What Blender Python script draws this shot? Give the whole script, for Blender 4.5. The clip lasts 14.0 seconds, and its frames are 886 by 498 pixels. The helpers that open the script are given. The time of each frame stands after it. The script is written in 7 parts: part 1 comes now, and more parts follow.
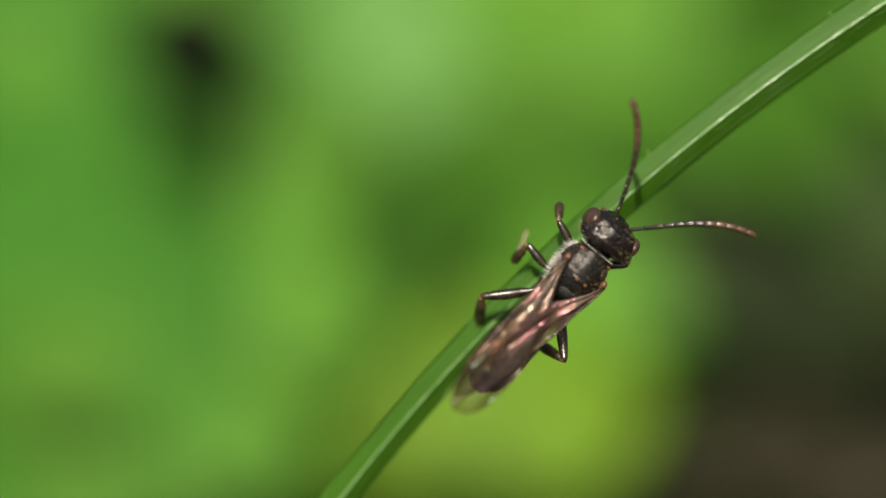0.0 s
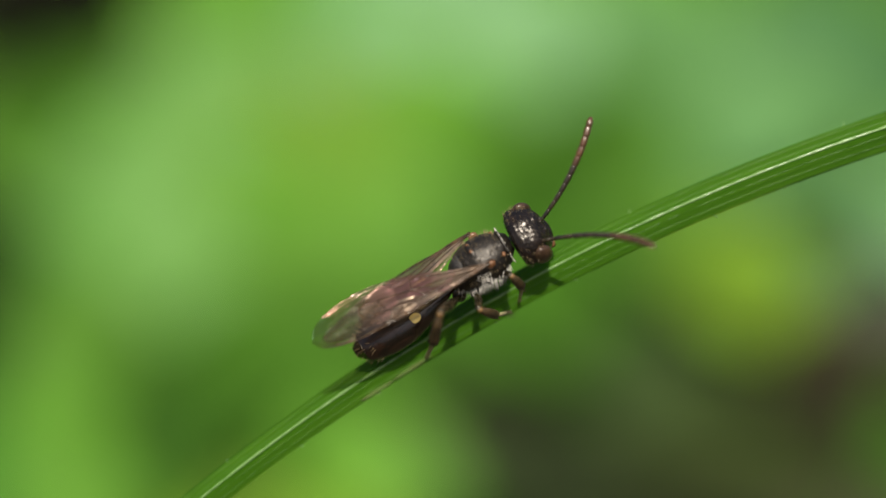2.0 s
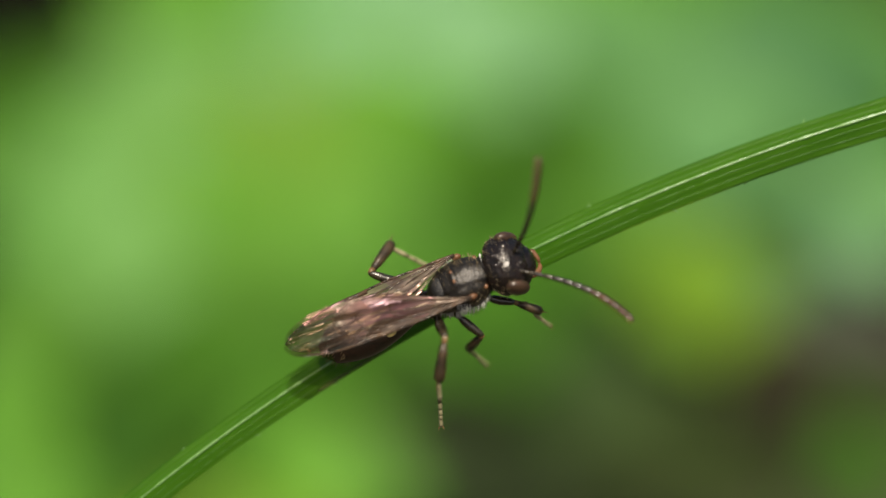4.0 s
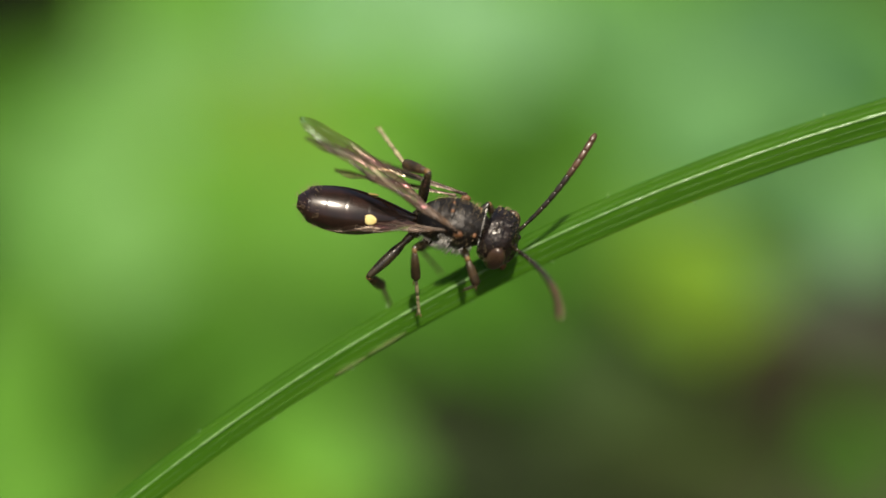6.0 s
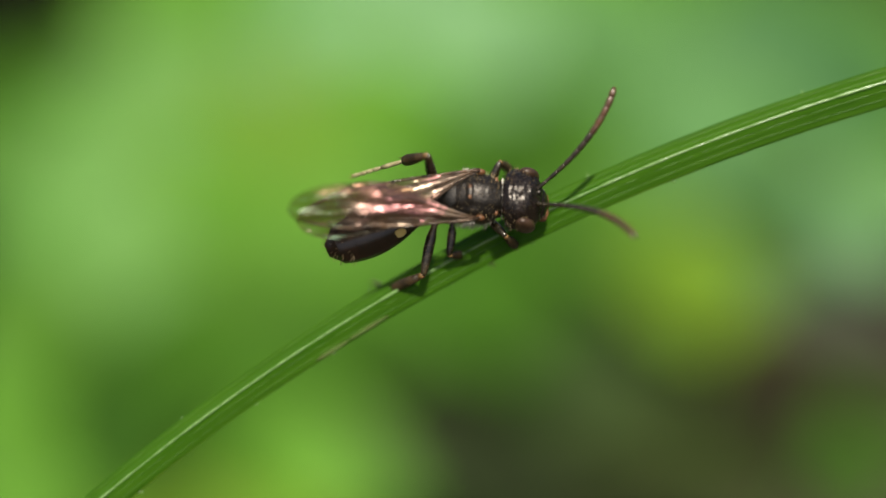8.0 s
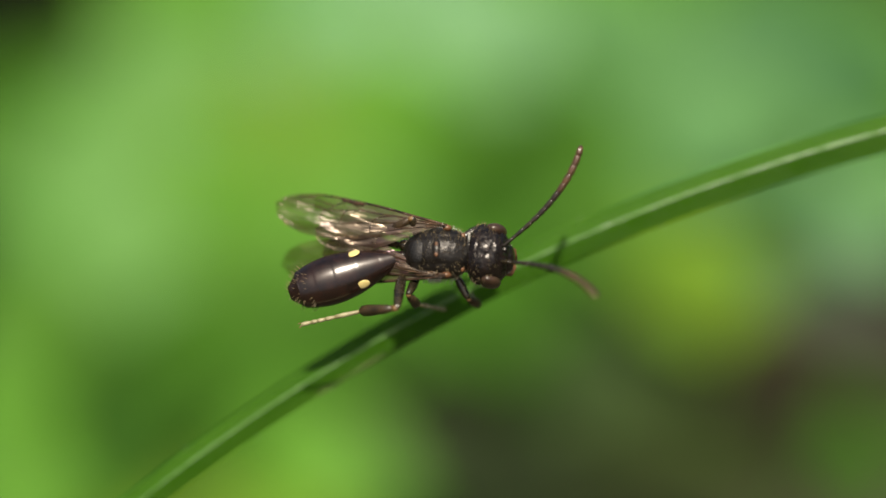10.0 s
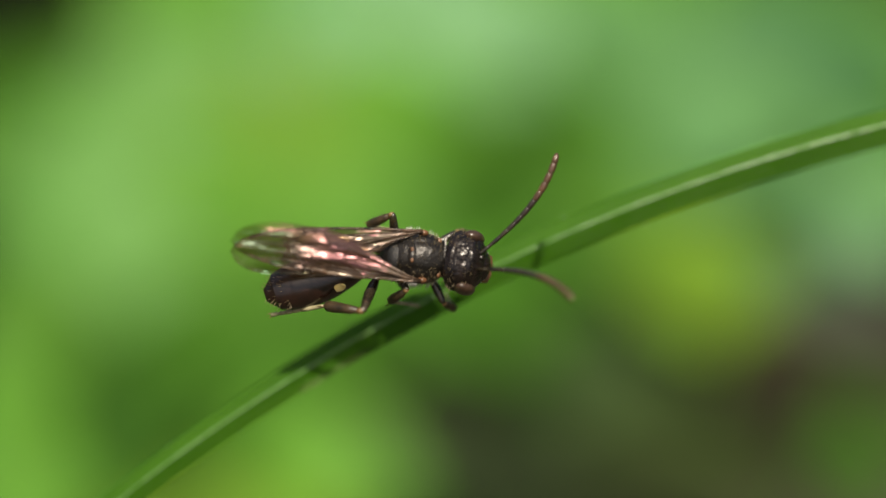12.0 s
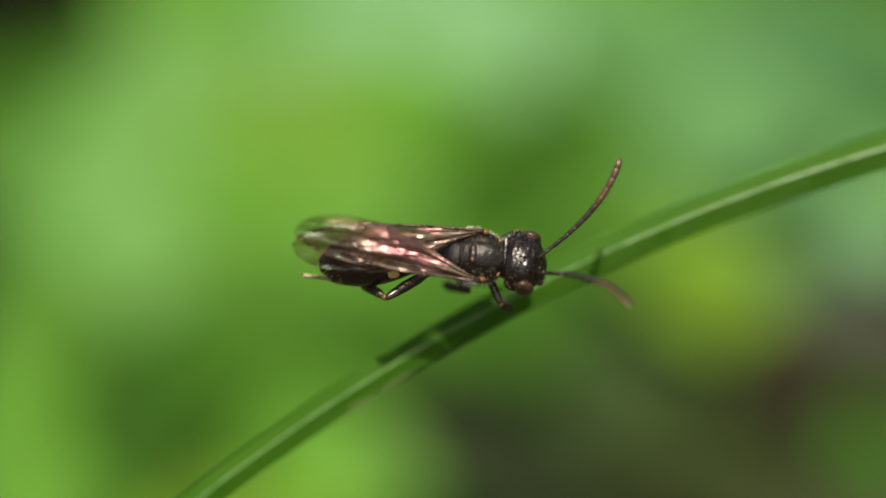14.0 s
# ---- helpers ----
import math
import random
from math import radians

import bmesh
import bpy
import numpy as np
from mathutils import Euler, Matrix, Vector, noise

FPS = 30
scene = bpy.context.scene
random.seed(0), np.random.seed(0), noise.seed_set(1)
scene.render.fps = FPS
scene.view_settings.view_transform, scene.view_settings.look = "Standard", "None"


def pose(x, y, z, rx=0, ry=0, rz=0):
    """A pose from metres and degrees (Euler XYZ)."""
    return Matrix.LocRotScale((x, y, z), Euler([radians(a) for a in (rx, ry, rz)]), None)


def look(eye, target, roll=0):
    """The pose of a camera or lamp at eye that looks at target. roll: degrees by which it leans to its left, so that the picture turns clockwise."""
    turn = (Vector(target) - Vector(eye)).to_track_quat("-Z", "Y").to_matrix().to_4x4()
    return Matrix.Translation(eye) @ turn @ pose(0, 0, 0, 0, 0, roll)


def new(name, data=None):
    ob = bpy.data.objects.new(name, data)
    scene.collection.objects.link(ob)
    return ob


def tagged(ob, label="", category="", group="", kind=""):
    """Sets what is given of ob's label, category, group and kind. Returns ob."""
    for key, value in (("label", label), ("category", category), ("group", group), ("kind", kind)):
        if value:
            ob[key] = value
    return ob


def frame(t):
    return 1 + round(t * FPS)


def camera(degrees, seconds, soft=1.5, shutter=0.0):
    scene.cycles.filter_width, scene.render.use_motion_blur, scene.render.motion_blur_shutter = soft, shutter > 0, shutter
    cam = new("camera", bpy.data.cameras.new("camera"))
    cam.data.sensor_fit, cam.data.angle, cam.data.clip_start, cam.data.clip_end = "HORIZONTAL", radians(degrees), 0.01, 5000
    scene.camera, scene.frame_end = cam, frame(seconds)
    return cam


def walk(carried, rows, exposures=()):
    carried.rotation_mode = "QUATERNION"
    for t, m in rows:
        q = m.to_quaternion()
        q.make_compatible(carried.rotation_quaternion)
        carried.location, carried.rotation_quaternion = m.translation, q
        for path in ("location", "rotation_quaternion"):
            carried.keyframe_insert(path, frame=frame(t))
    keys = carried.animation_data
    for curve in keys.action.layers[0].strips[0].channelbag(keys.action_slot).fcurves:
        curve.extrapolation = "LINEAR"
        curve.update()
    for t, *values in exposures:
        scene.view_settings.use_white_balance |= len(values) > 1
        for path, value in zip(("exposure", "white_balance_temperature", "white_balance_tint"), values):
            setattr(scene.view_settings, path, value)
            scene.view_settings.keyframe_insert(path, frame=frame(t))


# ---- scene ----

# ---- camera ----
cam = camera(30.0, 14.0, soft=1.5, shutter=0.0)
cam.data.dof.use_dof = True
cam.data.dof.focus_distance = 0.0487
cam.data.dof.aperture_fstop = 14.0
cam.data.dof.aperture_blades = 0


def mm(x, y, z, rx=0, ry=0, rz=0):
    """A pose from millimetres and degrees."""
    return pose(x / 1000, y / 1000, z / 1000, rx, ry, rz)


walk(cam, [
        (0, mm(6.553, -40.642, 262.966, 53.4, 5.5, 9.8)),
        (0.25, mm(5.998, -40.685, 262.891, 53.6, 4.2, 9.1)),
        (0.5, mm(5.444, -40.734, 262.807, 54.0, 3.4, 8.2)),
        (0.75, mm(4.480, -41.057, 262.248, 55.0, 3.9, 6.0)),
        (1, mm(3.551, -41.406, 261.643, 56.1, 4.7, 3.7)),
        (1.25, mm(2.787, -41.607, 261.295, 57.2, 4.7, 2.7)),
        (1.5, mm(2.040, -41.825, 260.917, 58.2, 4.0, 1.9)),
        (1.75, mm(1.546, -42.089, 260.460, 59.1, 2.9, 1.6)),
        (2, mm(1.065, -42.359, 259.992, 60.0, 1.8, 1.2)),
        (2.25, mm(0.743, -42.427, 259.874, 60.3, 1.2, 0.9)),
        (2.5, mm(0.422, -42.498, 259.751, 60.5, 0.6, 0.5)),
        (2.75, mm(0.377, -42.482, 259.780, 60.4, 0.6, 0.5)),
        (3.5, mm(0.239, -42.433, 259.864, 60.3, 0.4, 0.3)),
        (4.8, mm(0.000, -42.349, 260.010, 60.0, -0.0, 0.0)),
        (6.5, mm(0.061, -42.281, 260.127, 59.8, 0.1, 0.1)),
        (8.2, mm(0.000, -42.349, 260.010, 60.0, -0.0, 0.0)),
        (11, mm(0.121, -42.281, 260.127, 59.8, 0.1, 0.2)),
        (12.5, mm(0.121, -42.281, 260.127, 59.8, 0.1, 0.2)),
        (14, mm(0.303, -42.315, 260.068, 59.9, 0.3, 0.5))])

# ---- light ----
SUN_TO = Vector((0.05, -0.40, 0.91)).normalized()
world = bpy.data.worlds.new("sky")
scene.world = world
world.use_nodes = True
wn = world.node_tree
sky = wn.nodes.new("ShaderNodeTexSky")
sky.sky_type = "NISHITA"
sky.sun_disc = False
sky.dust_density = 6.0
sky.ozone_density = 0.4
sky.sun_elevation = math.asin(SUN_TO.z)
sky.sun_rotation = math.atan2(SUN_TO.x, SUN_TO.y)
wn.nodes["Background"].inputs["Strength"].default_value = 0.08
wn.links.new(sky.outputs[0], wn.nodes["Background"].inputs["Color"])
sun_data = bpy.data.lights.new("sun", "SUN")
sun_data.energy = 4.7
sun_data.angle = radians(0.53)
sun_data.color = (1.0, 0.95, 0.86)
sun = new("sun", sun_data)
sun.matrix_basis = look(SUN_TO * 2.0, (0, 0, 0))
scene.view_settings.exposure = 0.28


# ---- materials ----
class Mat:
    """A node material with a Principled surface and short ways to add to it."""

    def __init__(self, name, color, rough, metal=0.0, spec=0.5):
        self.m = bpy.data.materials.new(name)
        self.m.use_nodes = True
        self.t = self.m.node_tree
        self.b = self.t.nodes["Principled BSDF"]
        self.b.inputs["Base Color"].default_value = (*color, 1)
        self.b.inputs["Roughness"].default_value = rough
        self.b.inputs["Metallic"].default_value = metal
        self.b.inputs["Specular IOR Level"].default_value = spec
        tc = self.t.nodes.new("ShaderNodeTexCoord")
        mp = self.t.nodes.new("ShaderNodeMapping")
        mp.inputs["Scale"].default_value = (1000, 1000, 1000)
        self.t.links.new(tc.outputs["Object"], mp.inputs["Vector"])
        self.co = mp.outputs["Vector"]

    def link(self, a, b):
        self.t.links.new(a, b)

    def tex(self, scale, detail=3.0, stretch=None, kind="noise"):
        """A texture on the object's own millimetres."""
        co = self.co
        if stretch:
            mp = self.t.nodes.new("ShaderNodeMapping")
            mp.inputs["Scale"].default_value = stretch
            self.link(co, mp.inputs["Vector"])
            co = mp.outputs["Vector"]
        if kind == "noise":
            n = self.t.nodes.new("ShaderNodeTexNoise")
            n.inputs["Detail"].default_value = detail
            out = n.outputs["Fac"]
        else:
            n = self.t.nodes.new("ShaderNodeTexVoronoi")
            out = n.outputs["Distance"]
        n.inputs["Scale"].default_value = scale
        self.link(co, n.inputs["Vector"])
        return out

    def ramp(self, fac, *stops):
        r = self.t.nodes.new("ShaderNodeValToRGB")
        e = r.color_ramp.elements
        while len(e) < len(stops):
            e.new(0.5)
        for el, (p, c) in zip(e, stops):
            el.position, el.color = p, (*c, 1)
        self.link(fac, r.inputs["Fac"])
        return r.outputs["Color"]

    def color(self, out):
        self.link(out, self.b.inputs["Base Color"])

    def rough(self, fac, lo, hi):
        r = self.t.nodes.new("ShaderNodeMapRange")
        r.inputs["To Min"].default_value, r.inputs["To Max"].default_value = lo, hi
        self.link(fac, r.inputs["Value"])
        self.link(r.outputs["Result"], self.b.inputs["Roughness"])

    def bump(self, fac, strength, dist):
        n = self.t.nodes.new("ShaderNodeBump")
        n.inputs["Strength"].default_value = strength
        n.inputs["Distance"].default_value = dist / 1000
        self.link(fac, n.inputs["Height"])
        self.link(n.outputs["Normal"], self.b.inputs["Normal"])


def chitin(name, a, b, rough_lo, rough_hi, pits=22.0, relief=0.02, strength=0.7, coat=0.0, spec=0.5):
    """Hard insect skin: pitted, glossy, with a brownish sheen."""
    m = Mat(name, a, 0.4, spec=spec)
    m.color(m.ramp(m.tex(3.0, 5.0), (0.35, a), (0.7, b)))
    m.rough(m.tex(5.0, 5.0), rough_lo, rough_hi)
    m.b.inputs["Specular Tint"].default_value = (1.0, 0.92, 0.82, 1)
    m.b.inputs["Coat Weight"].default_value = coat
    m.b.inputs["Coat Roughness"].default_value = 0.2
    mix = m.t.nodes.new("ShaderNodeMath")
    mix.operation = "MULTIPLY_ADD"
    mix.inputs[1].default_value = 0.6
    m.link(m.tex(pits * 0.4, 2.0), mix.inputs[0])
    m.link(m.tex(pits, kind="voronoi"), mix.inputs[2])
    m.bump(mix.outputs[0], strength, relief)
    return m.m


def leaf_material(name, dark, light, glow, rough, shine=0.12):
    """A thin leaf: gloss above, part of the light goes through."""
    m = Mat(name, dark, rough, spec=shine)
    col = m.ramp(m.tex(0.07, 4.0), (0.3, dark), (0.7, light))
    m.color(col)
    m.bump(m.tex(0.5, 4.0), 0.4, 0.4)
    tr = m.t.nodes.new("ShaderNodeBsdfTranslucent")
    tr.inputs["Color"].default_value = (*glow, 1)
    mix = m.t.nodes.new("ShaderNodeMixShader")
    mix.inputs["Fac"].default_value = 0.36
    m.link(m.b.outputs[0], mix.inputs[1])
    m.link(tr.outputs[0], mix.inputs[2])
    m.link(mix.outputs[0], m.t.nodes["Material Output"].inputs["Surface"])
    return m.m


BLACK = chitin("black_chitin", (0.004, 0.0035, 0.003), (0.010, 0.008, 0.006), 0.22, 0.52, 20.0, 0.018, 0.55)
HEADSKIN = chitin("wrinkled_head_chitin", (0.004, 0.003, 0.003), (0.013, 0.008, 0.006), 0.10, 0.40, 12.0, 0.026, 0.65)
SMOOTH = chitin("polished_chitin", (0.006, 0.003, 0.002), (0.020, 0.008, 0.005), 0.17, 0.30, 30.0, 0.004, 0.15, 0.4, 0.6)
LEG = chitin("leg_chitin", (0.006, 0.005, 0.003), (0.036, 0.026, 0.011), 0.14, 0.36, 26.0, 0.010, 0.5, 0.5)
AMBER = chitin("amber_chitin", (0.10, 0.052, 0.018), (0.20, 0.115, 0.042), 0.3, 0.5, 26.0, 0.006)
ORANGE = chitin("orange_chitin", (0.09, 0.038, 0.014), (0.20, 0.09, 0.038), 0.30, 0.5, 26.0, 0.006)
YELLOW = chitin("yellow_chitin", (0.62, 0.46, 0.13), (0.74, 0.60, 0.25), 0.25, 0.4, 30.0, 0.003)
EYE = chitin("eye_facets", (0.030, 0.016, 0.010), (0.060, 0.033, 0.018), 0.22, 0.38, 34.0, 0.006, 0.5, 0.2)
GREY = chitin("frosted_chitin", (0.012, 0.012, 0.012), (0.024, 0.023, 0.022), 0.5, 0.7, 22.0, 0.02)


def hair_material(name, col):
    m = Mat(name, col, 0.5)
    m.color(m.ramp(m.tex(6.0), (0.3, tuple(c * 0.8 for c in col)), (0.7, col)))
    return m.m


PALE_HAIR = hair_material("pale_hair", (0.62, 0.58, 0.50))
GOLD_HAIR = hair_material("golden_hair", (0.26, 0.19, 0.09))


def wing_material(name, base, tip_film):
    """Smoky pleated film: partly clear, each facet tilted a little, with a thin-film sheen."""
    m = Mat(name, (0.1, 0.08, 0.06), 0.3)
    sep = m.t.nodes.new("ShaderNodeSeparateXYZ")
    m.link(m.co, sep.inputs[0])
    tip = m.t.nodes.new("ShaderNodeMapRange")
    tip.inputs["From Min"].default_value, tip.inputs["From Max"].default_value = 2.9, 4.3
    m.link(sep.outputs["X"], tip.inputs["Value"])
    warp = m.t.nodes.new("ShaderNodeVectorMath")
    warp.operation = "MULTIPLY_ADD"
    wob = m.t.nodes.new("ShaderNodeTexNoise")
    wob.inputs["Scale"].default_value = 1.3
    m.link(m.co, wob.inputs["Vector"])
    warp.inputs[1].default_value = (0.5, 0.35, 0)
    m.link(wob.outputs["Color"], warp.inputs[0])
    m.link(m.co, warp.inputs[2])
    stretch = m.t.nodes.new("ShaderNodeMapping")
    stretch.inputs["Scale"].default_value = (0.52, 1.35, 0.01)
    m.link(warp.outputs[0], stretch.inputs["Vector"])
    cell = m.t.nodes.new("ShaderNodeTexVoronoi")
    cell.inputs["Scale"].default_value = 1.0
    m.link(stretch.outputs["Vector"], cell.inputs["Vector"])
    tilt = m.t.nodes.new("ShaderNodeVectorMath")
    tilt.operation = "SUBTRACT"
    tilt.inputs[1].default_value = (0.5, 0.5, 0.5)
    m.link(cell.outputs["Color"], tilt.inputs[0])
    slope = m.t.nodes.new("ShaderNodeVectorMath")
    slope.operation = "DOT_PRODUCT"
    m.link(tilt.outputs[0], slope.inputs[0])
    m.link(m.co, slope.inputs[1])
    fine = m.t.nodes.new("ShaderNodeMath")
    fine.operation = "MULTIPLY_ADD"
    fine.inputs[1].default_value = 0.22
    m.link(m.tex(3.2, 2.0, (0.3, 2.0, 1.0)), fine.inputs[0])
    m.link(slope.outputs["Value"], fine.inputs[2])
    n = m.t.nodes.new("ShaderNodeBump")
    n.inputs["Strength"].default_value, n.inputs["Distance"].default_value = 1.0, 0.00060
    m.link(fine.outputs[0], n.inputs["Height"])
    clear = m.t.nodes.new("ShaderNodeBsdfTransparent")
    m.link(m.ramp(m.tex(1.3, 3.0, (0.35, 1.8, 1.0)), (0.34, (0.34, 0.25, 0.17)), (0.5, (0.62, 0.55, 0.42)), (0.66, (0.86, 0.82, 0.70))), clear.inputs["Color"])
    gloss = m.t.nodes.new("ShaderNodeBsdfGlossy")
    gloss.inputs["Roughness"].default_value = 0.29
    pick = m.t.nodes.new("ShaderNodeSeparateXYZ")
    m.link(cell.outputs["Color"], pick.inputs[0])
    outer = m.ramp(pick.outputs["X"], (0.0, (0.20, 0.26, 0.15)), (0.25, (0.18, 0.40, 0.24)), (0.45, (0.85, 0.70, 0.58)), (0.58, (0.98, 0.42, 0.38)), (0.80, (0.85, 0.45, 0.40)), (1.0, (0.18, 0.28, 0.32)))
    inner = m.ramp(pick.outputs["Y"], (0.0, (0.28, 0.20, 0.16)), (0.3, (0.98, 0.76, 0.54)), (0.55, (0.98, 0.46, 0.42)), (0.8, (0.80, 0.36, 0.36)), (1.0, (0.30, 0.20, 0.22)))
    blend = m.t.nodes.new("ShaderNodeMix")
    blend.data_type = "RGBA"
    m.link(tip.outputs["Result"], blend.inputs[0])
    m.link(inner, blend.inputs[6])
    m.link(outer, blend.inputs[7])
    m.link(blend.outputs[2], gloss.inputs["Color"])
    m.link(n.outputs["Normal"], gloss.inputs["Normal"])
    brown = m.t.nodes.new("ShaderNodeBsdfDiffuse")
    # Smoky brown; the pinker facets hold sheen put into the diffuse colour.
    smoke_sheen = m.ramp(pick.outputs["Z"], (0.0, (0.045, 0.028, 0.022)), (0.5, (0.065, 0.040, 0.031)), (0.66, (0.105, 0.055, 0.044)), (0.80, (0.15, 0.088, 0.066)), (1.0, (0.065, 0.048, 0.036)))
    root = m.t.nodes.new("ShaderNodeMapRange")
    root.inputs["From Min"].default_value, root.inputs["From Max"].default_value = 0.5, 1.9
    m.link(sep.outputs["X"], root.inputs["Value"])
    # Cream towards the root: bright reflection painted into the diffuse colour.
    pale = m.t.nodes.new("ShaderNodeMix")
    pale.data_type = "RGBA"
    pale.inputs[6].default_value = (0.36, 0.28, 0.21, 1)
    m.link(root.outputs["Result"], pale.inputs[0])
    m.link(smoke_sheen, pale.inputs[7])
    m.link(pale.outputs[2], brown.inputs["Color"])
    film = m.t.nodes.new("ShaderNodeMixShader")
    film.inputs["Fac"].default_value = 0.61
    m.link(gloss.outputs[0], film.inputs[1])
    m.link(brown.outputs[0], film.inputs[2])
    dense = m.t.nodes.new("ShaderNodeMapRange")
    dense.inputs["To Min"].default_value, dense.inputs["To Max"].default_value = base, tip_film
    m.link(tip.outputs["Result"], dense.inputs["Value"])
    mix = m.t.nodes.new("ShaderNodeMixShader")
    m.link(dense.outputs["Result"], mix.inputs["Fac"])
    m.link(clear.outputs[0], mix.inputs[1])
    m.link(film.outputs[0], mix.inputs[2])
    m.link(mix.outputs[0], m.t.nodes["Material Output"].inputs["Surface"])
    return m.m


WING = wing_material("wing_film", 0.56, 0.22)
CLEAR_WING = wing_material("clear_wing_film", 0.40, 0.24)
VEIN = chitin("vein_brown", (0.014, 0.009, 0.006), (0.09, 0.05, 0.025), 0.15, 0.3)

FRESH = leaf_material("fresh_leaf", (0.078, 0.22, 0.016), (0.12, 0.29, 0.024), (0.18, 0.46, 0.02), 0.45)
LIME = leaf_material("lime_leaf", (0.125, 0.235, 0.014), (0.16, 0.285, 0.02), (0.24, 0.44, 0.02), 0.45)
WAXY = leaf_material("waxy_leaf", (0.155, 0.335, 0.12), (0.195, 0.39, 0.165), (0.18, 0.42, 0.08), 0.45, 0.15)
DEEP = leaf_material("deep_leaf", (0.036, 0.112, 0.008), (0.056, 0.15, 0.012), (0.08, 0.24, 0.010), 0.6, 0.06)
JADE = leaf_material("jade_leaf", (0.043, 0.165, 0.016), (0.068, 0.215, 0.022), (0.09, 0.34, 0.02), 0.6, 0.1)
# Leaf green darkened to carry the shade low among the herbs.
SHADE_GREEN = leaf_material("shade_green_leaf", (0.027, 0.055, 0.011), (0.044, 0.08, 0.017), (0.04, 0.09, 0.010), 0.6, 0.1)
MID = leaf_material("mid_leaf", (0.060, 0.165, 0.014), (0.09, 0.21, 0.02), (0.13, 0.34, 0.02), 0.5)
PALE = leaf_material("pale_leaf", (0.125, 0.285, 0.055), (0.155, 0.33, 0.08), (0.17, 0.41, 0.05), 0.5, 0.12)
SAGE = leaf_material("sage_leaf", (0.095, 0.235, 0.065), (0.125, 0.28, 0.09), (0.13, 0.33, 0.05), 0.5, 0.1)
COOL = leaf_material("bluish_leaf", (0.052, 0.15, 0.045), (0.072, 0.185, 0.062), (0.07, 0.21, 0.04), 0.5, 0.1)
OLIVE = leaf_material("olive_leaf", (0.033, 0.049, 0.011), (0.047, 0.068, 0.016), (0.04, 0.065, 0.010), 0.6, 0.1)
# Brown leaf that stands in for bare soil between the herbs.
SOIL_BROWN = leaf_material("soil_brown_leaf", (0.026, 0.023, 0.012), (0.040, 0.035, 0.017), (0.022, 0.02, 0.010), 0.8, 0.1)
# A deeper step of the shaded leaf green, shade again in the colour.
SHADE = leaf_material("deep_shade_leaf", (0.017, 0.027, 0.009), (0.028, 0.04, 0.012), (0.016, 0.032, 0.006), 0.7, 0.1)
# Deep green whose darkness is the shadow band at the lower left.
SHADOW_GREEN = leaf_material("shadow_green_leaf", (0.024, 0.078, 0.006), (0.036, 0.10, 0.009), (0.04, 0.13, 0.008), 0.6, 0.06)
# Paler brown leaf, likewise a stand-in for soil.
SOIL_PALE = leaf_material("soil_pale_leaf", (0.072, 0.060, 0.036), (0.10, 0.082, 0.052), (0.05, 0.04, 0.02), 0.8, 0.1)
STONE = leaf_material("grey_leaf", (0.075, 0.09, 0.055), (0.10, 0.115, 0.075), (0.05, 0.06, 0.03), 0.7, 0.1)
STEM = leaf_material("stem_green", (0.06, 0.15, 0.02), (0.10, 0.2, 0.04), (0.10, 0.22, 0.02), 0.5)


def blade_material():
    """Grass skin with veins along the blade, read from the strip coordinates."""
    m = Mat("grass_green", (0.08, 0.2, 0.01), 0.38, spec=0.22)
    at = m.t.nodes.new("ShaderNodeAttribute")
    at.attribute_name = "strip"
    m.co = at.outputs["Vector"]
    long = m.tex(24.0, 2.0, (0.012, 1.0, 1.0))
    m.color(m.ramp(long, (0.34, (0.040, 0.120, 0.005)), (0.5, (0.055, 0.155, 0.006)), (0.68, (0.080, 0.200, 0.012))))
    m.bump(m.tex(20.0, 2.0, (0.05, 1.0, 1.0)), 0.5, 0.020)
    m.rough(m.tex(9.0, 3.0, (0.5, 1.0, 1.0)), 0.36, 0.55)
    tr = m.t.nodes.new("ShaderNodeBsdfTranslucent")
    tr.inputs["Color"].default_value = (0.17, 0.44, 0.010, 1)
    mix = m.t.nodes.new("ShaderNodeMixShader")
    mix.inputs["Fac"].default_value = 0.5
    m.link(m.b.outputs[0], mix.inputs[1])
    m.link(tr.outputs[0], mix.inputs[2])
    m.link(mix.outputs[0], m.t.nodes["Material Output"].inputs["Surface"])
    return m.m


BLADE = blade_material()
RIB = leaf_material("pale_rib", (0.15, 0.33, 0.06), (0.32, 0.50, 0.19), (0.2, 0.4, 0.05), 0.25, 0.8)
VEIN_GREEN = leaf_material("vein_green", (0.085, 0.21, 0.022), (0.135, 0.28, 0.045), (0.14, 0.34, 0.03), 0.4, 0.4)
SCAR = chitin("dry_scar", (0.05, 0.095, 0.012), (0.055, 0.075, 0.012), 0.8, 0.9, 12.0, 0.02)


def soil_material():
    m = Mat("dark_soil", (0.03, 0.022, 0.014), 0.9, spec=0.2)
    m.color(m.ramp(m.tex(0.04, 6.0), (0.35, (0.030, 0.027, 0.015)), (0.6, (0.052, 0.044, 0.024)), (0.8, (0.075, 0.064, 0.034))))
    m.bump(m.tex(0.6, 6.0), 0.9, 2.0)
    return m.m


SOIL = soil_material()
# Near-black leaf: the dark of a shaded gap put into its colour.
GAP_SHADE = leaf_material("stand_in_leaf", (0.004, 0.0035, 0.003), (0.009, 0.007, 0.005), (0.004, 0.003, 0.002), 0.9, 0.02)


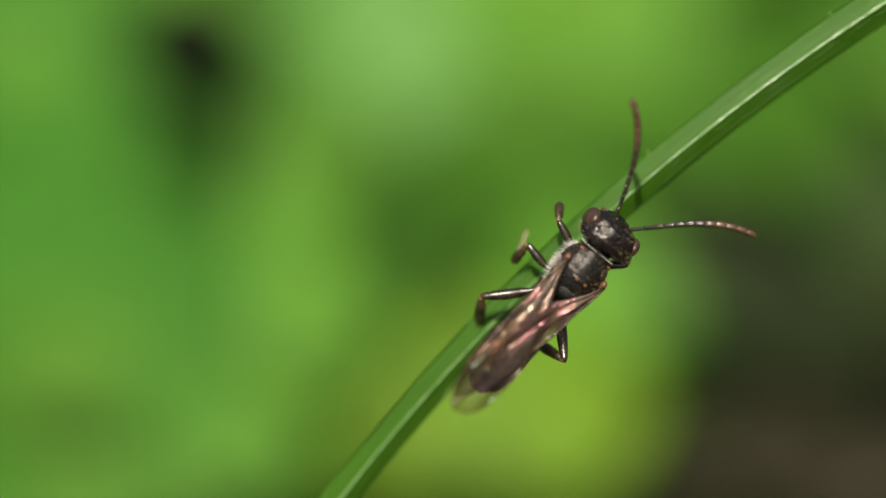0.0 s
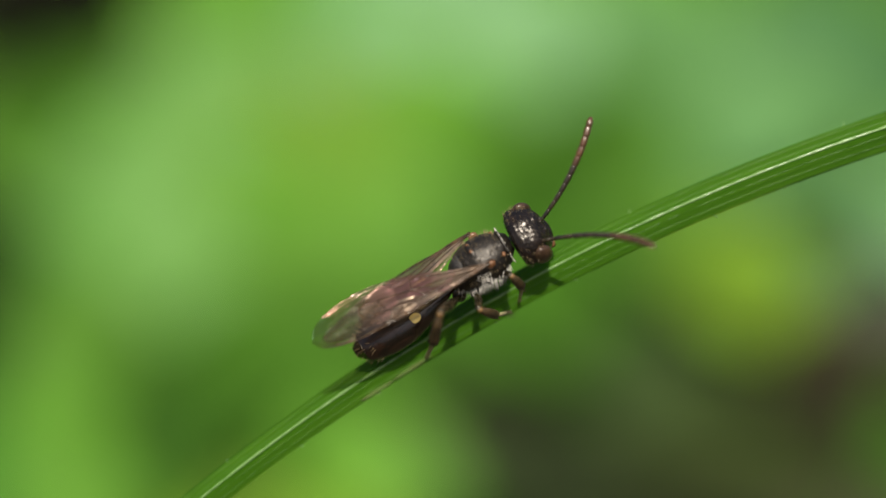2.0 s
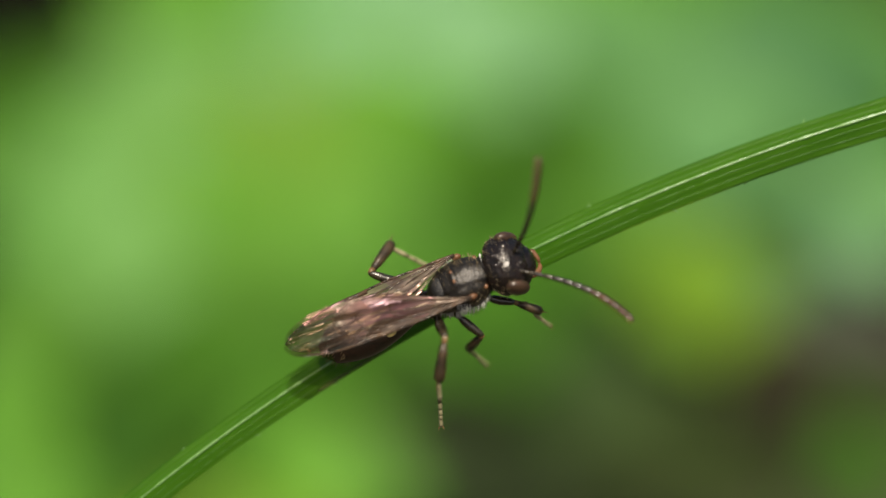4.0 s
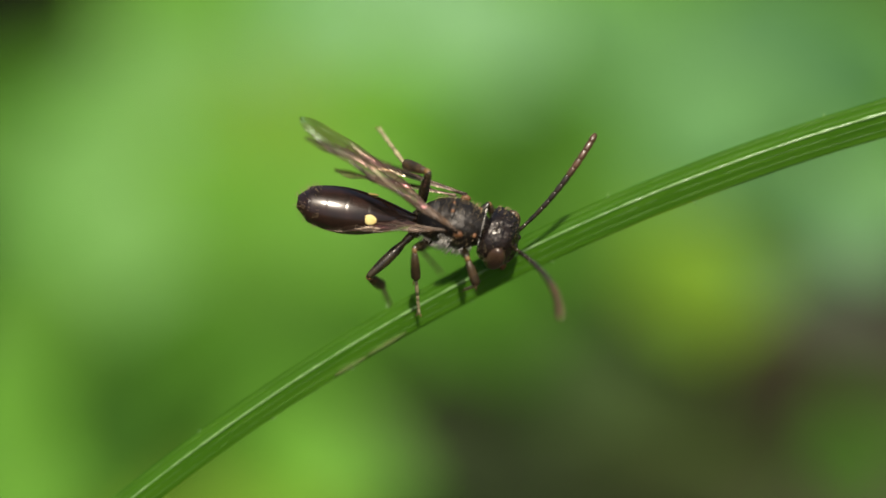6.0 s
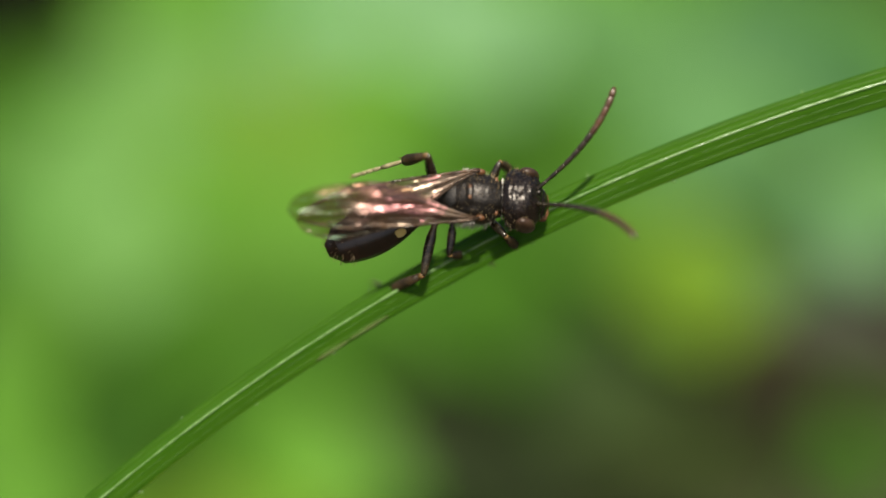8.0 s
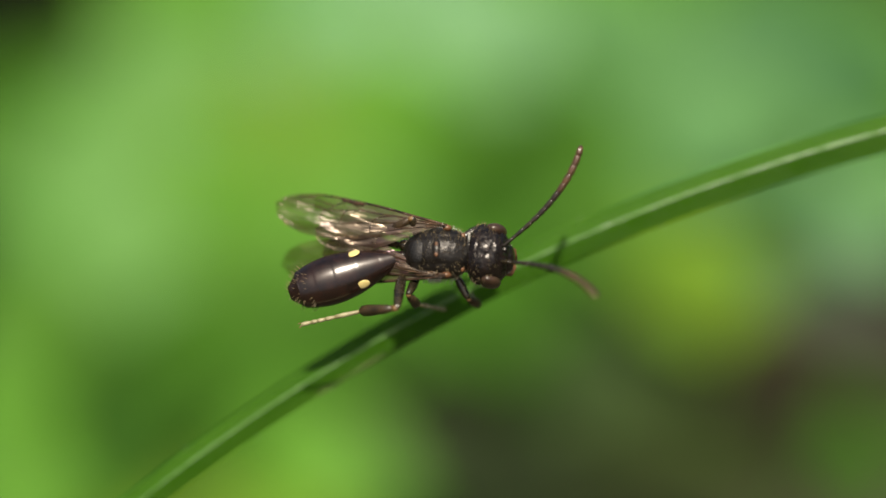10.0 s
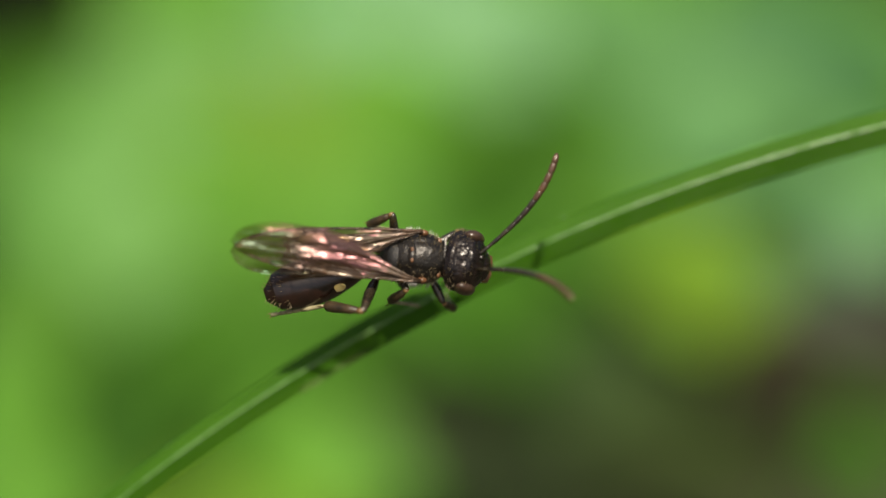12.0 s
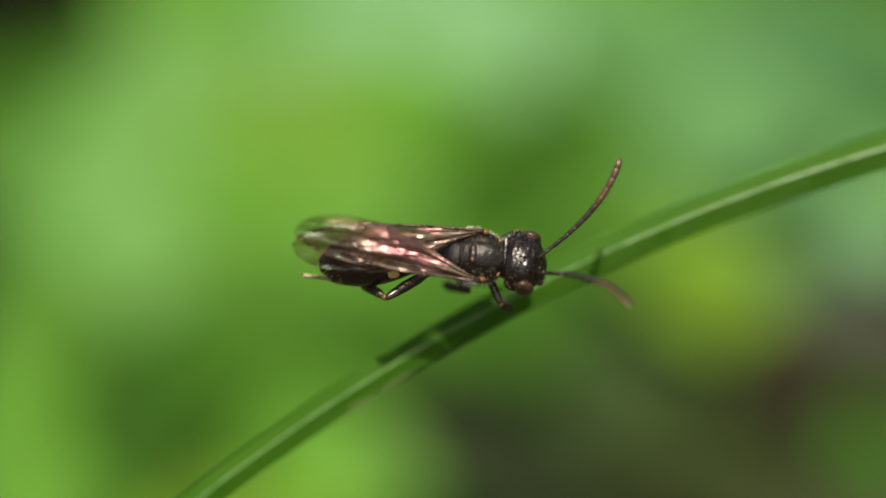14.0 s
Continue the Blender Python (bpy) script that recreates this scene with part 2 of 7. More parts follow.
# ---- mesh tools (all in millimetres) ----
def part(name, bm, mats, parent=None, label=""):
    """Links a bmesh drawn in millimetres as one mesh object under a thing or a part."""
    bm.normal_update()
    me = bpy.data.meshes.new(name)
    bmesh.ops.scale(bm, vec=(0.001, 0.001, 0.001), verts=bm.verts)
    for f in bm.faces:
        f.smooth = True
    bm.to_mesh(me)
    bm.free()
    for m in mats if isinstance(mats, (list, tuple)) else [mats]:
        me.materials.append(m)
    ob = new(name, me)
    ob.parent = parent
    if label:
        ob["label"] = label
    return ob


def tube(bm, rings, n=14, mat=0, cap=True):
    """Rings of (centre, axis across, axis up) joined into a skin."""
    loops = []
    for c, u, v in rings:
        c, u, v = Vector(c), Vector(u), Vector(v)
        loops.append([bm.verts.new(c + u * math.cos(2 * math.pi * i / n) + v * math.sin(2 * math.pi * i / n)) for i in range(n)])
    for a, b in zip(loops, loops[1:]):
        for i in range(n):
            bm.faces.new((a[i], a[(i + 1) % n], b[(i + 1) % n], b[i])).material_index = mat
    if cap:
        for lp in (loops[0][::-1], loops[-1]):
            bm.faces.new(lp).material_index = mat
    bmesh.ops.recalc_face_normals(bm, faces=bm.faces)


def along_x(bm, rows, n=18, mat=0, cap=True):
    """A body along x: rows of x, half width, half height, centre height."""
    tube(bm, [((x, 0, cz), (0, w, 0), (0, 0, h)) for x, w, h, cz in rows], n, mat, cap)


def strand(bm, pts, radii, n=8, mat=0):
    """A round strand through points."""
    pts = [Vector(p) for p in pts]
    rings = []
    for i, p in enumerate(pts):
        d = (pts[min(i + 1, len(pts) - 1)] - pts[max(i - 1, 0)]).normalized()
        u = d.cross(Vector((0, 0, 1)) if abs(d.z) < 0.9 else Vector((0, 1, 0))).normalized()
        v = d.cross(u)
        rings.append((p, u * radii[i], v * radii[i]))
    tube(bm, rings, n, mat)


def ball(bm, c, r, mat=0, u=18, v=12):
    """An ellipsoid with half axes r."""
    m = Matrix.Translation(c) @ Matrix.Diagonal((*r, 1))
    made = bmesh.ops.create_uvsphere(bm, u_segments=u, v_segments=v, radius=1, matrix=m)["verts"]
    for f in {f for w in made for f in w.link_faces}:
        f.material_index = mat


def tuft(bm, c, d, length, thick=0.0105, bend=0.15):
    """One tapered hair."""
    c, d = Vector(c), Vector(d).normalized()
    side = d.orthogonal().normalized()
    other = d.cross(side)
    mid = c + d * length * 0.55 + side * bend * length * 0.4
    tip = c + d * length + side * bend * length
    base = [c + (side * math.cos(a) + other * math.sin(a)) * thick for a in (0, 2.1, 4.2)]
    half = [mid + (side * math.cos(a) + other * math.sin(a)) * thick * 0.6 for a in (0, 2.1, 4.2)]
    b, h, t = [bm.verts.new(p) for p in base], [bm.verts.new(p) for p in half], bm.verts.new(tip)
    for i in range(3):
        j = (i + 1) % 3
        bm.faces.new((b[i], b[j], h[j], h[i]))
        bm.faces.new((h[i], h[j], t))


def hairs_on(name, parent, spots, mat, label, thick=0.0105):
    """Hairs from spots of (place, way, length)."""
    bm = bmesh.new()
    for c, d, ln in spots:
        tuft(bm, c, d, ln, thick)
    return part(name, bm, mat, parent, label)


# ---- ground ----
def ground():
    bm = bmesh.new()
    edges = [-40000, -8000, -2000, -900] + list(range(-504, 505, 16)) + [900, 2000, 8000, 40000]
    grid = {}
    for i, x in enumerate(edges):
        for j, y in enumerate(edges):
            near = max(abs(x), abs(y)) <= 504
            z = noise.noise((x * 0.012, y * 0.012, 0.3)) * 9 + noise.noise((x * 0.07, y * 0.05, 1.3)) * 4 if near else 0
            grid[i, j] = bm.verts.new((x, y + 300, z))
    for i in range(len(edges) - 1):
        for j in range(len(edges) - 1):
            bm.faces.new((grid[i, j], grid[i + 1, j], grid[i + 1, j + 1], grid[i, j + 1]))
    tagged(part("ground", bm, SOIL), "dark bare soil under the low herbs", "ground", kind="structure")


ground()


# ---- background plants ----
def leaf_mesh(bm, length, width, fold=0.25, droop=0.15, teeth=0):
    """An ovate leaf along x from its base, with a folded midrib and a drooping tip."""
    n, rows = 14, []
    for i in range(n + 1):
        s = i / n
        w = width / 2 * (math.sin(math.pi * min(1, s * 0.98 + 0.02) ** 0.8)) ** 0.8
        w *= 1 + (0.06 if i % 2 else -0.04) * teeth
        z = -droop * length * s * s
        row = []
        for k in range(-3, 4):
            a = k / 3
            row.append(bm.verts.new((s * length, a * w, z + abs(a) * w * fold + 0.02 * length * math.sin(9 * s + 2 * k))))
        rows.append(row)
    for a, b in zip(rows, rows[1:]):
        for k in range(6):
            bm.faces.new((a[k], b[k], b[k + 1], a[k + 1]))


PLAIN = "soft green broad-leaved herb growing from dark soil"
LABELS = {DEEP: "dark green leaf close to the soil", SHADE_GREEN: "very dark green leaf with shade put into its colour", JADE: "cool green broad leaf on a thin stem",
          LIME: "yellow-green sunlit broad leaf on a thin stem", WAXY: "pale waxy green leaf on a thin stem", PALE: "pale green sunlit leaf on a thin stem",
          SHADE: "blackish green leaf with deep shade put into its colour", SAGE: "greyish green broad leaf on a thin stem", COOL: "bluish green broad leaf on a thin stem", OLIVE: "dull olive leaf close to the soil",
          SHADOW_GREEN: "deep green leaf coloured as a band of shadow", SOIL_PALE: "pale brown leaf added to stand in for bare soil", SOIL_BROWN: "brown leaf added to stand in for bare soil", STONE: "grey-green withered leaf near the soil", GAP_SHADE: "near-black leaf painted as a shaded gap among the green herbs"}


def herb(x, y, z, length, width, mat, tilt, turn, roll=0):
    """A herb with one large leaf centred at x, y, z on a thin stem from the ground."""
    # This set stands in for shaded gaps and bare soil between the herbs.
    decayed = mat in (GAP_SHADE, SOIL_BROWN, STONE, SOIL_PALE)
    base = new("stand_in_leaf" if decayed else "broad_leaf_plant")
    m = pose(0, 0, 0, roll, tilt, turn)
    ax = m.to_3x3() @ Vector((1, 0, 0))
    start = Vector((x, y, z)) - ax * length * 0.5
    foot = Vector((start.x + ax.x * -20, start.y + 24, 0))
    base.location = foot / 1000
    bm = bmesh.new()
    leaf_mesh(bm, length, width)
    bmesh.ops.transform(bm, matrix=Matrix.Translation(start - foot) @ m, verts=bm.verts)
    bmesh.ops.solidify(bm, geom=bm.faces[:], thickness=0.35)
    part("leaf", bm, mat, base)
    bm = bmesh.new()
    top = start - foot
    pts = [Vector((0, 0, -6)).lerp(top, s) + Vector((0, 0, 10 * math.sin(math.pi * s))) for s in (0, 0.2, 0.4, 0.6, 0.8, 1.0)]
    strand(bm, pts, [1.6, 1.5, 1.4, 1.3, 1.1, 0.8], 8)
    part("stem", bm, STEM, base)
    tagged(base, LABELS.get(mat, PLAIN), "plant", "decayed leaves" if decayed else "broad-leaved herbs")
    return base


herb(-63, 347, 89, 115, 94, FRESH, -6, -30, 26)
herb(2, 352, 80, 115, 94, FRESH, 1, 15, 18)
herb(72, 377, 86, 115, 94, FRESH, -5, 40, 33)
herb(106, 352, 80, 115, 94, MID, 2, -10, 22)
herb(-84, 294, 69, 115, 94, FRESH, -4, 25, 26)
herb(-28, 278, 77, 115, 94, FRESH, 3, -30, 18)
herb(28, 286, 73, 115, 94, DEEP, -3, 15, 33)
herb(-190, 313, 84, 115, 94, MID, 4, 40, 22)
herb(-130, 242, 69, 83, 68, JADE, -2, -10, 26)
herb(-140, 211, 69, 83, 68, JADE, 5, 25, 18)
herb(-90, 185, 61, 83, 68, MID, 0, 40, 26)
herb(-122, 174, 58, 83, 68, JADE, -6, -10, 18)
herb(-53, 177, 64, 83, 68, LIME, 1, 25, 33)
herb(-14, 408, 104, 115, 94, WAXY, -5, -30, 22)
herb(58, 410, 108, 115, 94, FRESH, 2, 15, 26)
herb(67, 264, 89, 47, 32, MID, 0, -20, 34)
herb(-96, 182, 109, 61, 43, JADE, 0, -20, 36)
herb(-80, 153, 95, 47, 36, JADE, 0, 15, 36)
herb(-112, 178, 102, 65, 47, JADE, 0, -20, 36)
herb(-59, 138, 98, 36, 25, JADE, 0, 20, 40)
herb(-96, 152, 92, 61, 47, JADE, 0, 10, 38)
herb(-38, 134, 104, 50, 29, LIME, 0, -15, 40)
herb(-134, 225, 111, 58, 43, JADE, 0, 15, 34)
herb(-148, 276, 127, 65, 47, FRESH, 0, 15, 34)
herb(-81, 188, 119, 47, 32, JADE, 0, -20, 38)
# Wide dark leaf at the lower right, its shade set by colour.
herb(20, 187, 96, 59, 40, SHADE_GREEN, 0, 10, 31)
herb(56, 186, 100, 59, 28, SOIL_BROWN, 0, -15, 31)
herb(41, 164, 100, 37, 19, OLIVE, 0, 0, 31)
# Two black leaves added as the dark, shaded gaps at the upper left.
herb(-88, 270, 138, 48, 43, GAP_SHADE, 0, -30, 31)
herb(-82, 175, 138, 23, 23, GAP_SHADE, 0, 15, 31)
herb(-112, 245, 95, 66, 57, FRESH, 0, 0, 38)
herb(-78, 232, 132, 26, 21, DEEP, 0, -20, 31)
herb(10, 268, 131, 59, 34, WAXY, 0, -5, 31)
herb(-17, 261, 133, 40, 29, WAXY, 0, -10, 31)
herb(-47, 250, 129, 41, 28, PALE, 0, 10, 31)
herb(37, 266, 132, 36, 29, SAGE, 0, 10, 31)
herb(69, 266, 133, 41, 27, COOL, 0, 0, 31)
herb(58, 241, 126, 45, 28, SAGE, 0, -10, 31)
herb(81, 248, 130, 28, 28, COOL, 0, 10, 31)
herb(-47, 229, 127, 39, 27, PALE, 0, -25, 31)
herb(-32, 225, 127, 43, 28, LIME, 0, -25, 31)
herb(-9, 234, 130, 37, 27, FRESH, 0, 10, 31)
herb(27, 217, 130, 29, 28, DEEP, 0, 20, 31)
herb(44, 219, 127, 26, 18, SAGE, 0, 0, 31)
herb(-61, 209, 127, 32, 32, PALE, 0, -20, 31)
herb(74, 204, 124, 19, 21, WAXY, 0, 10, 31)
herb(-36, 203, 123, 40, 29, FRESH, 0, -25, 31)
herb(-14, 202, 123, 33, 25, FRESH, 0, -15, 31)
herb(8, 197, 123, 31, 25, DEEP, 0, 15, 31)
herb(30, 201, 124, 23, 19, MID, 0, 10, 31)
herb(42, 184, 123, 24, 24, LIME, 0, 15, 31)
herb(60, 200, 119, 23, 14, COOL, 0, -10, 31)
herb(66, 184, 119, 23, 10, STONE, 0, -15, 31)
herb(-53, 187, 123, 29, 21, PALE, 0, -20, 31)
herb(-64, 175, 122, 23, 23, MID, 0, 20, 31)
herb(-28, 183, 120, 36, 22, MID, 0, -25, 31)
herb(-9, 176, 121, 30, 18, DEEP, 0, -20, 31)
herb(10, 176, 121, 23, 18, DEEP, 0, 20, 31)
herb(23, 168, 115, 26, 17, SHADE_GREEN, 0, -10, 31)
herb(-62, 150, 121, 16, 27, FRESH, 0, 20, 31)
# These two leaves paint the shadow band at the lower left by colour.
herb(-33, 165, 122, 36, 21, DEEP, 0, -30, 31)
herb(-45, 150, 119, 22, 27, SHADOW_GREEN, 0, 20, 31)
herb(-17, 139, 120, 26, 21, FRESH, 0, -20, 31)
# Dark pocket beside the bright leaf, painted with the deepest shade colour.
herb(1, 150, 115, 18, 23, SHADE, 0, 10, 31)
# Brown leaf added in place of the soil at the right.
herb(55, 169, 117, 29, 13, SOIL_BROWN, 0, -20, 31)
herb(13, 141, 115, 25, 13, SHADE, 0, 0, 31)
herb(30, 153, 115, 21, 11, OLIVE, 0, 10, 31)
herb(61, 147, 116, 12, 21, DEEP, 0, 15, 31)
herb(-54, 128, 121, 19, 15, FRESH, 0, 10, 31)
herb(-61, 113, 112, 20, 13, FRESH, 0, 10, 38)
herb(-58, 127, 113, 21, 16, MID, 0, 30, 38)
herb(-93, 119, 116, 24, 14, MID, 0, -20, 38)
herb(-133, 215, 109, 26, 26, FRESH, 0, 0, 38)
herb(-60, 148, 113, 17, 14, LIME, 0, -30, 38)
# Three brown leaves added in place of the near soil.
herb(21, 126, 98, 20, 10, SOIL_PALE, 0, -10, 31)
herb(10, 127, 102, 26, 15, SOIL_BROWN, 0, -10, 31)
herb(-9, 125, 100, 23, 12, SOIL_BROWN, 0, 0, 31)
herb(-19, 120, 115, 25, 25, LIME, 0, 20, 38)
herb(-98, 198, 100, 33, 27, FRESH, 0, 0, 38)
herb(-67, 196, 97, 30, 22, LIME, 0, -20, 38)
herb(-101, 178, 98, 34, 28, MID, 0, 0, 38)
herb(-36, 177, 100, 28, 19, LIME, 0, -35, 38)
herb(-39, 138, 100, 27, 25, FRESH, 0, 0, 38)
herb(-88, 119, 97, 31, 21, FRESH, 0, 0, 38)
herb(-102, 144, 98, 30, 23, FRESH, 0, 10, 38)


def ground_cover():
    """Small leaves close over the soil, with a bare patch."""
    bm = bmesh.new()
    rng = random.Random(21)
    for _ in range(1000):
        x, y = rng.uniform(-470, 470), rng.uniform(60, 850)
        if x > -20 + 0.25 * y - 40 and y < 360 and x < 220:
            continue
        one = bmesh.new()
        ln = rng.uniform(25, 46)
        leaf_mesh(one, ln, ln * rng.uniform(0.5, 0.75))
        m = Matrix.Translation((x, y, rng.uniform(6, 38))) @ pose(0, 0, 0, rng.uniform(-10, 40), rng.uniform(-15, 25), rng.uniform(-180, 180))
        bmesh.ops.transform(one, matrix=m, verts=one.verts)
        me = bpy.data.meshes.new("scrap")
        one.to_mesh(me)
        one.free()
        bm.from_mesh(me)
        bpy.data.meshes.remove(me)
    # The cover takes the shade-darkened green.
    tagged(part("ground_cover", bm, SHADE_GREEN), "low green ground cover of small leaves over soil", "ground cover", kind="stuff")


ground_cover()


# ---- the grass blade ----
BEND = 0.008


def blade_frame(s):
    """Centre, upward way and width factor of the blade at s millimetres along it."""
    k = min(1.2, max(0.93, 0.97 + 0.010 * s)) * min(1.0, (76.5 - s) / 40) ** 0.7
    slope = math.atan(-2 * BEND * s)
    return Vector((s, -BEND * s * s, 0)), Vector((-math.sin(slope), math.cos(slope), 0)), k


def grass():
    thing = new("grass_blade")
    stations = [-168 + i * 0.8 for i in range(int(244 / 0.8) + 1)]
    sect = [(0.51, -0.31), (0.06, 0.05), (-0.52, -0.22)]
    face = []
    for (v0, w0), (v1, w1), n in zip(sect, sect[1:], (12, 12)):
        for i in range(n + (v1 < -0.2)):
            q = i / n
            rib = 0.005 * math.cos(q * n * math.pi)
            face.append((v0 + (v1 - v0) * q, w0 + (w1 - w0) * q + rib))
    bm = bmesh.new()
    strip = bm.verts.layers.float_vector.new("strip")
    rows = []
    for s in stations:
        c, up, k = blade_frame(s)
        row = []
        for side, pts in ((0.0, face), (-0.10, face[::-1])):
            for v, w in pts:
                wob = 1 + 0.03 * noise.noise((s * 0.35, v * 3, 0))
                p = bm.verts.new(c + up * v * k * wob + Vector((0, 0, w * k + side)))
                p[strip] = (s, v - w * 0.6, side * 10)
                row.append(p)
        rows.append(row)
    for a, b in zip(rows, rows[1:]):
        for i in range(len(a)):
            j = (i + 1) % len(a)
            bm.faces.new((a[i], b[i], b[j], a[j]))
    bm.faces.new(rows[0])
    bm.faces.new(rows[-1][::-1])
    bmesh.ops.recalc_face_normals(bm, faces=bm.faces)
    part("blade", bm, BLADE, thing)
    def ridge(v, w, thick, wild, mat, name, label):
        """A raised line along the blade at v across it and w above it."""
        bm = bmesh.new()
        pts, radii = [], []
        for s in [-160 + i * 2 for i in range(65)] + [-30 + i * 0.16 for i in range(375)] + [30 + i * 2 for i in range(20)]:
            c, up, k = blade_frame(s)
            pts.append(c + up * v * k + Vector((0, 0, w * k)))
            radii.append(max(0.003, thick + wild * noise.noise((s * 3.7, v * 9, 0))) * k)
        strand(bm, pts, radii, 6)
        part(name, bm, mat, thing, label)
    ridge(0.06, 0.044, 0.038, 0.028, RIB, "midrib", "pale shiny midrib")
    for v, w in ((-0.14, -0.045), (-0.34, -0.138), (0.22, -0.078), (0.40, -0.222)):
        ridge(v, w, 0.010, 0.010, VEIN_GREEN, "vein", "fine pale green vein")
    for i in range(26):
        s = -34 + i * 2.35 + 0.8 * noise.noise((i * 3.1, 0, 0))
        c, up, k = blade_frame(s)
        low = i % 3 != 0
        v, w = (-0.52, -0.22) if low else (0.51, -0.31)
        base = c + up * v * k + Vector((0, 0, w * k - 0.05))
        bm = bmesh.new()
        tuft(bm, base, Vector((0.8, 0, 0)) + up * (-0.8 if low else 0.8), 0.10 + 0.035 * (i % 4), 0.035, 0.3)
        part("edge_tooth", bm, RIB, thing)
    for s, v, ln in ((0.55, -0.44, 0.75), (-0.75, -0.46, 0.60)):
        c, up, k = blade_frame(s)
        bm = bmesh.new()
        ball(bm, c + up * v * k + Vector((0, 0, -0.185 * k)), (ln, 0.075, 0.035), 0, 14, 8)
        part("scar", bm, SCAR, thing, "dry brown scar on the edge")
    tagged(thing, "arching green grass blade with fine veins and a pale keel", "grass blade")
    return thing


grass_blade = grass()


# ---- the bee ----
part_of = {}
bee = tagged(new("bee"), "small black bee with smoky wings clinging to a grass blade", "bee")
part_of["bee"] = bee


def body_point(x, a, w, h, cz):
    """A point and the outward way on a body's skin at angle a from its left side."""
    return Vector((x, w * math.cos(a), cz + h * math.sin(a))), Vector((0, math.cos(a), math.sin(a)))


THORAX = [(-1.00, 0.14, 0.14, -0.16), (-0.95, 0.30, 0.28, -0.14), (-0.82, 0.48, 0.46, -0.10), (-0.60, 0.61, 0.57, -0.05), (-0.35, 0.69, 0.64, 0.0),
          (-0.22, 0.72, 0.66, 0.01), (-0.10, 0.74, 0.69, 0.02), (0.10, 0.76, 0.71, 0.02), (0.35, 0.75, 0.70, 0.0), (0.58, 0.69, 0.64, 0.0),
          (0.78, 0.57, 0.54, 0.02), (0.92, 0.45, 0.43, 0.06), (1.02, 0.37, 0.35, 0.08), (1.12, 0.26, 0.25, 0.09)]


def build_thorax():
    bm = bmesh.new()
    fine = np.linspace(-1.0, 1.12, 50)
    along_x(bm, [(x, *[float(np.interp(x, [r[0] for r in THORAX], [r[c] for r in THORAX])) for c in (1, 2, 3)]) for x in fine], 56)
    for v in bm.verts:
        k = 0.012 * noise.noise(v.co * 9.0) + 0.02 * noise.noise(v.co * 3.0)
        side = math.exp(-((abs(v.co.y) - 0.42) / 0.05) ** 2) * (v.co.z > 0.2) * 0.035
        v.co += Vector((0, v.co.y, v.co.z)).normalized() * (k - side)
    thorax = part("thorax", bm, BLACK, bee, "punctured black chitin")
    bm = bmesh.new()
    ball(bm, (-0.02, 0, 0.52), (0.19, 0.40, 0.25))
    part("scutellum", bm, BLACK, thorax)
    for s in (1, -1):
        bm = bmesh.new()
        ball(bm, (-0.03, 0.15 * s, 0.735), (0.05, 0.075, 0.035))
        part("spot", bm, ORANGE, thorax, "rusty orange spot")
        bm = bmesh.new()
        ball(bm, (0.27, 0.70 * s, 0.40), (0.15, 0.10, 0.12))
        part("tegula", bm, ORANGE, thorax, "brown wing scale")
        bm = bmesh.new()
        ball(bm, (0.74, 0.49 * s, 0.28), (0.07, 0.10, 0.07))
        part("shoulder_lobe", bm, ORANGE, thorax)
    bm = bmesh.new()
    ball(bm, (-0.48, 0, 0.24), (0.32, 0.44, 0.36))
    part("propodeum", bm, GREY, thorax, "frosted grey hind face of the thorax")
    bm = bmesh.new()
    ring = [Vector((0.86 + 0.05 * math.sin(a), 0.50 * math.cos(a), 0.04 + 0.48 * math.sin(a))) for a in np.linspace(-0.5, math.pi + 0.5, 25)]
    strand(bm, ring, [0.055] * 25, 8)
    part("collar", bm, BLACK, thorax, "raised front collar")
    rng = random.Random(3)
    spots = []
    for _ in range(90):
        a = rng.uniform(-0.6, math.pi + 0.6)
        p = Vector((0.90, 0.53 * math.cos(a), 0.04 + 0.51 * math.sin(a)))
        spots.append((p, Vector((0.5, math.cos(a), math.sin(a))) + Vector((rng.uniform(-0.3, 0.3), 0, 0)), rng.uniform(0.06, 0.12)))
    hairs_on("collar_hair", thorax, spots, PALE_HAIR, "pale fringe behind the head")
    spots = []
    for _ in range(640):
        x = rng.uniform(-0.9, 0.75)
        w, h = np.interp(x, [r[0] for r in THORAX], [r[1] for r in THORAX]), np.interp(x, [r[0] for r in THORAX], [r[2] for r in THORAX])
        side = rng.choice((1, -1))
        a = rng.uniform(-1.5, -0.2)
        p, d = body_point(x, a, w, h, 0)
        p.y *= side
        d.y *= side
        spots.append((p, d + Vector((rng.uniform(-0.7, 0.1), rng.uniform(-0.3, 0.3), rng.uniform(-0.6, 0.2))), rng.uniform(0.13, 0.30)))
    hairs_on("side_hair", thorax, spots, PALE_HAIR, "short whitish hair")
    white = []
    spots = []
    for _ in range(230):
        x = rng.uniform(-0.6, 0.98)
        w, h = np.interp(x, [r[0] for r in THORAX], [r[1] for r in THORAX]), np.interp(x, [r[0] for r in THORAX], [r[2] for r in THORAX])
        p, d = body_point(x, rng.uniform(0.1, math.pi - 0.1), w, h, 0)
        spots.append((p, d + Vector((rng.uniform(-0.35, 0.35), rng.uniform(-0.2, 0.2), 0.05)), rng.uniform(0.10, 0.20)))
    for _ in range(110):
        side, a = rng.choice((1, -1)), rng.uniform(-0.3, 0.45)
        p, d = body_point(rng.uniform(-0.25, 0.15), a, 0.74, 0.66, 0)
        p.y *= side
        d.y *= side
        white.append((p, d + Vector((rng.uniform(-0.5, 0.2), 0, rng.uniform(-0.2, 0.5))), rng.uniform(0.12, 0.24)))
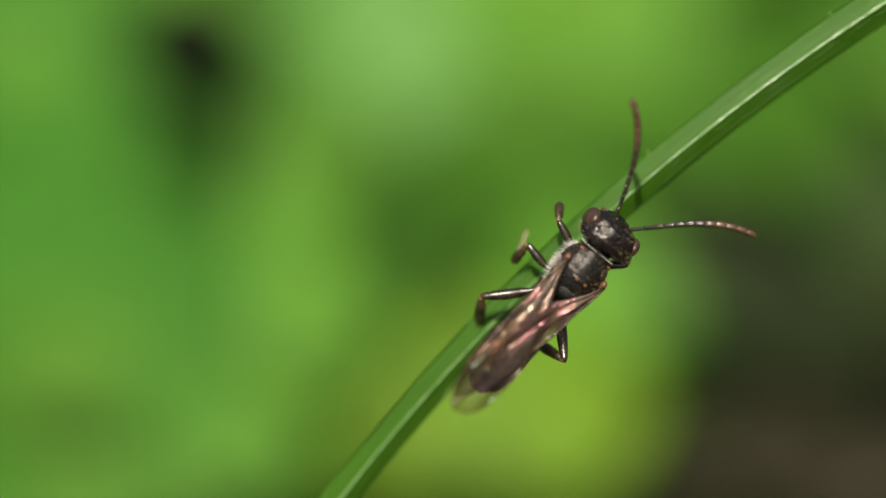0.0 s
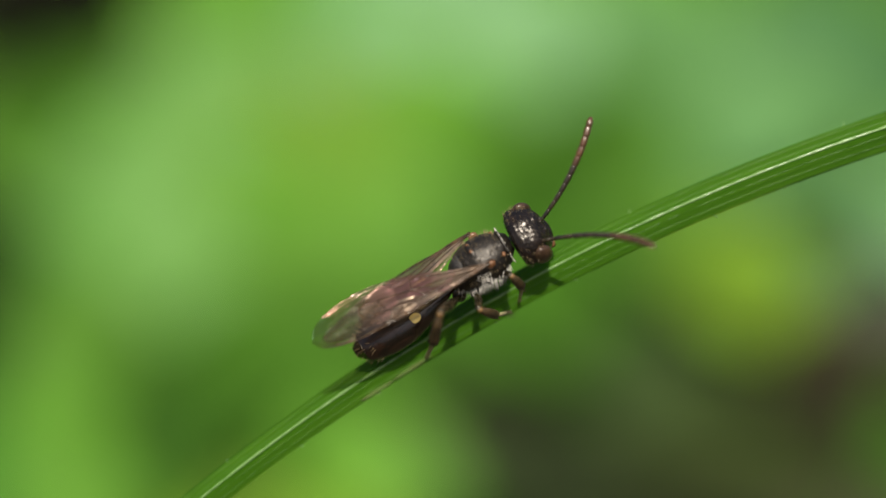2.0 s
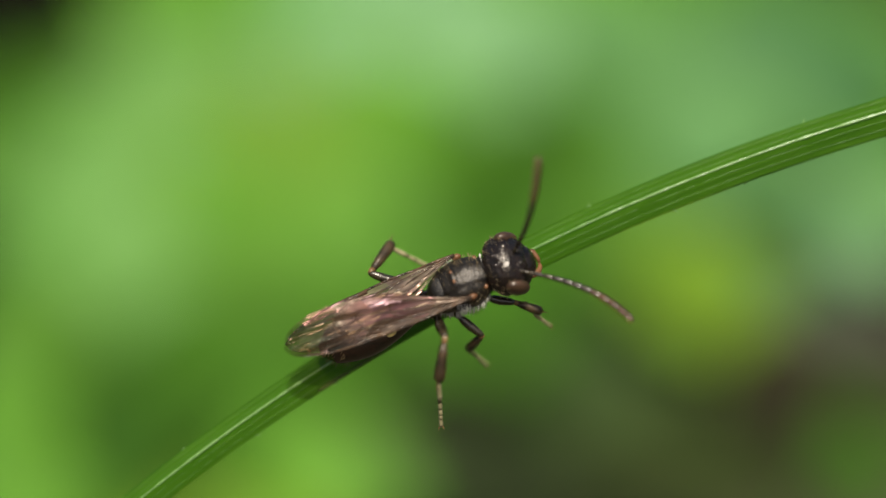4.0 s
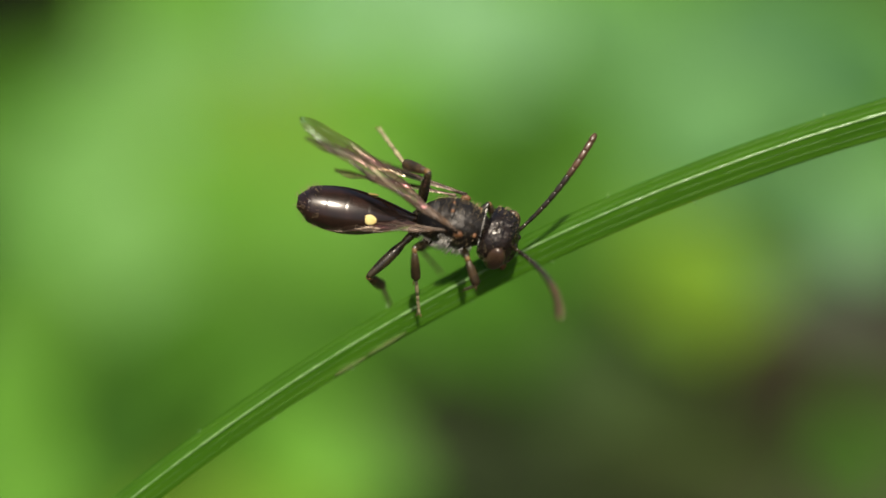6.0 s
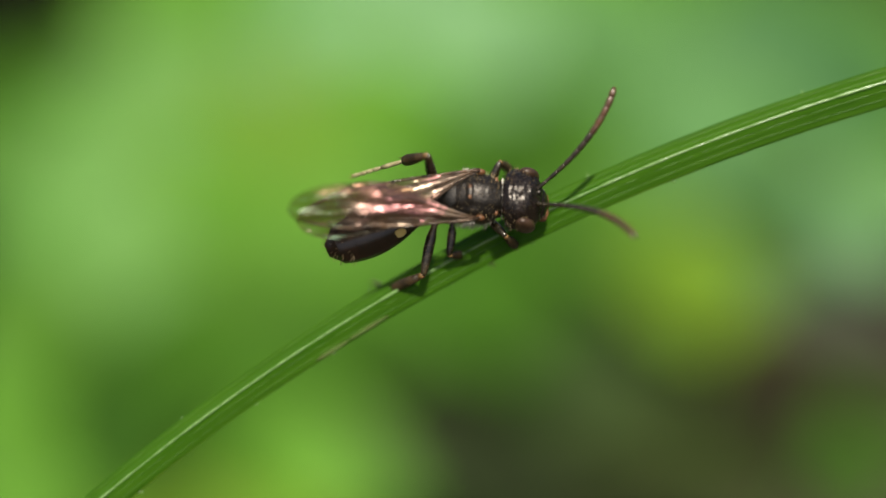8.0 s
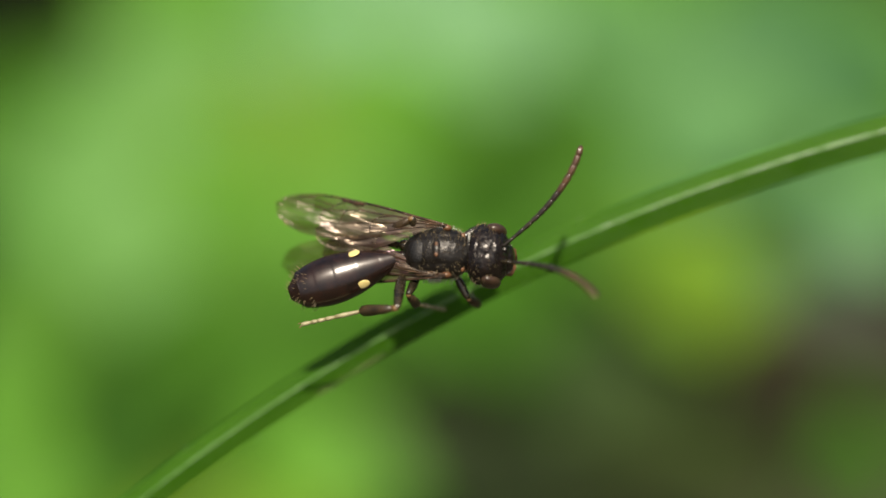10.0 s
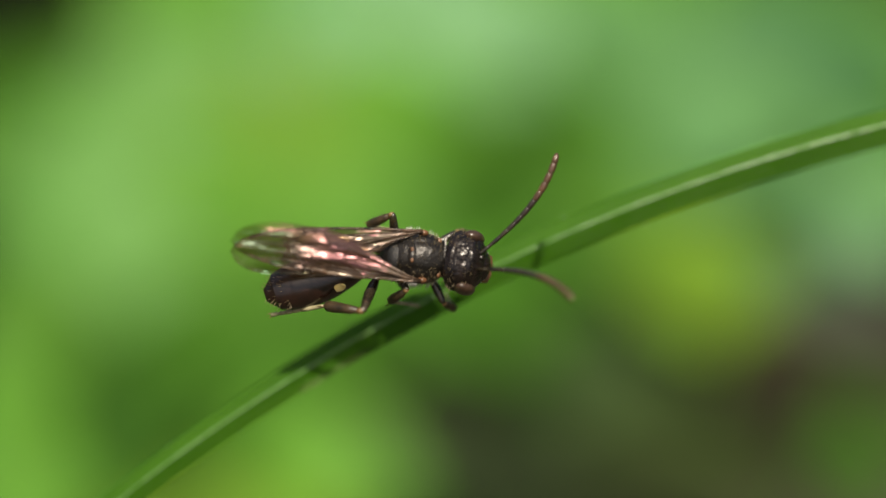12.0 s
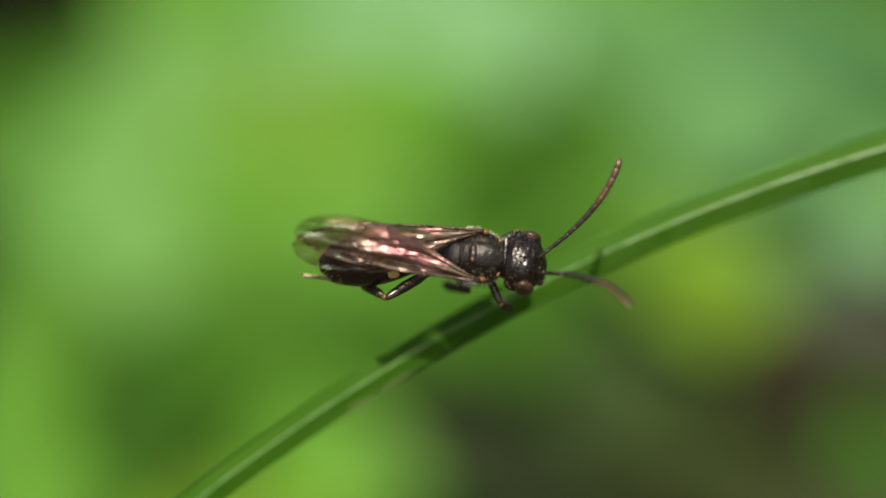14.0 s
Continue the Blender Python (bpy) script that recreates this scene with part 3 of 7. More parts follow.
    hairs_on("wing_base_hair", thorax, white, PALE_HAIR, "white tuft below the wing base")
    hairs_on("back_hair", thorax, spots, GOLD_HAIR, "sparse golden hair", 0.0075)


def build_head():
    """Along x from the neck; the face looks forward and down."""
    wide = Vector((0.98, 1.08, 1.04))

    def piece(name, bm, mat, parent, label=""):
        """A part of the head, set to its short, broad shape."""
        bmesh.ops.scale(bm, vec=wide, verts=bm.verts)
        return part(name, bm, mat, parent, label)

    bm = bmesh.new()
    rows = [(-0.02, 0.30, 0.24, 0.04), (0.0, 0.58, 0.42, 0.02), (0.06, 0.75, 0.57, -0.02), (0.20, 0.83, 0.67, -0.07), (0.42, 0.84, 0.71, -0.12),
            (0.60, 0.80, 0.71, -0.17), (0.74, 0.68, 0.64, -0.21), (0.86, 0.48, 0.50, -0.27), (0.93, 0.24, 0.30, -0.33)]
    fine = np.linspace(-0.02, 0.93, 40)
    along_x(bm, [(x, *[float(np.interp(x, [r[0] for r in rows], [r[c] for r in rows])) for c in (1, 2, 3)]) for x in fine], 56)
    for v in bm.verts:
        v.co.x *= 1.15
        k = 0.035 * noise.noise(v.co * 3.5) + 0.022 * noise.noise(v.co * 11.0)
        v.co += Vector((k, k * 0.6, k))
    head = piece("head", bm, HEADSKIN, bee, "punctured black head")
    part_of["head"] = head
    for s in (1, -1):
        bm = bmesh.new()
        ball(bm, (0.60, 0.70 * s, -0.16), (0.32, 0.20, 0.47), 0, 22, 16)
        piece("eye", bm, EYE, head, "dark reddish-brown compound eye")
        bm = bmesh.new()
        strand(bm, [(0.82, 0.34 * s, -0.70), (1.00, 0.30 * s, -0.88), (1.04, 0.12 * s, -1.02), (1.02, -0.04 * s, -1.06)], [0.11, 0.10, 0.07, 0.03], 8)
        piece("mandible", bm, ORANGE, head)
        bm = bmesh.new()
        ball(bm, (1.0, 0.16 * s, 0.04), (0.09, 0.09, 0.09))
        piece("antenna_socket", bm, BLACK, head)
    for x, y in ((0.62, 0.0), (0.48, 0.15), (0.48, -0.15)):
        bm = bmesh.new()
        ball(bm, (x, y, 0.565), (0.055, 0.055, 0.05), 0, 12, 8)
        piece("ocellus", bm, SMOOTH, head, "glassy simple eye")
    bm = bmesh.new()
    ball(bm, (0.92, 0, -0.46), (0.26, 0.44, 0.38))
    piece("clypeus", bm, HEADSKIN, head)
    rng = random.Random(5)
    spots = []
    for _ in range(150):
        a, x = rng.uniform(-0.6, math.pi + 0.6), rng.uniform(0.05, 0.9)
        w, h = np.interp(x, [r[0] for r in rows], [r[1] for r in rows]), np.interp(x, [r[0] for r in rows], [r[2] for r in rows])
        p, d = body_point(x, a, w, h, -0.08)
        spots.append((p, d + Vector((rng.uniform(-0.2, 0.4), rng.uniform(-0.3, 0.3), 0)), rng.uniform(0.08, 0.17)))
    spots = [(Vector(c) * wide, d, ln) for c, d, ln in spots]
    hairs_on("head_hair", head, spots, GOLD_HAIR, "sparse golden hair", 0.0075)
    spots = []
    for _ in range(160):
        y, z = rng.uniform(-0.42, 0.42), rng.uniform(-0.55, -0.05)
        x = 1.12 - 0.5 * (y * y) - 0.45 * abs(z + 0.38)
        spots.append(((x - 0.06, y, z), Vector((0.7, y, -0.8 + rng.uniform(-0.3, 0.3))), rng.uniform(0.08, 0.15)))
    spots = [(Vector(c) * wide, d, ln) for c, d, ln in spots]
    hairs_on("face_hair", head, spots, PALE_HAIR, "pale hair on the face")


def build_antenna(key):
    """Along x from its socket, bowed to the midline, each joint a piece of its own."""
    segs = [0.0, 0.13, 0.16] + [0.16 + 0.84 * (i + 1) / 11 for i in range(11)]
    first = None
    for i, (a, b) in enumerate(zip(segs, segs[1:])):
        bm = bmesh.new()
        r = 0.056 if i == 0 else 0.052 if i == 1 else 0.058 + 0.042 * min(1, (i - 1) / 8)
        if i == len(segs) - 2:
            prof = ((0.0, 0.82), (0.2, 1.0), (0.6, 0.92), (0.85, 0.65), (1.0, 0.25))
        else:
            prof = ((0.0, 0.90), (0.15, 0.98), (0.5, 1.02), (0.88, 1.0), (1.0, 0.90))
        pts = []
        for q, _ in prof:
            w = a + (b - a) * q
            pts.append((3.85 * w, 0.56 * 4 * w * (1 - w) * (0.35 + 0.5 * w), 0.04 * math.sin(6 * w)))
        strand(bm, pts, [r * f for _, f in prof], 12)
        mat = LEG if i < 4 else SMOKY if i < 8 else RUSTY
        if first is None:
            first = part("antenna", bm, mat, bee, "jointed antenna, black with a rusty tip")
            part_of[key] = first
        else:
            part("antenna_joint", bm, mat, first, "rusty brown joint" if mat is RUSTY else "")


LONG = 3.7


def build_abdomen():
    """Points backward: local x looks to the thorax, so the tip lies at minus x."""
    size = lambda q: (0.11 + 0.63 * math.sin(math.pi * (q * 0.87) ** 1.12) ** 0.95 if 0 < q < 1 else 0.10)
    cuts = [0.0, 0.22, 0.42, 0.60, 0.76, 0.89, 1.0]
    ab = None
    for i, (a, b) in enumerate(zip(cuts, cuts[1:])):
        bm = bmesh.new()
        rows = []
        for q in (0.0, 0.1, 0.3, 0.6, 0.85, 0.97, 1.03):
            s = a + (b - a) * q
            if s > 0.985:
                s = 0.985
            w = size(s) * (1.0 if q < 1.0 else 0.986)
            if i == 5:
                w *= 1 - 0.6 * q
            rows.append((-LONG * s, w, w * 0.84, -0.10 * math.sin(math.pi * s)))
        along_x(bm, rows, 40, 0, i == 5)
        if i == 0:
            ab = part("abdomen", bm, SMOOTH, bee, "polished dark brown abdomen with yellow side spots")
            part_of["abdomen"] = ab
        else:
            part("tergite", bm, SMOOTH, ab)
    for s in (1, -1):
        bm = bmesh.new()
        w, a = size(0.40), 0.68
        bmesh.ops.create_uvsphere(bm, u_segments=18, v_segments=10, radius=1, matrix=Matrix.Translation((-LONG * 0.40, s * w * math.cos(a) * 0.985, w * 0.84 * math.sin(a) - 0.085))
                                  @ pose(0, 0, 0, s * (math.degrees(a) + 3), 0, 0) @ Matrix.Diagonal((0.20, 0.035, 0.15, 1)))
        part("side_spot", bm, YELLOW, ab, "pale yellow side spot")
    rng = random.Random(9)
    spots = []
    for _ in range(80):
        q, a = rng.uniform(0.80, 0.99), rng.uniform(0, 2 * math.pi)
        w = size(q) * (1 if q < 0.89 else 1 - 0.6 * (q - 0.89) / 0.11)
        p, d = body_point(-LONG * q, a, w, w * 0.86, -0.05)
        spots.append((p, d * 1.1 + Vector((-0.8, rng.uniform(-0.2, 0.2), rng.uniform(-0.2, 0.2))), rng.uniform(0.10, 0.22)))
    hairs_on("tail_hair", ab, spots, GOLD_HAIR, "golden tail hair", 0.0075)


def wing_outline(q, length, width):
    """Front and rear edge of a wing at q of its length."""
    front = -0.10 * length / 5.3 * math.sin(math.pi * q) - 0.05
    rear = width * (0.10 + 0.90 * math.sin(math.pi * 0.5 * min(1, q / 0.70)) ** 1.3) - 0.12
    if q > 0.72:
        k = math.sqrt(max(0.0, 1 - ((q - 0.72) / 0.28) ** 2.2))
        mid = front + (rear - front) * 0.42
        front, rear = mid + (front - mid) * k, mid + (rear - mid) * k
    return front, max(rear, front + 0.004)


def build_wing(name, key, s, length, width, veins, label):
    """Along x from its base; s mirrors the right wing."""
    def on(q, v):
        f, r = wing_outline(q, length, width)
        y = f + (r - f) * v
        z = 0.05 * math.sin(math.pi * v) + 0.032 * math.sin(v * 15 + q * 4) + 0.02 * math.sin(q * 21 + v * 7) + 0.035 * noise.noise((q * 7, v * 5, s)) - 0.05 * q * q
        return Vector((q * length, y * s, z))
    bm = bmesh.new()
    n, k = 40, 14
    rows = [[bm.verts.new(on(i / n, j / k)) for j in range(k + 1)] for i in range(n + 1)]
    for a, b in zip(rows, rows[1:]):
        for j in range(k):
            bm.faces.new((a[j], b[j], b[j + 1], a[j + 1]))
    wing = part(name, bm, WING if name == "forewing" else CLEAR_WING, bee, label)
    part_of[key] = wing
    for pts, r in veins:
        line = []
        for (q0, v0), (q1, v1) in zip(pts, pts[1:]):
            for i in range(6):
                line.append(on(q0 + (q1 - q0) * i / 6, v0 + (v1 - v0) * i / 6))
        line.append(on(*pts[-1]))
        bm = bmesh.new()
        strand(bm, line, [r * (1 - 0.45 * i / len(line)) for i in range(len(line))], 6)
        part("vein", bm, VEIN, wing)


FORE_VEINS = [(((0, 0.02), (0.3, 0.0), (0.62, 0.0), (0.78, 0.01), (0.9, 0.08)), 0.045), (((0, 0.25), (0.25, 0.22), (0.48, 0.20), (0.60, 0.03)), 0.035),
              (((0.50, 0.03), (0.56, 0.045), (0.63, 0.03)), 0.085), (((0, 0.45), (0.2, 0.50), (0.42, 0.52), (0.60, 0.62)), 0.03),
              (((0.0, 0.85), (0.2, 0.82), (0.40, 0.86)), 0.028), (((0.30, 0.21), (0.38, 0.34), (0.42, 0.52)), 0.026),
              (((0.60, 0.05), (0.66, 0.22), (0.80, 0.12), (0.84, 0.05)), 0.026), (((0.48, 0.20), (0.58, 0.30), (0.70, 0.36), (0.78, 0.30)), 0.024),
              (((0.58, 0.30), (0.59, 0.45), (0.60, 0.62)), 0.022), (((0.70, 0.36), (0.72, 0.55), (0.70, 0.64), (0.60, 0.62)), 0.022),
              (((0.66, 0.22), (0.67, 0.30), (0.68, 0.35)), 0.02), (((0.42, 0.52), (0.41, 0.7), (0.40, 0.86)), 0.022)]
HIND_VEINS = [(((0, 0.02), (0.3, 0.02), (0.6, 0.02), (0.7, 0.05)), 0.032), (((0, 0.35), (0.3, 0.38), (0.55, 0.35), (0.75, 0.30)), 0.022), (((0.42, 0.05), (0.44, 0.2), (0.45, 0.37)), 0.02)]


def build_leg(name, key, s, lengths, thick):
    """Femur along x from the hip; tibia and tarsus are jointed pieces of their own."""
    f, t, ta = lengths
    bm = bmesh.new()
    strand(bm, [(-0.12, 0, 0), (0.05 * f, 0, 0), (0.18 * f, 0, 0), (0.24 * f, 0, 0), (0.40 * f, 0, 0.02), (0.62 * f, 0, 0.03), (0.85 * f, 0, 0.01), (0.97 * f, 0, 0), (1.02 * f, 0, 0)],
           [thick * k for k in (0.7, 0.8, 0.75, 0.6, 0.98, 1.05, 0.85, 0.66, 0.4)], 12)
    x, y, z = {"1": (0.45, 0.36, -0.52), "2": (-0.5, 0.38, -0.58), "3": (-0.98, 0.30, -0.45)}[key[1]]
    hip = bmesh.new()
    ball(hip, (x, y * s, z + 0.05), (0.22, 0.19, 0.24), 0, 14, 10)
    part("coxa", hip, LEG, bee, "black hip joint under the thorax")
    leg = part(name, bm, LEG, bee, "black leg with amber joints")
    part_of["leg" + key] = leg
    bm = bmesh.new()
    strand(bm, [(-0.02, 0, 0), (0.06 * t, 0, 0), (0.14 * t, 0, 0)], [thick * k for k in (0.5, 0.64, 0.62)], 10, 1)
    strand(bm, [(0.10 * t, 0, 0), (0.4 * t, 0, 0), (0.75 * t, 0, 0), (0.92 * t, 0, 0), (1.0 * t, 0, 0)], [thick * k for k in (0.6, 0.9, 1.12, 1.05, 0.55)], 12, 0)
    strand(bm, [(0.93 * t, 0.02, -0.05), (1.05 * t, 0.05, -0.10), (1.16 * t, 0.06, -0.12)], [0.022, 0.016, 0.005], 6, 1)
    rng = random.Random(len(key) + s)
    for _ in range(90):
        q, a = rng.uniform(0.2, 0.98), rng.uniform(0, 6.28)
        d = Vector((0.8, math.cos(a), math.sin(a)))
        tuft(bm, (q * t, math.cos(a) * thick * 0.7, math.sin(a) * thick * 0.7), d, rng.uniform(0.06, 0.14), 0.007)
    part_of["tibia" + key] = part("tibia", bm, [SHIN, AMBER], leg, "black shin with an amber knee")
    bm = bmesh.new()
    cuts = [0.0, 0.44, 0.60, 0.73, 0.83, 1.0]
    for i, (a, b) in enumerate(zip(cuts, cuts[1:])):
        bulge = lambda q: (a + (b - a) * q) * ta
        strand(bm, [(bulge(0), 0, 0), (bulge(0.2), 0, 0), (bulge(0.7), 0, 0), (bulge(1.0), 0, 0)], [thick * k * (0.95 if i == 0 else 0.85) for k in (0.34, 0.42, 0.50, 0.40)], 9, 0)
    for c in (1, -1):
        strand(bm, [(ta * 0.98, 0.02 * c, 0), (ta + 0.06, 0.07 * c, -0.01), (ta + 0.09, 0.08 * c, -0.07)], [0.022, 0.017, 0.004], 6, 1)
    part_of["tarsus" + key] = part("tarsus", bm, [TARSUS, AMBER], leg, "pale brown jointed foot with two claws")


SMOKY = chitin("smoky_antenna", (0.012, 0.009, 0.006), (0.032, 0.02, 0.012), 0.22, 0.38, 30.0, 0.006, 0.3, 0.6)
RUSTY = chitin("rusty_tip", (0.040, 0.019, 0.010), (0.10, 0.046, 0.021), 0.25, 0.4, 30.0, 0.006, 0.3, 0.5)
SHIN = chitin("shin_brown", (0.012, 0.009, 0.005), (0.075, 0.046, 0.020), 0.25, 0.45, 20.0, 0.010)
TARSUS = chitin("tarsus_brown", (0.20, 0.17, 0.08), (0.40, 0.35, 0.19), 0.35, 0.55, 30.0, 0.006)
build_thorax()
build_head()
build_abdomen()
build_antenna("antennaL")
build_antenna("antennaR")
for s, side in ((1, "L"), (-1, "R")):
    build_wing("forewing", "forewing" + side, s, 5.6, 1.32, FORE_VEINS, "smoky veined forewing with a pink and green sheen")
    build_wing("hindwing", "hindwing" + side, s, 3.9, 1.1, HIND_VEINS, "clear small hindwing")
    build_leg("front_leg", side + "1", s, (1.0, 0.9, 1.1), 0.13)
    build_leg("middle_leg", side + "2", s, (1.15, 1.1, 1.3), 0.132)
    build_leg("hind_leg", side + "3", s, (1.9, 1.4, 1.8), 0.155)


# ---- what moves ----
def motions():
    walk(part_of["bee"], [
        (0, mm(1.042, -2.371, 233.086, 63.9, -38.8, 35.8)),
        (0.25, mm(1.176, -1.180, 234.577, 63.5, -40.1, 35.4)),
        (0.5, mm(3.361, -0.134, 235.395, 60.9, -40.3, 33.5)),
        (0.75, mm(2.986, -0.065, 235.533, 62.4, -40.3, 30.3)),
        (1, mm(1.289, -0.483, 235.194, 41.2, -31.0, 23.2)),
        (1.2, mm(1.698, -0.665, 234.790, 42.2, -31.4, 21.7)),
        (1.5, mm(0.441, 0.087, 236.100, 13.0, -23.8, 20.2)),
        (2, mm(0.465, -0.396, 235.258, 10.4, -25.6, 18.3)),
        (2.5, mm(-0.187, -0.255, 235.524, 5.8, -22.6, 14.5)),
        (2.7, mm(-0.965, -0.283, 235.494, 5.7, -22.7, 14.5)),
        (4.8, mm(1.065, -0.831, 234.521, 44.0, -13.8, 8.2)),
        (5, mm(0.845, -0.251, 235.524, 40.0, -1.7, 1.0)),
        (5.5, mm(0.352, 0.241, 236.374, 25.4, 9.5, -5.5)),
        (6, mm(0.193, 0.200, 236.302, 21.2, 11.3, -6.5)),
        (6.5, mm(1.364, 0.194, 236.286, 21.4, 8.7, -5.0)),
        (6.8, mm(1.021, 0.349, 236.554, 39.7, 4.4, -2.4)),
        (7, mm(1.075, 0.402, 236.647, 39.7, 4.4, -2.4)),
        (7.2, mm(1.212, 0.505, 236.826, 39.8, 4.4, -2.5)),
        (7.5, mm(1.085, 0.459, 236.748, 29.8, 4.3, -2.5)),
        (7.6, mm(1.087, 0.460, 236.751, 29.8, 4.3, -2.5)),
        (7.7, mm(1.139, 0.411, 236.668, 44.9, 0.9, -0.5)),
        (7.8, mm(1.207, 0.479, 236.786, 44.9, 0.9, -0.5)),
        (8, mm(0.812, 0.565, 236.937, 45.0, 0.9, -0.5)),
        (10.3, mm(-0.218, -0.209, 235.401, 49.8, 0.9, -0.4)),
        (10.5, mm(-0.089, -0.203, 235.411, 49.8, 1.0, -0.3)),
        (10.7, mm(0.340, -0.254, 235.321, 49.8, 1.0, -0.3)),
        (11, mm(-0.335, -0.234, 235.360, 51.8, 1.0, -0.3)),
        (11.5, mm(-1.669, -0.213, 235.406, 53.8, 1.8, -0.8)),
        (12, mm(-0.935, -0.244, 235.347, 51.8, 1.8, -0.8)),
        (12.5, mm(-0.551, -0.327, 235.202, 61.8, 1.8, -0.8)),
        (13, mm(-0.452, -0.272, 235.297, 51.8, 2.8, -1.2)),
        (13.5, mm(-0.002, -0.299, 235.246, 51.8, 2.8, -1.1)),
        (14, mm(0.698, -0.213, 235.380, 51.8, 3.7, -1.5))])
    walk(part_of["head"], [
        (0, mm(1.030, 0.000, 0.120, 0.0, 5.3, 1.3)),
        (0.25, mm(1.030, 0.000, 0.120, 0.0, 4.5, 1.2)),
        (0.5, mm(1.030, 0.000, 0.120, 0.0, 4.4, 5.0)),
        (0.75, mm(1.030, 0.000, 0.120, 0.0, 4.6, 4.7)),
        (1, mm(1.030, 0.000, 0.120, 8.0, 4.5, -8.4)),
        (1.2, mm(1.030, 0.000, 0.120, 8.0, 4.4, -8.2)),
        (1.5, mm(1.170, -0.020, 0.110, 20.0, -3.0, -16.0)),
        (2, mm(1.200, -0.030, 0.080, 23.0, 0.0, -6.0)),
        (2.5, mm(1.200, -0.030, 0.080, 23.0, 0.0, -6.0)),
        (2.7, mm(1.200, -0.030, 0.080, 23.0, 0.0, -6.0)),
        (4.8, mm(1.030, 0.000, 0.120, 0.0, -32.8, -11.3)),
        (5, mm(1.030, 0.000, 0.120, 0.0, -8.7, -7.6)),
        (5.5, mm(1.030, 0.000, 0.120, 0.0, 4.8, -4.7)),
        (6, mm(1.030, 0.000, 0.120, 0.0, 8.9, -9.0)),
        (6.5, mm(1.030, 0.000, 0.120, 0.0, 3.5, -3.4)),
        (6.8, mm(1.030, 0.000, 0.120, 0.0, 2.7, -4.2)),
        (7, mm(1.030, 0.000, 0.120, 0.0, 2.7, -4.2)),
        (7.2, mm(1.030, 0.000, 0.120, 0.0, 2.7, -4.3)),
        (7.5, mm(1.030, 0.000, 0.120, 0.0, 3.4, -3.8)),
        (7.6, mm(1.030, 0.000, 0.120, 0.0, 3.4, -3.8)),
        (7.7, mm(1.030, 0.000, 0.120, 0.0, -15.8, -4.3)),
        (7.8, mm(1.030, 0.000, 0.120, 0.0, -15.8, -4.4)),
        (8, mm(1.030, 0.000, 0.120, 0.0, -15.5, -4.4)),
        (10.3, mm(1.030, 0.000, 0.120, 0.0, -17.8, -6.4)),
        (10.5, mm(1.030, 0.000, 0.120, 0.0, -17.9, -6.4)),
        (10.7, mm(1.030, 0.000, 0.120, 0.0, -18.3, -6.4)),
        (11, mm(1.030, 0.000, 0.120, 0.0, -21.9, -8.2)),
        (11.5, mm(1.030, 0.000, 0.120, 0.0, -21.3, -6.4)),
        (12, mm(1.030, 0.000, 0.120, 0.0, -15.9, -9.1)),
        (12.5, mm(1.030, 0.000, 0.120, 0.0, -25.0, 0.4)),
        (13, mm(0.990, 0.000, 0.120, -8.0, -9.7, -3.1)),
        (13.5, mm(0.990, 0.000, 0.120, -8.0, -10.0, -3.2)),
        (14, mm(0.990, 0.000, 0.120, -8.0, -9.3, -4.7))])
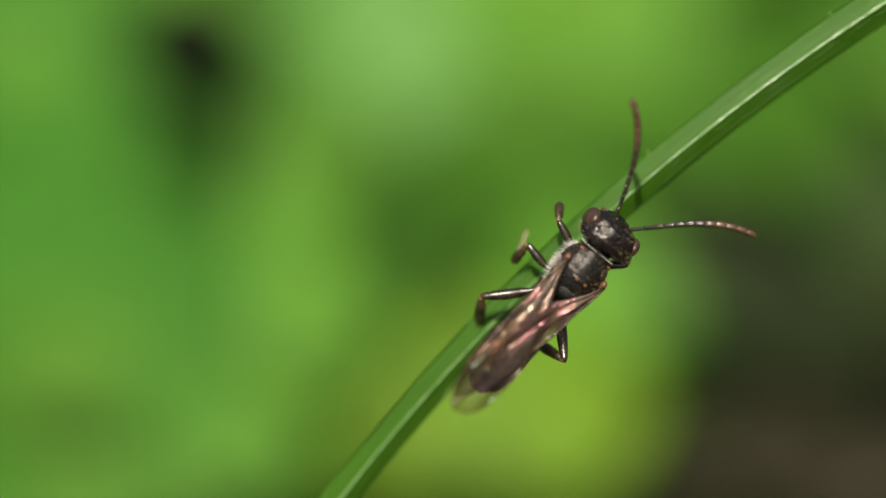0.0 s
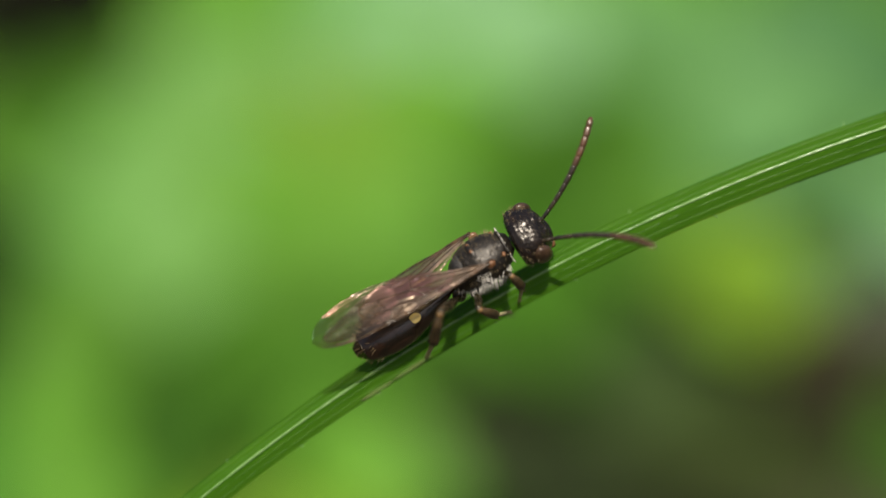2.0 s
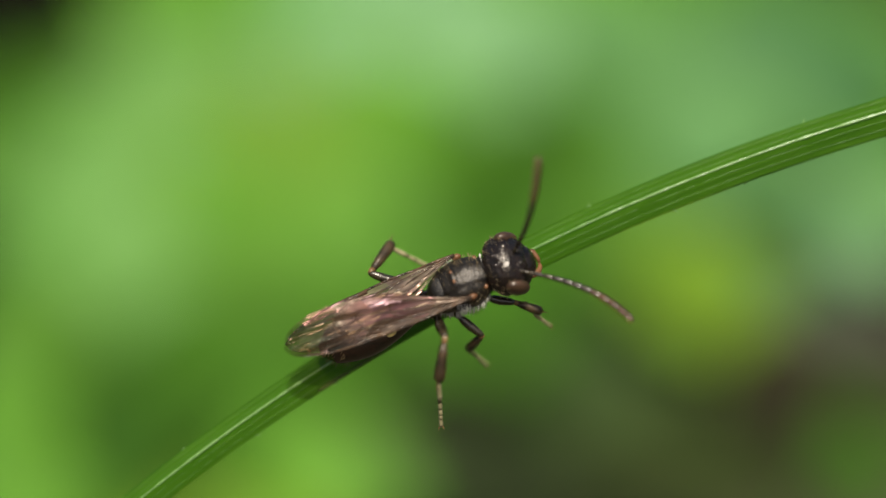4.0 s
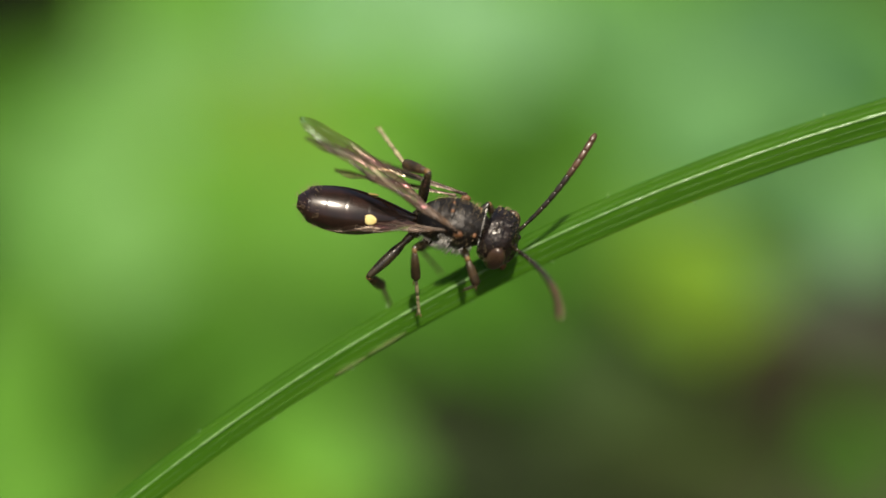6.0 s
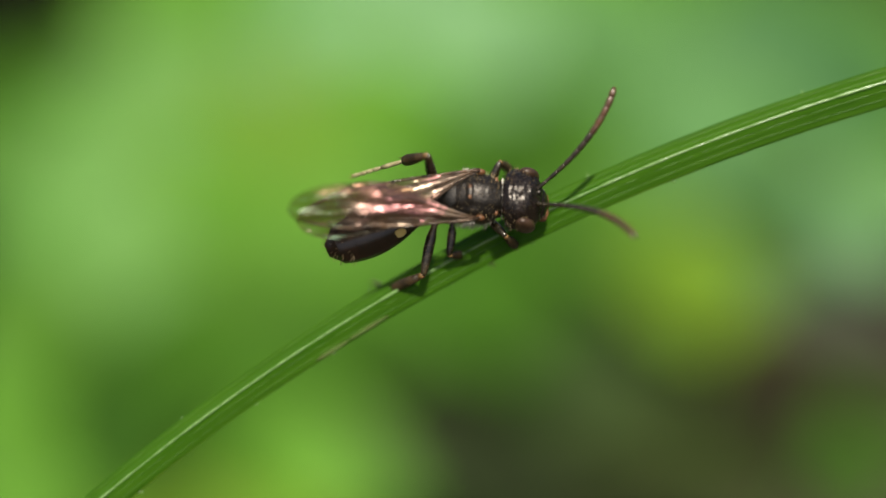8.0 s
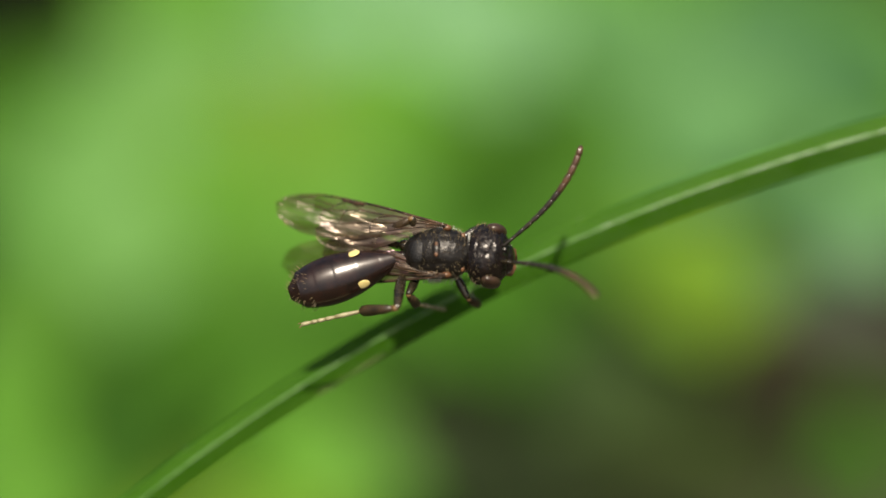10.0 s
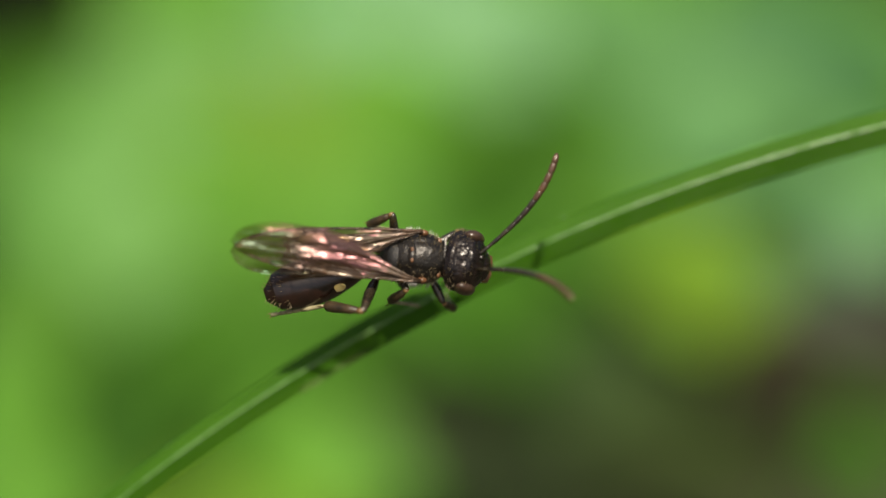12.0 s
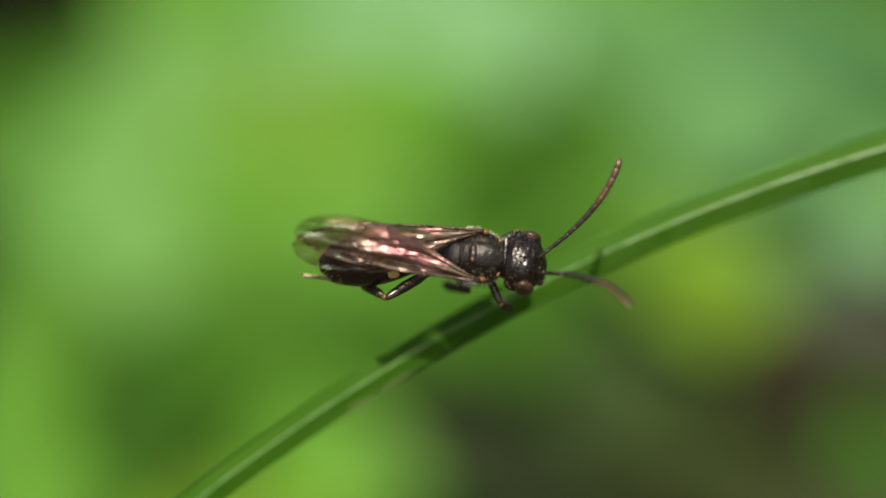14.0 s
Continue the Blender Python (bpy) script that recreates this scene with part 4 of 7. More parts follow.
    walk(part_of["abdomen"], [
        (0, mm(-0.920, 0.000, -0.200, 0.0, 10.5, -4.1)),
        (0.25, mm(-0.920, 0.000, -0.200, 0.0, 9.4, -3.7)),
        (0.5, mm(-0.920, 0.000, -0.200, 0.0, 7.9, -1.1)),
        (0.75, mm(-0.920, 0.000, -0.200, 0.0, 8.5, -1.3)),
        (1, mm(-0.920, 0.000, -0.200, 0.0, 6.2, 7.8)),
        (1.2, mm(-0.920, 0.000, -0.200, 0.0, 5.0, 3.0)),
        (1.5, mm(-0.920, 0.000, -0.200, 0.0, 2.0, -2.0)),
        (2, mm(-0.920, 0.000, -0.200, 0.0, -7.8, -4.0)),
        (2.5, mm(-0.920, 0.000, -0.200, 0.0, -6.6, 1.7)),
        (2.7, mm(-0.920, 0.000, -0.200, 0.0, -8.0, 2.1)),
        (4.8, mm(-0.920, 0.000, -0.200, -0.0, 5.2, -0.0)),
        (5, mm(-0.920, 0.000, -0.200, 0.0, 3.0, 3.0)),
        (5.5, mm(-0.920, 0.000, -0.200, 0.0, 15.2, 37.0)),
        (6, mm(-0.920, 0.000, -0.200, 0.0, 1.5, 6.9)),
        (6.5, mm(-0.920, 0.000, -0.200, -0.0, -8.2, -19.9)),
        (6.8, mm(-0.920, 0.000, -0.200, 0.0, 23.8, 22.8)),
        (7, mm(-0.920, 0.000, -0.200, 0.0, 27.7, 25.4)),
        (7.2, mm(-0.920, 0.000, -0.200, 0.0, 30.0, 58.3)),
        (7.5, mm(-0.920, 0.000, -0.200, 0.0, -12.7, 31.0)),
        (7.6, mm(-0.920, 0.000, -0.200, 0.0, 23.1, 16.4)),
        (7.7, mm(-0.920, 0.000, -0.200, 0.0, 50.4, -33.4)),
        (7.8, mm(-0.920, 0.000, -0.200, -0.0, 43.0, -8.3)),
        (8, mm(-0.920, 0.000, -0.200, 0.0, -2.3, 25.6)),
        (10.3, mm(-0.920, 0.000, -0.200, 0.0, -0.2, 16.9)),
        (10.5, mm(-0.920, 0.000, -0.200, 0.0, 21.6, -24.6)),
        (10.7, mm(-0.920, 0.000, -0.200, 0.0, 31.1, -15.9)),
        (11, mm(-0.920, 0.000, -0.200, 0.0, -1.4, 16.8)),
        (11.5, mm(-0.920, 0.000, -0.200, 0.0, 1.3, 6.8)),
        (12, mm(-0.920, 0.000, -0.200, 0.0, -0.7, 19.8)),
        (12.5, mm(-0.920, 0.000, -0.200, 0.0, 1.2, 7.9)),
        (13, mm(-0.920, 0.000, -0.200, 0.0, -2.0, 15.3)),
        (13.5, mm(-0.920, 0.000, -0.200, 0.0, -2.0, 11.7)),
        (14, mm(-0.920, 0.000, -0.200, 0.0, -2.3, 7.6))])
    walk(part_of["forewingL"], [
        (0, mm(0.250, 0.700, 0.500, 9.3, -23.0, 170.4)),
        (0.25, mm(0.250, 0.700, 0.500, 9.3, -23.1, 169.1)),
        (0.5, mm(0.250, 0.700, 0.500, 9.3, -23.9, 171.9)),
        (0.75, mm(0.250, 0.700, 0.500, 9.3, -23.9, 173.0)),
        (1, mm(0.250, 0.700, 0.500, 8.5, 3.2, -174.7)),
        (1.2, mm(0.250, 0.700, 0.500, 8.5, 3.1, -174.6)),
        (1.5, mm(0.250, 0.700, 0.500, 8.5, 13.5, 167.1)),
        (2, mm(0.250, 0.700, 0.500, 8.5, 12.2, 167.4)),
        (2.5, mm(0.250, 0.700, 0.500, 8.3, 9.7, 164.0)),
        (2.7, mm(0.250, 0.700, 0.500, 8.3, 9.1, 164.5)),
        (4.8, mm(0.250, 0.700, 0.500, 8.5, -4.3, -174.1)),
        (5, mm(0.250, 0.700, 0.500, 8.5, 2.2, -174.2)),
        (5.5, mm(0.250, 0.700, 0.500, 8.5, 26.4, 156.5)),
        (6, mm(0.250, 0.700, 0.500, 38.9, 15.0, 156.5)),
        (6.25, mm(0.250, 0.700, 0.500, 0.2, -2.5, 165.0)),
        (6.5, mm(0.250, 0.700, 0.500, -41.4, -10.5, -177.1)),
        (6.8, mm(0.250, 0.700, 0.500, -43.0, 0.4, 143.7)),
        (7, mm(0.250, 0.700, 0.500, -35.4, -18.0, 149.1)),
        (7.2, mm(0.250, 0.700, 0.500, -53.2, -10.6, 167.6)),
        (7.5, mm(0.250, 0.700, 0.500, -68.4, -7.9, 177.6)),
        (7.6, mm(0.250, 0.700, 0.500, -46.7, -2.9, -175.0)),
        (7.7, mm(0.250, 0.700, 0.500, -53.1, -9.8, -170.2)),
        (7.8, mm(0.250, 0.700, 0.500, -6.0, -8.9, -166.7)),
        (8, mm(0.250, 0.700, 0.500, -9.7, -8.5, -165.4)),
        (10.3, mm(0.250, 0.700, 0.500, 8.6, 21.7, 162.3)),
        (10.5, mm(0.250, 0.700, 0.500, 8.7, 11.9, 178.6)),
        (10.7, mm(0.250, 0.700, 0.500, 8.5, -1.1, 177.8)),
        (11, mm(0.250, 0.700, 0.500, -14.2, -8.5, -175.7)),
        (11.5, mm(0.250, 0.700, 0.500, -14.2, -8.7, -176.6)),
        (12, mm(0.250, 0.700, 0.500, -14.2, -8.5, -176.0)),
        (12.5, mm(0.250, 0.700, 0.500, -14.2, -9.1, -177.5)),
        (13, mm(0.250, 0.700, 0.500, -14.2, -8.4, -174.9)),
        (13.5, mm(0.250, 0.700, 0.500, -14.2, -8.5, -175.6)),
        (14, mm(0.250, 0.700, 0.500, -14.2, -8.5, -175.7))])
    walk(part_of["hindwingL"], [
        (0, mm(-0.050, 0.660, 0.420, 6.8, -17.2, 176.7)),
        (0.25, mm(-0.050, 0.660, 0.420, 6.8, -17.3, 175.4)),
        (0.5, mm(-0.050, 0.660, 0.420, 7.0, -18.0, -182.2)),
        (0.75, mm(-0.050, 0.660, 0.420, 7.0, -18.0, -181.1)),
        (1, mm(-0.050, 0.660, 0.420, 8.8, 6.4, -170.2)),
        (1.2, mm(-0.050, 0.660, 0.420, 8.7, 6.3, -170.1)),
        (1.5, mm(-0.050, 0.660, 0.420, 10.0, 15.8, 173.8)),
        (2, mm(-0.050, 0.660, 0.420, 9.8, 14.6, 174.0)),
        (2.5, mm(-0.050, 0.660, 0.420, 9.4, 12.4, 170.9)),
        (2.7, mm(-0.050, 0.660, 0.420, 9.3, 11.9, 171.3)),
        (4.8, mm(-0.050, 0.660, 0.420, 8.2, -0.2, -169.7)),
        (5, mm(-0.050, 0.660, 0.420, 8.7, 5.4, -169.7)),
        (5.5, mm(-0.050, 0.660, 0.420, 12.1, 27.8, 164.8)),
        (6, mm(-0.050, 0.660, 0.420, 40.8, 17.5, 164.2)),
        (6.25, mm(-0.050, 0.660, 0.420, 0.2, 1.5, 171.6)),
        (6.5, mm(-0.050, 0.660, 0.420, -42.2, -5.7, -172.3)),
        (6.8, mm(-0.050, 0.660, 0.420, -42.5, 4.2, 152.0)),
        (7, mm(-0.050, 0.660, 0.420, -37.6, -13.2, 157.5)),
        (7.2, mm(-0.050, 0.660, 0.420, -54.0, -6.0, 174.1)),
        (7.5, mm(-0.050, 0.660, 0.420, -68.8, -3.5, -176.9)),
        (7.6, mm(-0.050, 0.660, 0.420, -46.8, 1.0, -170.5)),
        (7.7, mm(-0.050, 0.660, 0.420, -53.7, -5.1, -166.2)),
        (7.8, mm(-0.050, 0.660, 0.420, -6.6, -4.3, -163.2)),
        (8, mm(-0.050, 0.660, 0.420, -10.2, -4.0, -162.0)),
        (10.3, mm(-0.050, 0.660, 0.420, 11.3, 23.3, 169.7)),
        (10.5, mm(-0.050, 0.660, 0.420, 9.8, 14.1, -176.0)),
        (10.7, mm(-0.050, 0.660, 0.420, 8.4, 2.6, -176.8)),
        (11, mm(-0.050, 0.660, 0.420, -14.8, -4.0, -171.1)),
        (11.5, mm(-0.050, 0.660, 0.420, -14.9, -4.1, -171.8)),
        (12, mm(-0.050, 0.660, 0.420, -14.9, -4.0, -171.3)),
        (12.5, mm(-0.050, 0.660, 0.420, -15.0, -4.5, -172.7)),
        (13, mm(-0.050, 0.660, 0.420, -14.8, -3.9, -170.3)),
        (13.5, mm(-0.050, 0.660, 0.420, -14.8, -3.9, -170.9)),
        (14, mm(-0.050, 0.660, 0.420, -14.8, -4.0, -171.1))])
    walk(part_of["antennaL"], [
        (0, mm(1.856, 0.201, 0.082, 174.3, -8.1, 35.3)),
        (0.25, mm(1.857, 0.199, 0.095, 172.0, -11.2, 35.8)),
        (0.5, mm(1.842, 0.262, 0.097, 177.6, -4.7, 27.2)),
        (0.75, mm(1.843, 0.258, 0.094, 178.2, -3.6, 26.6)),
        (1, mm(1.877, 0.039, 0.096, 172.9, -11.1, 32.9)),
        (1.2, mm(1.877, 0.043, 0.097, 173.3, -10.3, 33.2)),
        (1.5, mm(1.763, -0.179, 0.062, 165.5, -32.0, 26.0)),
        (2, mm(1.732, -0.196, 0.080, 171.9, -26.6, 17.6)),
        (2.5, mm(1.730, -0.211, 0.034, 166.0, -35.7, 23.2)),
        (2.7, mm(1.729, -0.205, 0.029, 165.9, -35.3, 23.4)),
        (4.8, mm(1.702, 0.026, 0.676, 152.5, -66.0, 29.7)),
        (5, mm(1.857, 0.055, 0.314, 157.4, -21.8, 48.3)),
        (5.5, mm(1.872, 0.101, 0.090, 145.3, -34.8, 50.6)),
        (6, mm(1.873, 0.030, 0.022, 136.9, -39.5, 55.8)),
        (6.5, mm(1.870, 0.123, 0.112, 153.8, -35.9, 40.0)),
        (6.8, mm(1.872, 0.109, 0.125, 164.3, -21.2, 37.8)),
        (7, mm(1.872, 0.109, 0.125, 164.3, -21.3, 37.7)),
        (7.2, mm(1.872, 0.108, 0.126, 164.2, -21.6, 37.6)),
        (7.5, mm(1.871, 0.116, 0.114, 154.4, -30.6, 43.4)),
        (7.6, mm(1.871, 0.116, 0.114, 154.4, -30.6, 43.4)),
        (7.7, mm(1.822, 0.112, 0.426, 156.9, -20.0, 51.3)),
        (7.8, mm(1.822, 0.111, 0.427, 156.7, -20.2, 51.2)),
        (8, mm(1.823, 0.111, 0.421, 156.9, -20.0, 51.2)),
        (10.3, mm(1.813, 0.081, 0.459, 163.5, -13.5, 51.8)),
        (10.5, mm(1.813, 0.080, 0.460, 163.4, -13.6, 51.8)),
        (10.7, mm(1.811, 0.080, 0.466, 163.1, -13.9, 51.8)),
        (11, mm(1.790, 0.055, 0.520, 165.3, -11.9, 51.8)),
        (11.5, mm(1.792, 0.082, 0.511, 167.9, -9.5, 52.5)),
        (12, mm(1.827, 0.035, 0.428, 164.9, -11.6, 53.4)),
        (12.5, mm(1.748, 0.186, 0.567, 175.3, -3.7, 51.7)),
        (13, mm(1.818, 0.005, 0.456, 165.1, -11.8, 52.5)),
        (13.5, mm(1.816, 0.004, 0.462, 164.6, -11.9, 53.0)),
        (14, mm(1.820, -0.020, 0.451, 163.3, -12.7, 53.8))])
    walk(part_of["legL1"], [
        (0, mm(0.450, 0.360, -0.520, 159.4, 17.7, 66.8)),
        (0.25, mm(0.450, 0.360, -0.520, 159.7, 15.7, 66.7)),
        (0.5, mm(0.450, 0.360, -0.520, 159.1, 13.1, 74.0)),
        (0.75, mm(0.450, 0.360, -0.520, 159.1, 12.7, 74.2)),
        (1, mm(0.450, 0.360, -0.520, 159.1, -30.6, 74.2)),
        (1.2, mm(0.450, 0.360, -0.520, 159.1, -31.2, 74.2)),
        (1.5, mm(0.450, 0.360, -0.520, 168.4, 12.1, 36.3)),
        (2, mm(0.450, 0.360, -0.520, 168.4, 12.1, 36.3)),
        (2.5, mm(0.450, 0.360, -0.520, 168.4, 12.1, 36.3)),
        (2.7, mm(0.450, 0.360, -0.520, 168.4, 12.1, 36.3)),
        (4.8, mm(0.450, 0.360, -0.520, 168.4, 12.1, 36.3)),
        (5, mm(0.450, 0.360, -0.520, 161.7, -30.0, 63.7)),
        (5.5, mm(0.450, 0.360, -0.520, 166.1, -29.6, 48.2)),
        (6, mm(0.450, 0.360, -0.520, 165.0, -33.6, 50.6)),
        (6.5, mm(0.450, 0.360, -0.520, 165.8, -33.9, 48.1)),
        (6.8, mm(0.450, 0.360, -0.520, 168.4, 12.1, 36.3)),
        (7, mm(0.450, 0.360, -0.520, 168.4, 12.1, 36.3)),
        (7.2, mm(0.450, 0.360, -0.520, 168.4, 12.1, 36.3)),
        (7.5, mm(0.450, 0.360, -0.520, 168.4, 12.1, 36.3)),
        (7.6, mm(0.450, 0.360, -0.520, 168.4, 12.1, 36.3)),
        (7.7, mm(0.450, 0.360, -0.520, 162.2, -17.3, 64.7)),
        (7.8, mm(0.450, 0.360, -0.520, 162.2, -17.5, 64.7)),
        (8, mm(0.450, 0.360, -0.520, 162.1, -17.5, 64.9)),
        (10.3, mm(0.450, 0.360, -0.520, 168.4, 12.1, 36.3)),
        (10.5, mm(0.450, 0.360, -0.520, 168.4, 12.1, 36.3)),
        (10.7, mm(0.450, 0.360, -0.520, 168.4, 12.1, 36.3)),
        (11, mm(0.450, 0.360, -0.520, 168.4, 12.1, 36.3)),
        (11.5, mm(0.450, 0.360, -0.520, 168.4, 12.1, 36.3)),
        (12, mm(0.450, 0.360, -0.520, 168.4, 12.1, 36.3)),
        (12.5, mm(0.450, 0.360, -0.520, 168.4, 12.1, 36.3)),
        (13, mm(0.450, 0.360, -0.520, 168.4, 12.1, 36.3)),
        (13.5, mm(0.450, 0.360, -0.520, 168.4, 12.1, 36.3)),
        (14, mm(0.450, 0.360, -0.520, 168.4, 12.1, 36.3))])
    walk(part_of["tibiaL1"], [
        (0, mm(1.000, 0.000, -0.000, -0.0, -62.4, -0.0)),
        (0.25, mm(1.000, -0.000, 0.000, 0.0, -64.2, -0.0)),
        (0.5, mm(1.000, 0.000, -0.000, 0.0, -69.1, 0.0)),
        (0.75, mm(1.000, -0.000, 0.000, -0.0, -69.6, 0.0)),
        (1, mm(1.000, -0.000, 0.000, 180.0, -69.8, 180.0)),
        (1.2, mm(1.000, 0.000, 0.000, 180.0, -69.2, -180.0)),
        (1.5, mm(1.000, 0.000, 0.000, -0.0, -59.3, -0.0)),
        (2, mm(1.000, 0.000, 0.000, -0.0, -59.3, -0.0)),
        (2.5, mm(1.000, 0.000, 0.000, -0.0, -59.3, -0.0)),
        (2.7, mm(1.000, 0.000, 0.000, -0.0, -59.3, -0.0)),
        (4.8, mm(1.000, 0.000, 0.000, -0.0, -59.3, -0.0)),
        (5, mm(1.000, -0.000, -0.000, -180.0, -73.4, -180.0)),
        (5.5, mm(1.000, 0.000, 0.000, 180.0, -77.5, 180.0)),
        (6, mm(1.000, 0.000, -0.000, 180.0, -73.2, -180.0)),
        (6.5, mm(1.000, -0.000, 0.000, 180.0, -73.3, -180.0)),
        (6.8, mm(1.000, 0.000, 0.000, -0.0, -59.3, -0.0)),
        (7, mm(1.000, 0.000, 0.000, -0.0, -59.3, -0.0)),
        (7.2, mm(1.000, 0.000, 0.000, -0.0, -59.3, -0.0)),
        (7.5, mm(1.000, 0.000, 0.000, -0.0, -59.3, -0.0)),
        (7.6, mm(1.000, 0.000, 0.000, -0.0, -59.3, -0.0)),
        (7.7, mm(1.000, -0.000, 0.000, 180.0, -85.2, -180.0)),
        (7.8, mm(1.000, -0.000, 0.000, 180.0, -85.0, -180.0)),
        (8, mm(1.000, -0.000, 0.000, 180.0, -84.9, -180.0)),
        (10.3, mm(1.000, 0.000, 0.000, -0.0, -59.3, -0.0)),
        (10.5, mm(1.000, 0.000, 0.000, -0.0, -59.3, -0.0)),
        (10.7, mm(1.000, 0.000, 0.000, -0.0, -59.3, -0.0)),
        (11, mm(1.000, 0.000, 0.000, -0.0, -59.3, -0.0)),
        (11.5, mm(1.000, 0.000, 0.000, -0.0, -59.3, -0.0)),
        (12, mm(1.000, 0.000, 0.000, -0.0, -59.3, -0.0)),
        (12.5, mm(1.000, 0.000, 0.000, -0.0, -59.3, -0.0)),
        (13, mm(1.000, 0.000, 0.000, -0.0, -59.3, -0.0)),
        (13.5, mm(1.000, 0.000, 0.000, -0.0, -59.3, -0.0)),
        (14, mm(1.000, 0.000, 0.000, -0.0, -59.3, -0.0))])
    walk(part_of["tarsusL1"], [
        (0, mm(1.417, 0.000, 0.797, 120.6, -63.3, -117.9)),
        (0.25, mm(1.392, -0.000, 0.810, 125.1, -62.8, -122.0)),
        (0.5, mm(1.321, 0.000, 0.841, 125.8, -58.1, -121.4)),
        (0.75, mm(1.314, 0.000, 0.843, 126.4, -57.8, -122.0)),
        (1, mm(0.689, -0.000, 0.844, 171.8, -25.1, -161.3)),
        (1.2, mm(0.680, -0.000, 0.841, 172.1, -24.5, -161.6)),
        (1.5, mm(1.460, 0.000, 0.774, -177.9, -74.7, 177.9)),
        (2, mm(1.460, 0.000, 0.774, -177.9, -74.7, 177.9)),
        (2.5, mm(1.460, 0.000, 0.774, -177.9, -74.7, 177.9)),
        (2.7, mm(1.460, 0.000, 0.774, -177.9, -74.7, 177.9)),
        (4.8, mm(1.460, 0.000, 0.774, -177.9, -74.7, 177.9)),
        (5, mm(0.743, -0.000, 0.862, 174.2, -27.8, -167.8)),
        (5.5, mm(0.805, 0.000, 0.879, 179.2, -31.5, -178.5)),
        (6, mm(0.739, -0.000, 0.861, 179.0, -27.2, -177.7)),
        (6.5, mm(0.741, -0.000, 0.862, 179.8, -27.3, -179.5)),
        (6.8, mm(1.460, 0.000, 0.774, -177.9, -74.7, 177.9)),
        (7, mm(1.460, 0.000, 0.774, -177.9, -74.7, 177.9)),
        (7.2, mm(1.460, 0.000, 0.774, -177.9, -74.7, 177.9)),
        (7.5, mm(1.460, 0.000, 0.774, -177.9, -74.7, 177.9)),
        (7.6, mm(1.460, 0.000, 0.774, -177.9, -74.7, 177.9)),
        (7.7, mm(0.924, -0.000, 0.897, 168.0, -39.4, -161.5)),
        (7.8, mm(0.921, -0.000, 0.897, 168.1, -39.3, -161.6)),
        (8, mm(0.920, -0.000, 0.896, 168.0, -39.2, -161.5)),
        (10.3, mm(1.460, 0.000, 0.774, -177.9, -74.7, 177.9)),
        (10.5, mm(1.460, 0.000, 0.774, -177.9, -74.7, 177.9)),
        (10.7, mm(1.460, 0.000, 0.774, -177.9, -74.7, 177.9)),
        (11, mm(1.460, 0.000, 0.774, -177.9, -74.7, 177.9)),
        (11.5, mm(1.460, 0.000, 0.774, -177.9, -74.7, 177.9)),
        (12, mm(1.460, 0.000, 0.774, -177.9, -74.7, 177.9)),
        (12.5, mm(1.460, 0.000, 0.774, -177.9, -74.7, 177.9)),
        (13, mm(1.460, 0.000, 0.774, -177.9, -74.7, 177.9)),
        (13.5, mm(1.460, 0.000, 0.774, -177.9, -74.7, 177.9)),
        (14, mm(1.460, 0.000, 0.774, -177.9, -74.7, 177.9))])
